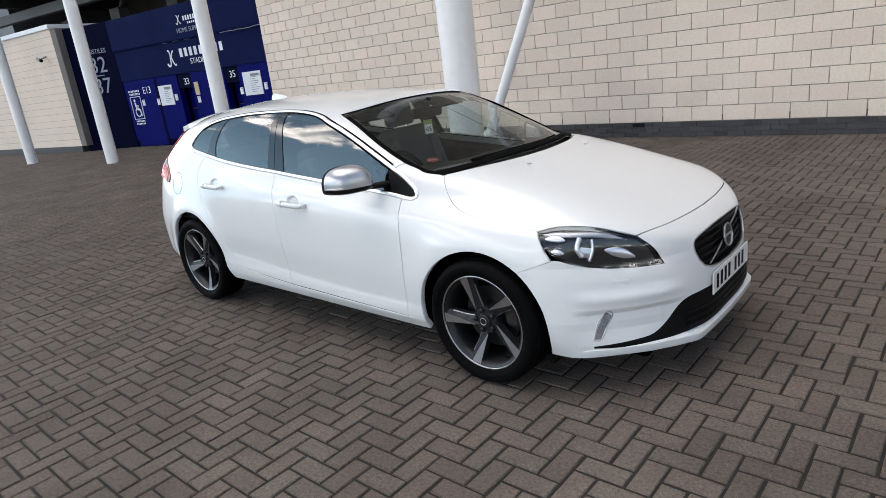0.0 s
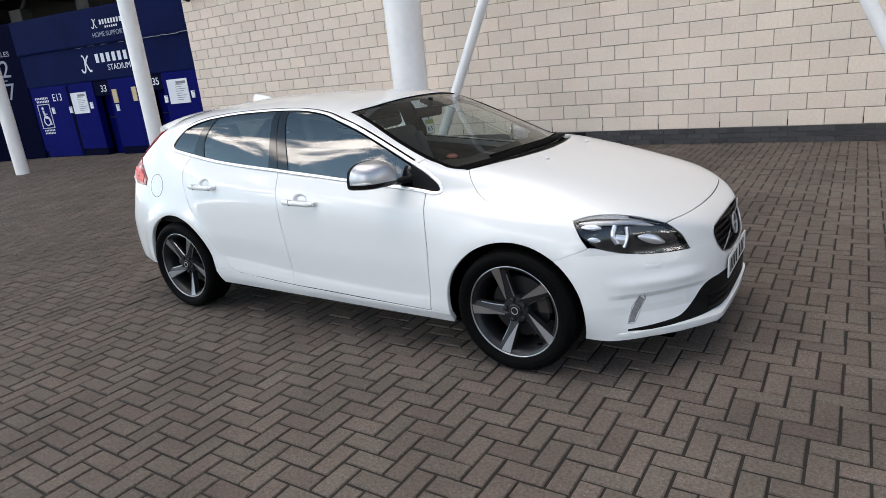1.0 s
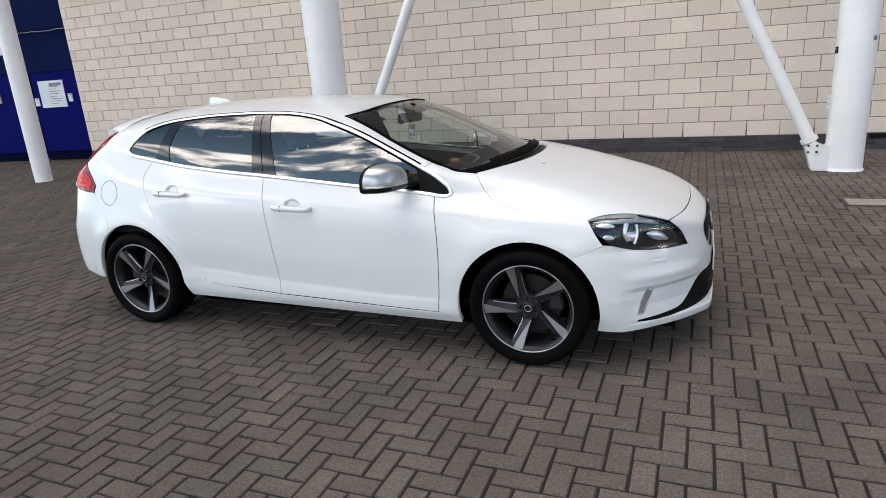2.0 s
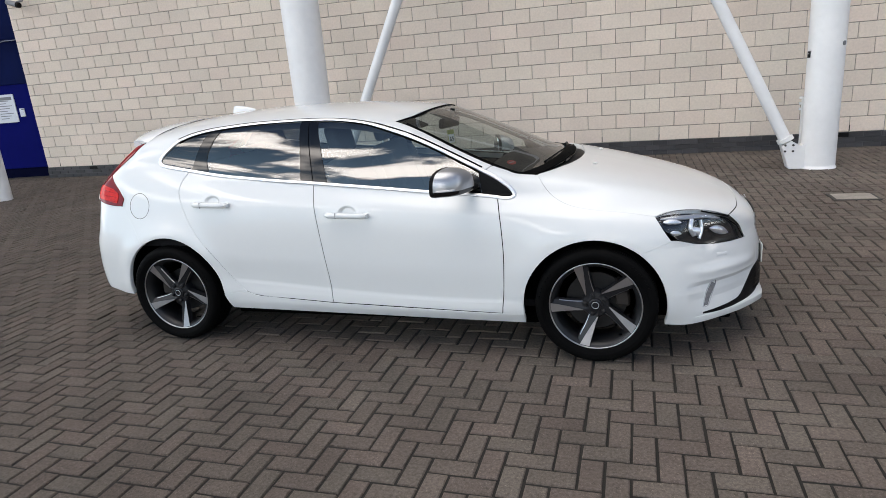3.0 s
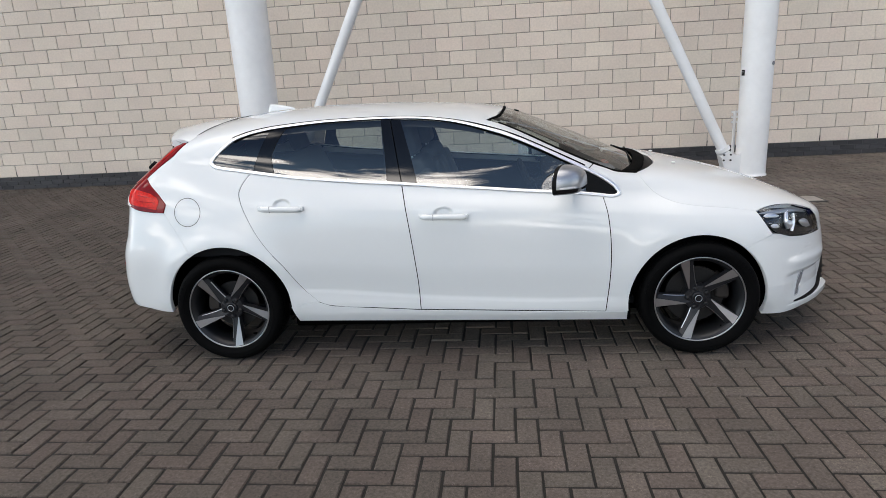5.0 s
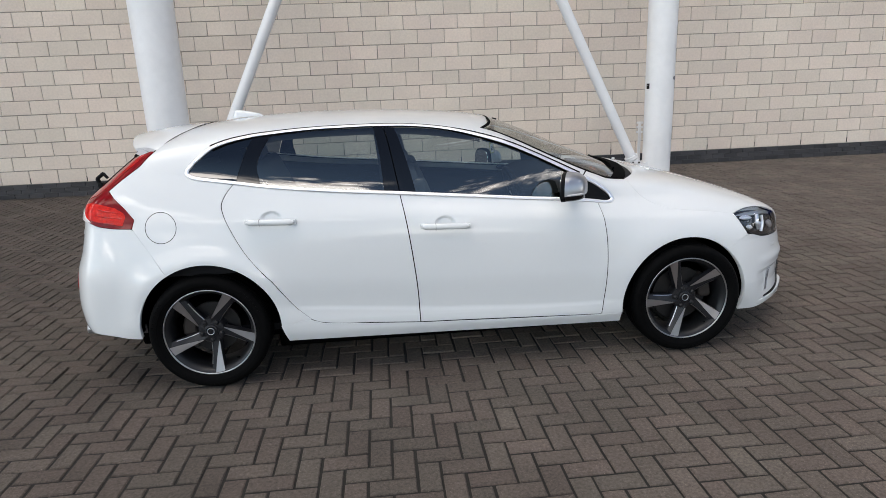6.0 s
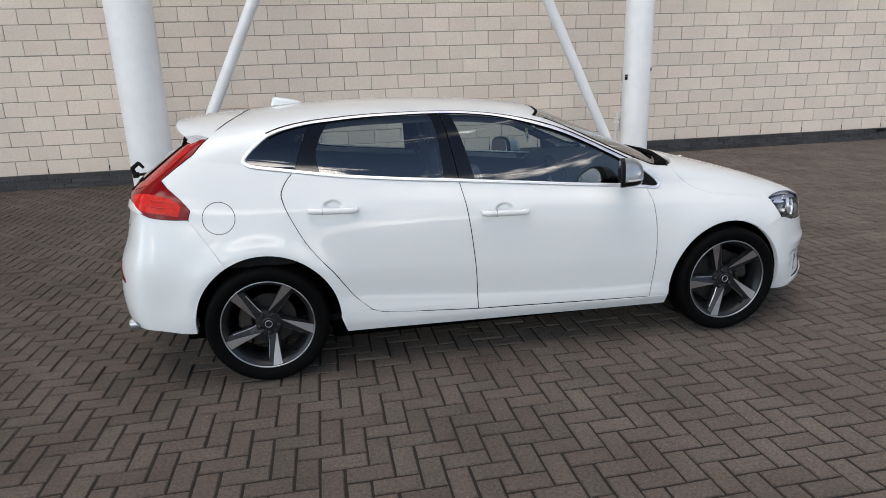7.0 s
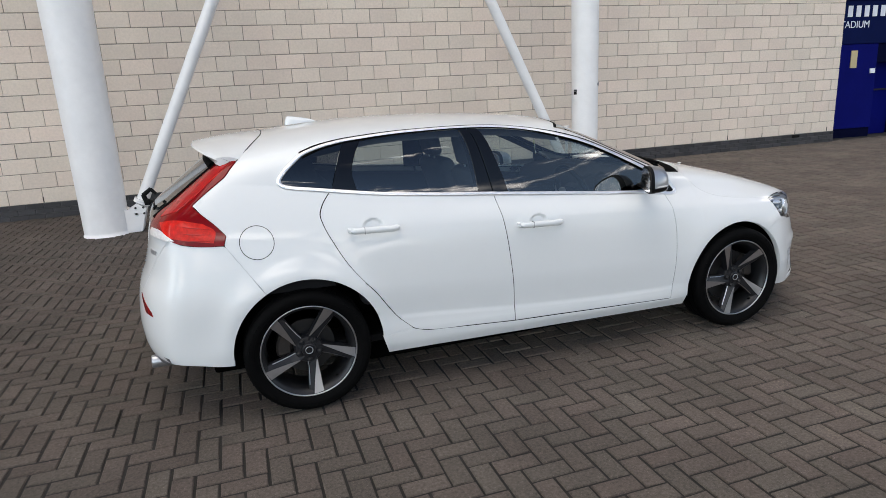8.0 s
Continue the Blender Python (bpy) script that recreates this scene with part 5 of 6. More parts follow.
# ---- roof spoiler ----
def spoiler():
    ys = np.linspace(-1, 1, 41)
    rows = []
    for s in ys:
        y = s * .60
        a = abs(s)
        seam_x = -1.395 - .03 * (a * .6 / .3) ** 2 * .4 - .085 * max(a - .5, 0) ** 1.5 * 3.2
        tip_x = -1.775 + .135 * a ** 2.4
        z_seam = float(solve(np.array([seam_x, y, .5]), np.array([0, 0, 1.0]), 0, 1.5)[2])
        z_tip = 1.338 - .055 * a ** 2.2
        low_x = -1.665 + .035 * a ** 2
        z_low = 1.262 - .012 * a
        pr = []
        for k in np.linspace(0, 1, 9):
            pr.append((seam_x + (tip_x - seam_x) * k, y, z_seam + (z_tip - z_seam) * k + .010 * math.sin(math.pi * k)))
        pr += [(tip_x - .006, y, z_tip - .008), (tip_x + .002, y, z_tip - .016), (low_x - .02, y, z_low + .006), (low_x, y, z_low - .006), (low_x + .10, y, z_low - .01), (seam_x, y, z_seam - .03)]
        rows.append(pr)
    v = np.array(rows)
    n, m = v.shape[:2]
    q = [(i * m + j, (i + 1) * m + j, (i + 1) * m + (j + 1) % m, i * m + (j + 1) % m) for i in range(n - 1) for j in range(m)]
    bm = bmesh.new()
    vs = [bm.verts.new(k) for k in v.reshape(-1, 3)]
    for f in q:
        bm.faces.new([vs[k] for k in f])
    bm.faces.new(vs[:m]), bm.faces.new(vs[(n - 1) * m:][::-1])
    ob = part("roof_spoiler", bm, WHITE_PAINT, car, "white roof spoiler", True)
    part("brake_strip", boxed((-1.752, -.16, 1.300), (-1.738, .16, 1.314), .003), RED_DEEP, ob, "high-level brake light strip")


spoiler()

strip_part("spoiler_seam", RUBBER, on_side(SPOILER_SEAM) + np.array([0, -.001, .003]), .0035, .0015, 40, label="dark joint before the roof spoiler")

# ---- headlamps ----
LAMP_LOW = [(1.612, -.746, .758), (1.640, -.772, .722), (1.664, -.778, .701), (1.735, -.764, .646), (1.808, -.724, .618), (1.906, -.656, .603), (1.996, -.574, .595), tip]
HEAD = End(1.0, 1)
bowl = skin_part("headlamp", LAMP_BLACK, patch(HEAD, LAMP_LOW[2:], [tip, (2.032, -.508, .662), (1.968, -.550, .716)], LAMP_TOP, [(1.664, -.778, .701), (1.640, -.772, .722), (1.612, -.746, .758)], 40, 20, off=-.030, smooth="bt"), .0, label="black-backed projector headlamp")
for side, ob in zip((1, -1), bowl):
    flip = (1, side, 1)

    def put(name, mat, v, q, label="", holder=ob, f=flip, s=side):
        place_mesh(name, mesh_from(name, np.asarray(v) * f, q if s > 0 else np.asarray(q)[:, ::-1]), mat, holder, label, smooth=True)
    cover = patch(HEAD, LAMP_LOW[2:], [tip, (2.032, -.508, .662), (1.968, -.550, .716)], LAMP_TOP, [(1.664, -.778, .701), (1.640, -.772, .722), (1.612, -.746, .758)], 40, 20, off=.001, gap="brtl", smooth="bt")
    place_mesh("lamp_cover", panel_mesh("lamp_cover", *cover, .02, mirror=side < 0), LAMP_GLASS, ob, "clear lamp cover").visible_shadow = False
    # projector lens in its bright bezel
    aim = np.array([.86, -.51, .0])
    for cx, cy, cz, r, mat in ((1.842, -.628, .680, .043, LAMP_GLASS), (1.905, -.545, .672, .036, REFLECTOR)):
        e1 = np.array([-aim[1], aim[0], 0])
        prof = [(r * 1.28, -.02), (r * 1.28, .006), (r * 1.02, .004), (r * .98, -.012), (r * .7, -.002), (r * .35, .006), (.0005, .009)]
        v, q = revolve(prof, "z", 28, closed=False)
        w = np.array([cx, cy, cz]) + v[:, :1] * e1 + v[:, 1:2] * np.array([0, 0, 1.0]) + v[:, 2:] * aim
        put("projector", LAMP_BLACK, w, q, "dark projector lens")
    def inset(points, depth):
        p = on_side(points)
        return p - skin_normal(p) * depth
    put("chrome_blade", LAMP_CHROME, *bead(inset([(1.790, -.700, .736), (1.788, -.721, .698), (1.807, -.717, .663)], .016), .022, .010, 20, sink=.006), "bright lamp bezel blade")
    put("chrome_blade", LAMP_CHROME, *bead(inset([(1.833, -.677, .727), (1.842, -.688, .687), (1.833, -.703, .643)], .016), .014, .010, 20, sink=.006), "bright lamp bezel blade")
    put("chrome_bridge", LAMP_CHROME, *bead(inset([(1.796, -.714, .682), (1.836, -.692, .674)], .018), .044, .006, 12, sink=.004))
    put("inner_reflector", LAMP_CHROME, *bead(inset([(1.880, -.656, .684), (1.934, -.616, .666), (1.982, -.574, .640)], .013), .042, .006, 20, sink=.004, taper=.35), "bright inner reflector")
    put("indicator_bowl", LAMP_CHROME, *bead(inset([(1.655, -.757, .740), (1.700, -.742, .738), (1.740, -.731, .730)], .012), .027, .006, 20, sink=.003, taper=.3), "bright indicator reflector")
    put("side_reflector", LAMP_CHROME, *bead(inset([(1.690, -.772, .690), (1.715, -.764, .687), (1.742, -.752, .680)], .012), .022, .005, 16, sink=.003, taper=.3))
    # tube widened so its grey stands for sky reflected in the cover
    put("light_tube", SILVER, *bead(inset([(1.640, -.742, .752), (1.752, -.704, .745), (1.859, -.642, .735), (1.93, -.590, .715)], .016), .026, .006, 30, sink=.003, taper=.2), "grey upper light tube")
strip_part("lamp_rim", RUBBER, np.concatenate([np.array(LAMP_TOP), np.array([(2.032, -.508, .662), tip]), np.array(LAMP_LOW[:0:-1])[1:]]), .006, .001, 120, smooth=False)

# ---- grille, badge, plate and lower mouth ----
def nose_tile(name, mat, b, r, t, l, n, m, off, depth, label, whole=True, **k):
    return skin_part(name, mat, patch(NOSE, b, r, t, l, n, m, off=off, **k), depth, whole=whole, label=label)[0]


GR_LOW, GR_HIGH = [(2.184, -.285, .530), (2.203, -.225, .507), (2.215, -.13, .495), (2.228, -.0001, .490)], [(2.139, -.331, .650), (2.150, -.25, .668), (2.165, -.15, .684), (2.175, -.0001, .695)]
grille = nose_tile("grille", BLACK_PLASTIC, GR_LOW, [(2.228, -.0001, .492), (2.21, -.0001, .6), (2.175, -.0001, .700)], GR_HIGH, [(2.184, -.285, .530), (2.165, -.317, .565), (2.150, -.331, .607), (2.139, -.331, .650)], 24, 12, -.036, .0, "black front grille with a bright surround", smooth="btr")
v, q = bead(np.concatenate([ring_all, ring_all[:1]]), .007, .003, 160, smooth=False, sink=.010)
wall_front = along(np.concatenate([ring_all, ring_all[:1]]), 160, False)
wall_back = wall_front * (1, .985, 1) + (-.038, 0, 0)
n_wall = len(wall_front)
place_mesh("grille_wall", mesh_from("grille_wall", np.concatenate([wall_front, wall_back]), np.array([(k, k + 1, n_wall + k + 1, n_wall + k) for k in range(n_wall - 1)])), BLACK_PLASTIC, grille, "black inner wall of the surround", smooth=True)
place_mesh("grille_surround", mesh_from("grille_surround", v, q), SILVER, grille, "bright chrome surround", smooth=True)
for k in range(5):
    z = .526 + k * .034
    w = .262 + .048 * k / 4
    pts = [(float(nose(np.array(y), np.array(z))) - .034, y, z) for y in np.linspace(-w, w, 13)]
    v, q = bead(pts, .011, .008, 40, sink=.004)
    place_mesh("slat", mesh_from("slat", v, q), BLACK_PLASTIC, grille, smooth=True)
v, q = bead([(float(nose(np.array(y), np.array(.592 + .40 * y))) - .024, y, .592 + .40 * y) for y in np.linspace(-.205, .205, 9)], .008, .004, 30)
place_mesh("diagonal_bar", mesh_from("diagonal_bar", v, q), SILVER, grille, "satin silver diagonal bar", smooth=True)
v, q = revolve([(.048, .0), (.056, .0), (.057, .006), (.053, .010), (.048, .006)], "x", 36)
badge_at = pose(float(nose(np.array(0.0), np.array(.592))) - .014, 0, .594, 0, -9, 0)
place_mesh("badge_ring", mesh_from("badge_ring", v, q), SILVER, grille, "round bright badge", smooth=True).matrix_basis = badge_at
part("badge_disc", rod(bmesh.new(), (-.012, 0, 0), (.003, 0, 0), .049, .049, 32), LAMP_BLACK, grille).matrix_basis = badge_at
part("badge_bar", boxed((.001, -.047, -.006), (.005, .047, .006), .002), SILVER, grille).matrix_basis = badge_at
number_plate = part("number_plate", boxed((2.2015, -.257, .380), (2.2085, .257, .486), .003), PLATE_WHITE, car, "white front number plate")
for k, y in enumerate((-.205, -.15, -.095, -.04, .055, .11, .165)):
    part("plate_bar", boxed((2.208, y - .014, .398), (2.2102, y + .014, .468), .001), BLACK_PLASTIC, number_plate)
part("plate_holder", boxed((2.165, -.20, .382), (2.2017, .20, .474)), BLACK_PLASTIC, number_plate)
# wide lower mouth with a tail under the daytime lamp
mouth = nose_tile("lower_mouth", BLACK_PLASTIC, [(1.858, -.745, .252), (1.946, -.676, .247), (2.040, -.580, .249), (2.097, -.502, .252), (2.150, -.39, .254), (2.205, -.20, .254), (2.225, -.0001, .254)], [(2.225, -.0001, .254), (2.232, -.0001, .418)], [(1.859, -.746, .260), (1.932, -.691, .267), (1.996, -.632, .275), (2.057, -.565, .290), (2.093, -.517, .326), (2.126, -.458, .391), (2.143, -.418, .416), (2.180, -.33, .426), (2.215, -.18, .424), (2.232, -.0001, .422)], [(1.858, -.745, .252), (1.859, -.746, .260)], 90, 12, .003, .01, "black lower air intake", smooth="btl")
for z in (.285, .315, .345):
    pts = [(float(nose(np.array(y), np.array(z))), y, z) for y in np.linspace(-.42, .42, 15)]
    v, q = bead(pts, .010, .010, 40, sink=.002)
    place_mesh("intake_slat", mesh_from("intake_slat", v, q), BLACK_PLASTIC, mouth, smooth=True)
def front_lip():
    """A blade that grows out of the bumper's foot, turns a corner and runs straight across the front."""
    plan = [(1.775, -.782), (1.83, -.765), (1.90, -.722), (1.98, -.654), (2.06, -.575), (2.135, -.480), (2.184, -.408), (2.195, -.385), (2.203, -.34), (2.211, -.18), (2.215, .0)]
    plan = np.array(plan + [(x, -y) for x, y in plan[-2::-1]])
    rows = []
    for k, (x, y) in enumerate(plan):
        out = 1 - min(k, len(plan) - 1 - k) / 3 if min(k, len(plan) - 1 - k) < 3 else 0.0
        dx, dy = plan[min(k + 1, len(plan) - 1)] - plan[max(k - 1, 0)]
        n = np.array((dy, -dx)) / math.hypot(dx, dy)
        n = n if n[0] > 0 else -n
        i = np.array((x, y)) - n * (.075 - .045 * out)
        z0, z1 = .207 + .004 * out, .252 - .010 * out
        rows.append([(*i, z1 + .012), (x - n[0] * .008, y - n[1] * .008, z1), (x, y, z1 - .007), (x, y, z0 + .010), (x - n[0] * .006, y - n[1] * .006, z0 + .002), (*i, z0)])
    v = np.array(rows)
    n, m = v.shape[:2]
    bm = bmesh.new()
    vs = [bm.verts.new(k) for k in v.reshape(-1, 3)]
    for i in range(n - 1):
        for j in range(m):
            bm.faces.new([vs[k] for k in (i * m + j, (i + 1) * m + j, (i + 1) * m + (j + 1) % m, i * m + (j + 1) % m)])
    bm.faces.new(vs[:m]), bm.faces.new(vs[-m:])
    part("front_lip", bm, WHITE_PAINT, car, "white front lip blade", True)


front_lip()
# daytime lamps and the crease over them
skin_part("daytime_lamp", DAY_LENS, patch(NOSE, [(1.866, -.745, .292), (1.886, -.729, .294)], [(1.886, -.729, .294), (1.908, -.711, .350), (1.928, -.694, .398)], [(1.905, -.706, .412), (1.922, -.696, .411)], [(1.866, -.745, .292), (1.886, -.728, .370), (1.905, -.706, .412)], 8, 14, off=.0012), .006, label="upright clear daytime running lamp")
strip_part("lamp_bezel", SILVER, on_side([(1.862, -.748, .288), (1.880, -.732, .372), (1.902, -.708, .414), (1.913, -.700, .418), (1.925, -.694, .414), (1.931, -.691, .400), (1.910, -.708, .345), (1.890, -.727, .292), (1.876, -.738, .286), (1.862, -.748, .289)]), .0055, .002, 50, smooth=False)
strip_part("washer_flap", WHITE_PAINT, on_side([(1.918, -.668, .548), (1.968, -.622, .542)]), .022, .0012, 12)

# ---- door handles, filler flap and roof fin ----
def handle(x0, x1, z):
    """A pull bar that stands off the door over its cup, feet at both ends."""
    n, m = 40, 12
    rows = []
    for k in np.linspace(0, 1, n):
        c = solve(np.array([x0 + (x1 - x0) * k, 0, z - .008 * k]), np.array([0, -1.0, 0]), 0, 1.5)
        bow = min(1, math.sin(math.pi * min(max(k, .0), 1)) * 2.2 + .25)
        skin_y = -flank(np.array(c[0]), np.array(c[2] - .045))
        end = min(1, (min(k, 1 - k) * 14 + .12)) ** .5
        rows.append([(c[0], float(skin_y) - .010 - .013 * bow + .013 * math.cos(a), c[2] + .0160 * end * math.sin(a)) for a in np.linspace(0, 2 * math.pi, m, endpoint=False)])
    v = np.array(rows)
    for s in (1, -1):
        bm = bmesh.new()
        vs = [bm.verts.new(k) for k in (v * (1, s, 1)).reshape(-1, 3)]
        for i in range(n - 1):
            for j in range(m):
                bm.faces.new([vs[k] for k in (i * m + j, (i + 1) * m + j, (i + 1) * m + (j + 1) % m, i * m + (j + 1) % m)])
        bm.faces.new(vs[:m]), bm.faces.new(vs[-m:])
        ob = part("door_handle", bm, WHITE_PAINT, car, "white pull handle", True)
        for k in (1, n - 2):
            c = v[k].mean(0) * (1, s, 1)
            lo_y, hi_y = sorted((c[1] - s * .002, c[1] + s * .034))
            part("handle_foot", boxed((c[0] - .016, lo_y, c[2] - .011), (c[0] + .016, hi_y, c[2] + .011), .005), WHITE_PAINT, ob)
        c = v[11].mean(0) * (1, s, 1)
        part("handle_joint", boxed((c[0] - .0009, c[1] - .0132, c[2] - .0164), (c[0] + .0009, c[1] + .0132, c[2] + .0164)), SIGN_GREY, ob)


handle(-.163, .084, .830)
handle(-1.066, -.826, .902)
cap_ring = [(-1.508 + .079 * math.cos(a), .890 + .078 * math.sin(a)) for a in np.linspace(0, 2 * math.pi, 48, endpoint=False)]
cap_pts = on_side(cap_ring)
v, q = bead(np.concatenate([cap_pts, cap_pts[:1]]), .0032, .0010, 97)
place_mesh("filler_flap_seam", mesh_from("filler_flap_seam", v, q), RUBBER, car, "round fuel filler flap joint", smooth=True)


def fin():
    n = 15
    rows = []
    for k in np.linspace(0, 1, n):
        x = -1.236 + .160 * k
        h = (.054 * (1 - k) ** .70 + .002) * min(1, (k + .03) * 9)
        w = .030 * (1 - k) ** .5 * min(1, .5 + k * 5) + .003
        z = float(top(np.array(x), np.array(0.0)))
        rows.append([(x - .02 * (1 - k), w * math.cos(a), z - .004 + h * math.sin(a) ** .8) for a in np.linspace(0.02, math.pi - .02, 9)])
    v = np.array(rows)
    m = 9
    q = np.array([(i * m + j, (i + 1) * m + j, (i + 1) * m + j + 1, i * m + j + 1) for i in range(n - 1) for j in range(m - 1)])
    me = mesh_from("aerial_fin", v.reshape(-1, 3), q)
    ob = place_mesh("aerial_fin", me, WHITE_PAINT, car, "white shark-fin aerial", smooth=True)


fin()

# small model badge on the tailgate, below the lamp
for k in range(3):
    x, y = -2.006 + .016 * k, -.535 - .036 * k
    p = on_side([(x, y, .852)])[0]
    n = Vector(skin_normal(p[None])[0])
    part("badge_bar", boxed((-.014, -.010, -.001), (.014, .010, .002)), SILVER, car, "small silver model badge").matrix_basis = Matrix.Translation(p) @ n.to_track_quat("Z", "Y").to_matrix().to_4x4()


# ---- wheels: outer face towards -y ----
def wheel(at, turn_deg, base, front):
    barrel_prof = [(.2306, -.082), (.2403, -.088), (.2418, -.083), (.2355, -.075), (.2228, -.066), (.2169, -.040), (.2071, .02), (.2091, .10), (.2345, .105), (.2267, .10), (.2003, .02), (.2081, -.045), (.2188, -.075)]
    v, q = revolve(barrel_prof, "y", 72)
    ob = place_mesh("wheel", mesh_from("wheel", v, q), BARREL, car, "five-spoke dark alloy wheel with machined faces", smooth=True)
    ob.matrix_basis = pose(*at, 0, 0, turn_deg)
    v, q = revolve([(.2330, -.0885), (.2369, -.0915), (.2418, -.0895), (.2413, -.0855), (.2345, -.0850)], "y", 96)
    place_mesh("rim_lip", mesh_from("rim_lip", v, q), POLISHED, ob, "bright machined rim lip", smooth=True)
    # tyre with tread grooves
    tp = [(.2365, -.078), (.2415, -.092), (.262, -.104), (.282, -.1085), (.298, -.104), (.309, -.092), (.3145, -.080), (.3165, -.066), (.3165, -.058), (.309, -.057), (.309, -.050), (.317, -.049), (.3175, -.012), (.310, -.011), (.310, -.003), (.3175, -.002),
          (.3175, .030), (.310, .031), (.310, .039), (.317, .040), (.3155, .075), (.309, .090), (.295, .104), (.27, .108), (.246, .098), (.2365, .085)]
    v, q = revolve(tp, "y", 96)
    tyre = place_mesh("tyre", mesh_from("tyre", v, q), TYRE, ob, "black low-profile tyre", smooth=True)
    sharpen(tyre.data, 35)
    bm = bmesh.new()
    for k in range(60):
        a = 2 * math.pi * k / 60
        m = Matrix.Rotation(a, 4, "Y")
        box(bm, (-.004, -.082, .3085), (.004, -.066, .3152), 0, m)
    tagged(part("tread", bm, TYRE, tyre), kind="stuff")
    v, q = revolve([(.2665, -.1062), (.2685, -.1083), (.2705, -.1074)], "y", 96, closed=False)
    place_mesh("sidewall_rib", mesh_from("sidewall_rib", v, q), TYRE, tyre, smooth=True)
    bm = bmesh.new()
    for c in (40, 160, 280):
        for k in range(7):
            m = Matrix.Rotation(radians(c + 4.6 * k), 4, "Y")
            box(bm, (-.006, -.1088, .281), (.006, -.105, .294), 0, m)
    tagged(part("sidewall_relief", bm, TYRE, tyre), kind="stuff")

    # spokes: a broad machined face on one flank, a dark facet that falls away on the other
    STATIONS = [(.034, .014, -.024, -.030), (.062, .0105, -.0330, -.0370), (.100, .0095, -.0255, -.0390), (.140, .0115, -.0175, -.0425), (.190, .0165, -.0085, -.0470), (.2360, .0220, -.0020, -.0520)]

    def front_y(r):
        return -.0535 - .030 * max(0, (r - .04) / .20) ** 1.2

    for k in range(5):
        turn = Matrix.Rotation(radians(90 - base - 72 * k), 3, "Y")
        body, face = bmesh.new(), bmesh.new()
        rows, plates = [], []
        for r, cw, mid, ccw in STATIONS:
            y = front_y(r)
            rows.append([body.verts.new(c) for c in ((cw, y + .014, r), (mid, y, r), (ccw, y, r), (ccw - .004, y + .036, r), (cw + .004, y + .036, r))])
            if r > .05:
                plates.append([face.verts.new(c) for c in ((mid + .0008, y - .0012, r), (ccw, y - .0012, r), (ccw, y + .002, r), (mid + .0008, y + .002, r))])
        for bm, grid in ((body, rows), (face, plates)):
            n = len(grid[0])
            for p, q in zip(grid[:-1], grid[1:]):
                for i in range(n):
                    bm.faces.new((p[i], p[(i + 1) % n], q[(i + 1) % n], q[i]))
            bm.faces.new(grid[0]), bm.faces.new(grid[-1])
            bmesh.ops.rotate(bm, verts=bm.verts, matrix=turn)
        part("spoke", body, GREY_ALLOY, ob, "dark grey tapered spoke")
        part("spoke_face", face, POLISHED, ob, "machined bright spoke face")
        ridge = bmesh.new()
        grid = [[ridge.verts.new(c) for c in ((cw + .0006, front_y(r) + .0125, r), (cw - .0026, front_y(r) + .0105, r), (cw - .0026, front_y(r) + .016, r), (cw + .0006, front_y(r) + .018, r))] for r, cw, mid, ccw in STATIONS[1:5]]
        for p, q in zip(grid[:-1], grid[1:]):
            for i in range(4):
                ridge.faces.new((p[i], p[(i + 1) % 4], q[(i + 1) % 4], q[i]))
        ridge.faces.new(grid[0]), ridge.faces.new(grid[-1])
        bmesh.ops.rotate(ridge, verts=ridge.verts, matrix=turn)
        part("spoke_edge", ridge, POLISHED, ob)
    v, q = revolve([(.0005, -.066), (.030, -.066), (.034, -.063), (.036, -.054), (.066, -.050), (.072, -.040), (.072, .02), (.0005, .02)], "y", 40, closed=False)
    hub = place_mesh("hub", mesh_from("hub", v, q), GREY_ALLOY, ob)
    sharpen(hub.data, 40)
    part("centre_cap", rod(bmesh.new(), (0, -.060, 0), (0, -.069, 0), .029, .027, 28), LAMP_BLACK, ob, "dark centre cap")
    v, q = revolve([(.016, -.0705), (.020, -.0705), (.020, -.0685), (.016, -.0685)], "y", 24)
    place_mesh("cap_ring", mesh_from("cap_ring", v, q), SILVER, ob, smooth=True)
    for k in range(5):
        a = radians(base + 72 * k)
        p = Vector((.054 * math.cos(a), -.050, .054 * math.sin(a)))
        part("wheel_bolt", rod(rod(bmesh.new(), p, p + Vector((0, -.012, 0)), .0125, .0125, 14), p + Vector((0, -.012, 0)), p + Vector((0, -.018, 0)), .0125, .007, 14), BARREL, ob)
    a = radians(-52)
    p = Vector((.212 * math.cos(a), -.048, .212 * math.sin(a)))
    part("valve", rod(bmesh.new(), p, p + Vector((-.01, -.03, .012)), .0045, .004, 8), RUBBER, ob)
    r = .158 if front else .140
    v, q = revolve([(.05, .012), (r, .012), (r, .034), (.05, .034)], "y", 56)
    place_mesh("brake_disc", mesh_from("brake_disc", v, q), DISC, ob, "steel brake disc")
    bm = bmesh.new()
    ca = 20 if front else 165
    rows = []
    for k in range(11):
        a = radians(ca + 28 - 5.6 * k)
        end = .008 if k in (0, 10) else 0
        rows.append([bm.verts.new((d * math.cos(a), y, d * math.sin(a))) for d, y in ((r - .055 + end, -.016 + end), (r - .047 + end, -.024 + end), (r + .008 - end, -.024 + end), (r + .018 - end, -.014 + end), (r + .018 - end, .05), (r - .055 + end, .05))])
    for p, q in zip(rows[:-1], rows[1:]):
        for i in range(6):
            bm.faces.new((p[i], p[(i + 1) % 6], q[(i + 1) % 6], q[i]))
    bm.faces.new(rows[0]), bm.faces.new(rows[-1])
    bmesh.ops.recalc_face_normals(bm, faces=bm.faces)
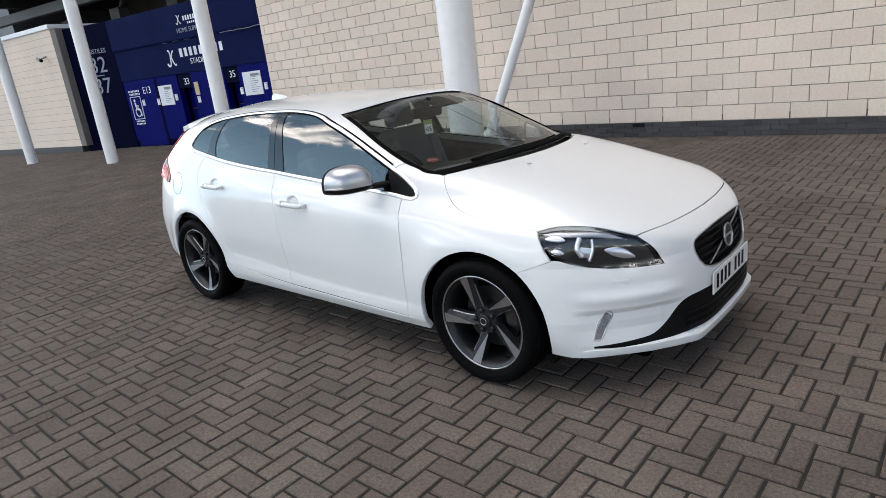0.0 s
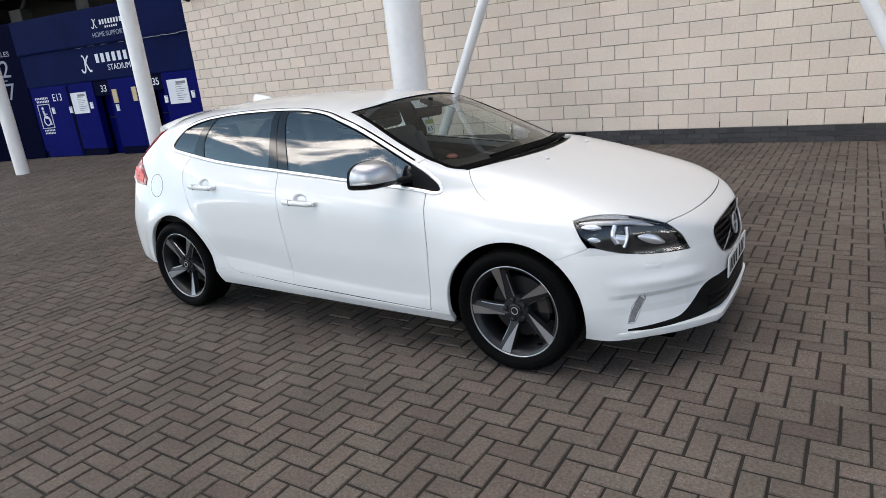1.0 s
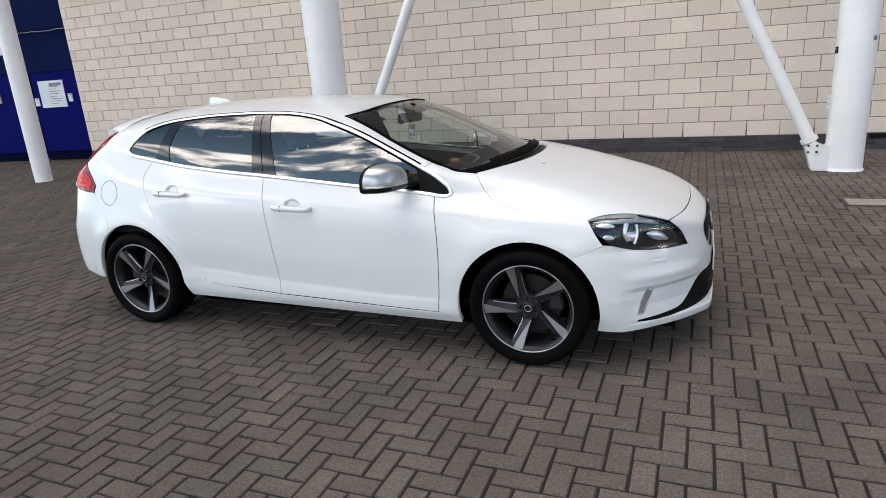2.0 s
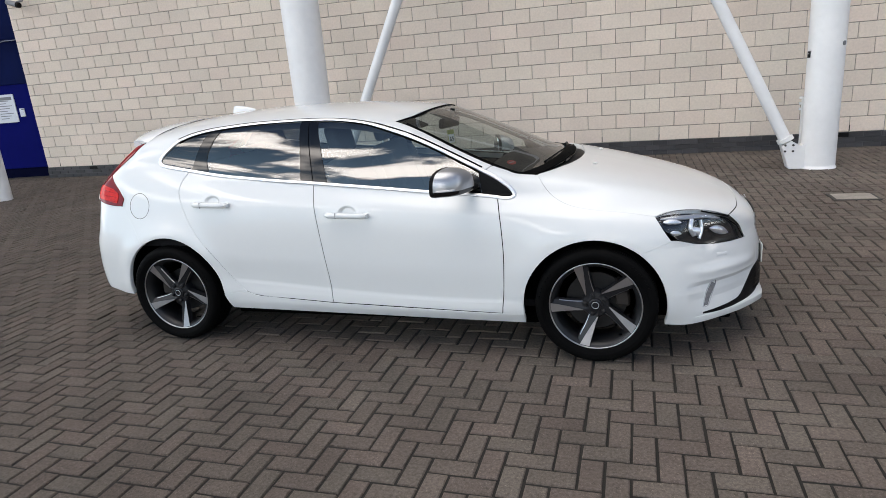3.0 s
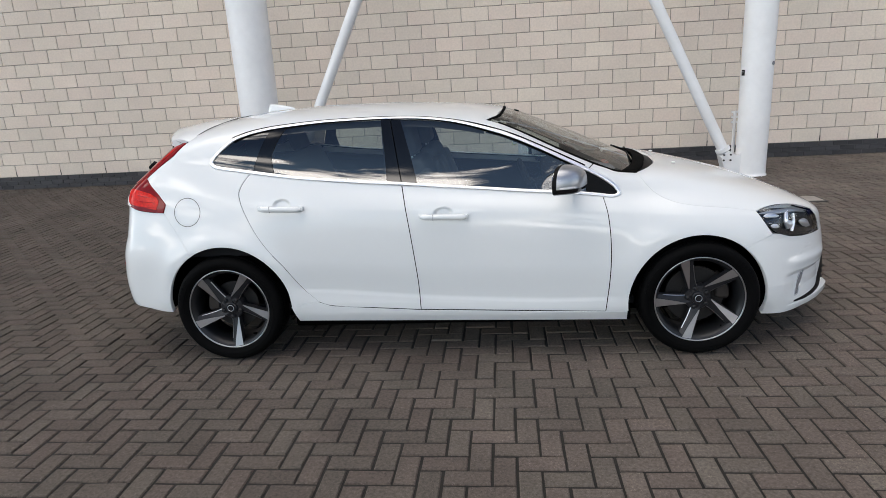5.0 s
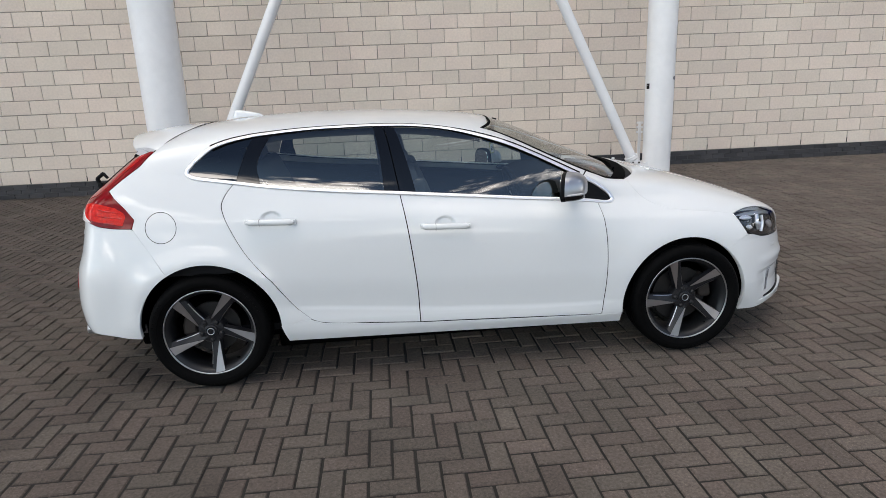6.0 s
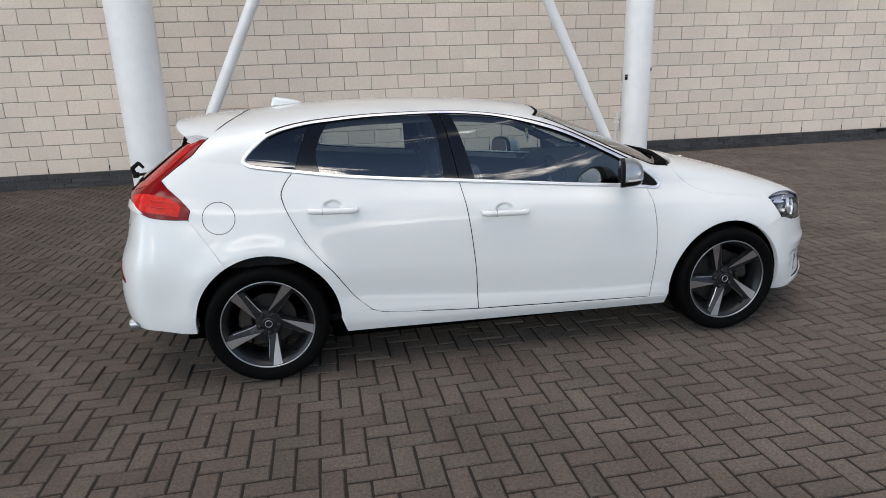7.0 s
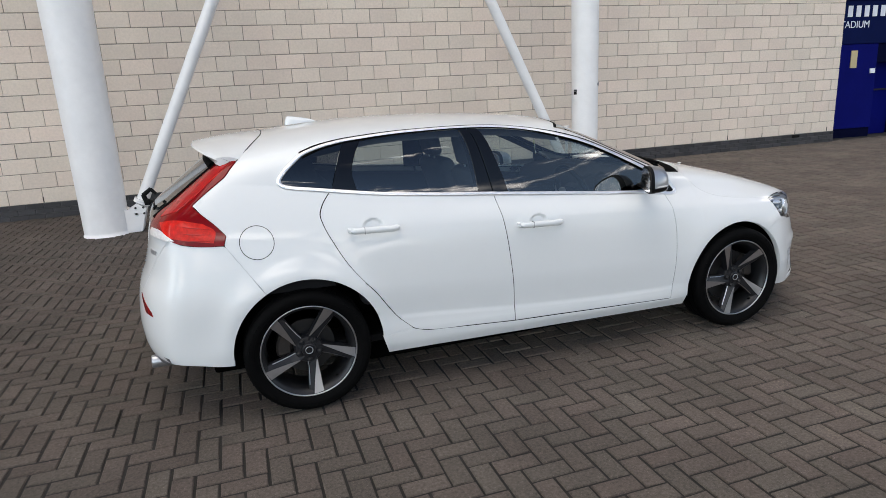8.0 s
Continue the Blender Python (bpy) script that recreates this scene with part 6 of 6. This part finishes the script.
    part("brake_caliper", bm, CALIPER, ob, "brown-grey brake caliper")
    return ob


for (x, name) in ((1.3235, True), (-1.3235, False)):
    base = 33 if name else 54
    wheel((x, -.772, .316), 0, base, name)
    wheel((x, .772, .316), 180, base, name)


# ---- under the body: arch liners, floor, exhaust ----
def liner(cx, cz, s):
    n = 24
    a = np.linspace(radians(-14 if cx > 0 else 1), radians(194 if cx > 0 else 182), n)
    r = .385
    rows = []
    for k in a:
        c, d = cx + r * math.cos(k), cz + r * math.sin(k)
        outer_y = float(-on_side([(cx + .372 * math.cos(k), max(cz + .372 * math.sin(k), .20))])[0][1]) - .030
        rows.append([(c, -s * outer_y, d), (c, -s * .52, d + .0), (cx + .1 * math.cos(k), -s * .50, cz + .1 * math.sin(k))])
    v = np.array(rows)
    q = np.array([(i * 3 + j, (i + 1) * 3 + j, (i + 1) * 3 + j + 1, i * 3 + j + 1) for i in range(n - 1) for j in range(2)])
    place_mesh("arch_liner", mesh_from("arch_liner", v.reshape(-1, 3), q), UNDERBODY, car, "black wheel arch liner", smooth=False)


for cx, cz in (FRONT_ARCH, REAR_ARCH):
    for s in (1, -1):
        liner(cx, cz, s)
# floor boxes hung low to deepen the shade on the ground below
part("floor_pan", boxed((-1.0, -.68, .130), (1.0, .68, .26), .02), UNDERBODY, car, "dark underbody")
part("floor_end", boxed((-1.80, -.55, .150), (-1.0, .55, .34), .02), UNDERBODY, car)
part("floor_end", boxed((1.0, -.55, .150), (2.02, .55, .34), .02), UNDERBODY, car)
diffuser = []
for y in np.linspace(-.74, .74, 41):
    a = abs(y)
    x0 = float(tail(np.array(y), np.array(.345))) + .006
    rise = .05 * max(0, (a - .5) / .24) ** 1.5
    diffuser.append([(x0, y, .352), (x0 + .010, y, .315 + rise * .3), (x0 + .030, y, .268 + rise), (x0 + .30, y, .245 + rise), (x0 + .30, y, .345)])
diffuser = np.array(diffuser)
bm = bmesh.new()
cells = [[bm.verts.new(k) for k in row] for row in diffuser]
for p, q in zip(cells[:-1], cells[1:]):
    for j in range(5):
        bm.faces.new((p[j], q[j], q[(j + 1) % 5], p[(j + 1) % 5]))
bm.faces.new(cells[0]), bm.faces.new(cells[-1])
# unseen tray added to keep light off the ground under the nose
part("shade_tray", boxed((1.66, -.56, .185), (2.00, .56, .204), .006), UNDERBODY, car)
part("rear_diffuser", bm, DIFFUSER, car, "dark grey rear diffuser", True)
for s in (1, -1):
    v, q = revolve([(.028, -2.088), (.031, -2.092), (.034, -2.086), (.034, -1.95), (.029, -1.95), (.028, -2.07)], "x", 32, (0, -s * .52, .268))
    place_mesh("exhaust_tip", mesh_from("exhaust_tip", v, q), SILVER, car, "grey steel exhaust tip", smooth=True)


# ---- door mirrors ----
def door_mirror(s, shift):
    """A domed silver cap that ends in a level edge over a gloss black lower shell, the glass set in its rear face."""
    m = 48
    outline = []
    for a in np.linspace(0, 2 * math.pi, m, endpoint=False):
        ca, sa = math.cos(a), math.sin(a)
        y = .945 + .104 * math.copysign(abs(ca) ** .62, ca)
        z = .978 + (.108 * max(sa, 0) ** .72 * (1 - .10 * max(0, (y - .945) / .1)) if sa > 1e-9 else -.036 * max(-sa, 0) ** .6)
        outline.append((y, z))
    outline = np.array(outline)
    mid_o = np.array((.930, .978))

    def shell(name, mat, first, last, reach, power, grow, label, parent):
        rows = []
        for t in np.linspace(0, 1, 16):
            x = .606 + reach * math.sin(t * math.pi / 2)
            k = max(math.cos(t * math.pi / 2), .0) ** power
            o = mid_o + (outline - mid_o) * k * grow
            rows.append(np.stack([x - .40 * (o[:, 0] - .935), -s * o[:, 0], o[:, 1]], 1))
        bm = bmesh.new()
        ids = [j % m for j in range(first, last + 1)]
        grid = [[bm.verts.new(r[j]) for j in ids] for r in rows[:-1]]
        peak = bm.verts.new(rows[-1][0])
        for p, q in zip(grid[:-1], grid[1:]):
            for j in range(len(ids) - 1):
                bm.faces.new((p[j], p[j + 1], q[j + 1], q[j]))
        for j in range(len(ids) - 1):
            bm.faces.new((grid[-1][j], grid[-1][j + 1], peak))
        return part(name, bm, mat, parent, label, True), rows

    ob, rows = shell("door_mirror", SILVER, 0, m // 2, .110, .50, 1.0, "satin silver door mirror cap", car)
    shell("mirror_base", GLOSS_BLACK, m // 2, m, .104, .35, .985, "gloss black lower shell", ob)
    for name, mat, k, dx, label in (("mirror_surround", BLACK_PLASTIC, .995, .002, "black mirror surround"), ("mirror_glass", REFLECTOR, .86, -.004, "mirror glass")):
        bm = bmesh.new()
        c = outline.mean(0)
        o = c + (outline - c) * k
        a = [bm.verts.new((.584 + dx - .40 * (p[0] - .935), -s * p[0], p[1])) for p in o]
        b = [bm.verts.new(((.609 if k > .9 else .595) + dx - .40 * (p[0] - .935), -s * p[0], p[1])) for p in o]
        bm.faces.new(a), bm.faces.new(b)
        for j in range(m):
            bm.faces.new((a[j], a[(j + 1) % m], b[(j + 1) % m], b[j]))
        part(name, bm, mat, ob, label)
    arm = bmesh.new()
    rod(arm, (.655, -s * .880, .955), (.700, -s * .735, .950), .020, .030, 14)
    bmesh.ops.scale(arm, verts=arm.verts, vec=(1.0, 1.0, .62), space=Matrix.Translation((0, 0, -.955)))
    part("mirror_arm", arm, BLACK_PLASTIC, ob, "black mirror arm", True)
    pts = np.array([rows[k][1] * (1, 1, 0) + (0, 0, .984) for k in range(1, 11)])
    w, q = bead(pts, .009, .003, 24, nrm=(.55, -s * .83, 0), taper=.12)
    place_mesh("indicator_strip", mesh_from("indicator_strip", w, q), CLEAR_LENS, ob, "clear indicator strip", smooth=True)
    ob.location = shift


door_mirror(1, (-.012, 0, 0))
door_mirror(-1, (-.130, .030, -.050))

# ---- wipers and washer jets ----
def wiper(a, b):
    bm = bmesh.new()
    rod(bm, a, b, .009, .007, 8)
    ob = part("wiper", bm, BLACK_PLASTIC, car, "black windscreen wiper")
    part("wiper_blade", rod(bmesh.new(), Vector(b) + (Vector(b) - Vector(a)) * .02 + Vector((0, 0, .003)), Vector(a) * .82 + Vector(b) * .18 + Vector((-.012, 0, .008)), .007, .006, 6), RUBBER, ob)


def at_top(x, y, d=-.003):
    return Vector((x, y, float(top(np.array(x), np.array(y))) + d))


wiper(at_top(1.12, .30), at_top(1.03, -.42))
wiper(at_top(1.06, .46), at_top(1.13, -.10))
for x, y in ((1.30, -.30), (1.30, .30)):
    bm = bmesh.new()
    bmesh.ops.create_uvsphere(bm, u_segments=14, v_segments=8, radius=.011, matrix=Matrix.Translation(at_top(x, y, .002)) @ Matrix.Diagonal((1.2, 1.0, .55, 1)))
    part("washer_jet", bm, WHITE_PAINT, car, "small white washer jet", True)
# parked rear wiper
bm = bmesh.new()
box(bm, (-2.046, -.205, 1.030), (-2.016, -.165, 1.062), .008)
rod(bm, (-2.034, -.19, 1.045), (-2.046, -.19, 1.088), .013, .012, 10)
rod(bm, (-2.046, -.19, 1.084), (-2.004, -.195, 1.116), .012, .010, 10)
rod(bm, (-2.006, -.195, 1.114), (-1.980, -.205, 1.088), .010, .008, 10)
rod(bm, (-2.028, -.17, 1.044), (-2.040, .12, 1.012), .009, .007, 8)
part("rear_wiper", bm, BLACK_PLASTIC, car, "black rear wiper on its arm")


# ---- inside the car ----
def liner_panel(name, mat, grid, both=True, label=""):
    p, nrm = grid
    skin_part(name, mat, (p, nrm), .0, both=both, label=label)


# door linings below the windows, roof lining and pillars, all a little inside the skin
INNER_BELT = [(-1.33, 1.100), (-.874, 1.040), (-.27, .985), (.42, .922), (.80, .885)]
liner_panel("door_lining", DARK_TRIM, patch(SIDE, [(-.90, .30), (0, .30), (.80, .30)], [(.80, .30), (.80, .885)], INNER_BELT, [(-.90, .30), (-1.10, .75), (-1.33, 1.100)], 20, 12, off=-.055, smooth="bt"), label="dark door lining")
liner_panel("boot_lining", DARK_TRIM, patch(SIDE, [(-1.85, .62), (-1.5, .62), (-1.16, .62)], [(-1.16, .62), (-1.33, 1.09)], [(-1.78, 1.03), (-1.55, 1.08), (-1.33, 1.09)], [(-1.85, .62), (-1.80, .90), (-1.78, 1.03)], 14, 10, off=-.06, smooth="bt"), label="dark boot lining")
skin_part("headliner", HEADLINER, patch(SIDE, [(-1.50, 1.262), (-1.179, 1.280), (-.902, 1.320), (-.561, 1.332), (-.161, 1.322), (.040, 1.294), (.190, 1.262)], [(.190, 1.262), (.205, -.48, 1.31), (.26, -.30, 1.33), (.275, -.0001, 1.352)], [(-1.40, -.0001, 1.372), (-.6, -.0001, 1.41), (.275, -.0001, 1.352)], [(-1.50, 1.262), (-1.45, -.40, 1.33), (-1.40, -.0001, 1.372)], 30, 20, off=-.040, smooth="btl"), .0, whole=True, label="dark grey roof lining")
skin_part("pillar_lining", DARK_TRIM, patch(SIDE, [(.200, 1.262), (.480, 1.152), (.720, 1.030)], [(.720, 1.030), (.745, -.655, 1.05)], [(.205, -.555, 1.308), (.45, -.61, 1.19), (.745, -.655, 1.05)], [(.200, 1.262), (.205, -.555, 1.308)], 16, 6, off=-.03), .0, label="dark pillar lining")
skin_part("pillar_lining", DARK_TRIM, patch(SIDE, [(-1.70, 1.09), (-1.42, 1.14)], [(-1.42, 1.14), (-1.36, 1.20), (-1.18, 1.28)], [(-1.52, 1.25), (-1.18, 1.28)], [(-1.70, 1.09), (-1.52, 1.25)], 12, 8, off=-.03), .0, label="dark pillar lining")
skin_part("pillar_lining", DARK_TRIM, patch(SIDE, [(-.36, 1.01), (-.19, .995)], [(-.19, .995), (-.28, 1.32)], [(-.39, 1.325), (-.28, 1.32)], [(-.36, 1.01), (-.39, 1.325)], 8, 10, off=-.03), .0, label="dark pillar lining")

# dashboard
def dashboard():
    ys = np.linspace(-.68, .68, 21)
    rows = []
    for y in ys:
        hump = .035 * math.exp(-((y + .36) / .17) ** 2)
        c = .06 * (y / .68) ** 2
        pr = [(1.06 - c, .955), (.95 - c, .968), (.80 - c, .962 + hump * .5), (.66, .950 + hump), (.58, .925 + hump), (.56, .88 + hump * .5), (.575, .80), (.62, .66), (.70, .50), (1.06 - c, .50)]
        rows.append([(x, y, z) for x, z in pr])
    v = np.array(rows)
    n, m = v.shape[:2]
    q = np.array([(i * m + j, (i + 1) * m + j, (i + 1) * m + (j + 1) % m, i * m + (j + 1) % m) for i in range(n - 1) for j in range(m)])
    ob = place_mesh("dashboard", mesh_from("dashboard", v.reshape(-1, 3), q), DARK_TRIM, car, "dark dashboard", smooth=True)
    part("centre_console", boxed((-.15, -.12, .40), (.60, .12, .66), .03), DARK_TRIM, car, "dark centre console")
    part("air_vent", boxed((.565, -.10, .80), (.60, .10, .86), .01), SILVER, ob)
    # steering wheel on the right-hand side
    v, q = revolve([(.185 + .016 * math.cos(a), .016 * math.sin(a)) for a in np.linspace(0, 2 * math.pi, 10, endpoint=False)], "x", 40)
    st = place_mesh("steering_wheel", mesh_from("steering_wheel", v, q), BLACK_PLASTIC, car, "black steering wheel", smooth=True)
    st.matrix_basis = pose(.455, -.36, .870, 0, -22, 0)
    part("wheel_boss", boxed((-.02, -.07, -.06), (.035, .07, .06), .02), DARK_TRIM, st)
    for a in (0, 180, 270):
        part("wheel_spoke", rod(bmesh.new(), (0, .06 * math.cos(radians(a)), .06 * math.sin(radians(a))), (0, .18 * math.cos(radians(a)), .18 * math.sin(radians(a))), .016, .014, 10), SILVER, st)
    part("column_shroud", rod(bmesh.new(), (.03, 0, 0), (.22, 0, -.02), .05, .06, 16), DARK_TRIM, st)


dashboard()


def cushion(name, size, m, mat, parent, label="", bulge=.0, round_by=.05):
    """A padded block: bevelled, with softly swollen faces."""
    bm = bmesh.new()
    bmesh.ops.create_cube(bm, size=1, matrix=Matrix.Diagonal((*size, 1)))
    bmesh.ops.bevel(bm, geom=list(bm.edges), offset=min(round_by, min(size) * .45), segments=4, affect="EDGES", profile=.55)
    bmesh.ops.transform(bm, matrix=m, verts=bm.verts)
    return part(name, bm, mat, parent, label, True)


def front_seat(y):
    back = cushion("front_seat", (.13, .50, .60), pose(-.14, y, .815, 0, -20, 0), SEAT_CLOTH, car, "dark grey front seat", round_by=.06)
    cushion("seat_base", (.52, .50, .16), pose(.13, y, .50, 0, -8, 0), SEAT_CLOTH, back)
    for s in (-1, 1):
        cushion("side_bolster", (.16, .10, .50), pose(-.115, y + s * .215, .80, 0, -20, 0), SEAT_GREY, back, round_by=.045)
    cushion("headrest", (.085, .26, .19), pose(-.265, y, 1.205, 0, -12, 0), SEAT_CLOTH, back, "padded headrest", round_by=.045)
    for s in (-.06, .06):
        part("headrest_post", rod(bmesh.new(), (-.245, y + s, 1.06), (-.265, y + s, 1.17), .006, .006, 8), CHROME, back)


front_seat(-.36)
front_seat(.36)
bench = cushion("rear_bench", (.50, 1.20, .18), pose(-.75, 0, .52, 0, -6, 0), SEAT_CLOTH, car, "dark grey rear bench seat")
cushion("bench_back", (.14, 1.22, .60), pose(-1.05, 0, .83, 0, -24, 0), SEAT_CLOTH, bench)
for y in (-.38, .38):
    cushion("headrest", (.08, .25, .15), pose(-1.205, y, 1.175, 0, -16, 0), SEAT_CLOTH, bench, "padded headrest", round_by=.04)
part("parcel_shelf", boxed((-1.80, -.60, .985), (-1.20, .60, 1.005), .006), DARK_TRIM, car, "dark parcel shelf")
part("cabin_floor", boxed((-1.3, -.74, .262), (1.0, .74, .30)), DARK_TRIM, car, "dark cabin carpet")
part("bulkhead", boxed((1.00, -.60, .262), (1.04, .60, .90)), UNDERBODY, car)
# mirror on the screen, paper tag and sticker
rv = cushion("rear_view_mirror", (.035, .23, .065), pose(.355, 0, 1.238, 0, 12, -14), BLACK_PLASTIC, car, "black rear-view mirror", round_by=.016)
part("mirror_stem", rod(bmesh.new(), (.365, 0, 1.25), (.385, 0, 1.325), .012, .016, 10), BLACK_PLASTIC, rv)
part("mirror_glass", boxed((.330, -.100, 1.212), (.335, .100, 1.264), .002), REFLECTOR, rv)
for y in (-.34, .34):
    cushion("sun_visor", (.13, .28, .015), pose(.215, y, 1.272, 0, 24, 0), DARK_TRIM, car, "dark sun visor", round_by=.006)


def on_screen(x, y, inset):
    p = np.array([x, y, float(top(np.array(x), np.array(y)))])
    n = skin_normal(p)
    return p - n * inset, n


# dealer tag hung from the mirror
paper = part("paper_tag", boxed((-.045, -.029, -.001), (.045, .029, .001), .0005), STICKER_LIME, car, "lime paper tag hung from the rear-view mirror")
paper.matrix_basis = Matrix.Translation((.362, -.005, 1.145)) @ Matrix.Rotation(radians(-32), 4, "Z") @ Matrix.Rotation(radians(82), 4, "Y")
part("tag_string", rod(bmesh.new(), (-.045, 0, 0), (-.085, 0, 0), .0012, .0012, 6), BLACK_PLASTIC, paper)
w = lettering("tag_number", "65", .040, BLACK_PLASTIC, Matrix.Translation((.016, 0, .0025)) @ Matrix.Rotation(radians(90), 4, "Z"), paper, .0005)
part("tag_panel", boxed((-.016, -.025, .0010), (.041, .025, .0016)), PLATE_WHITE, paper)
p, n = on_screen(.864, -.555, .010)
v, q = revolve([(.0005, .0), (.033, .0), (.033, .002), (.0005, .002)], "z", 28, closed=False)
disc = place_mesh("windscreen_sticker", mesh_from("windscreen_sticker", v * (.62, 1, 1), q), STICKER_RED, car, "red oval sticker low on the windscreen")
disc.matrix_basis = Matrix.Translation(p) @ Vector(n).to_track_quat("Z", "X").to_matrix().to_4x4()
part("sticker_bar", boxed((-.004, -.021, .002), (.004, .021, .003)), SIGN_GREY, disc)


# ---- the many alike pieces ----
wall_blocks()
plinth()
paving()
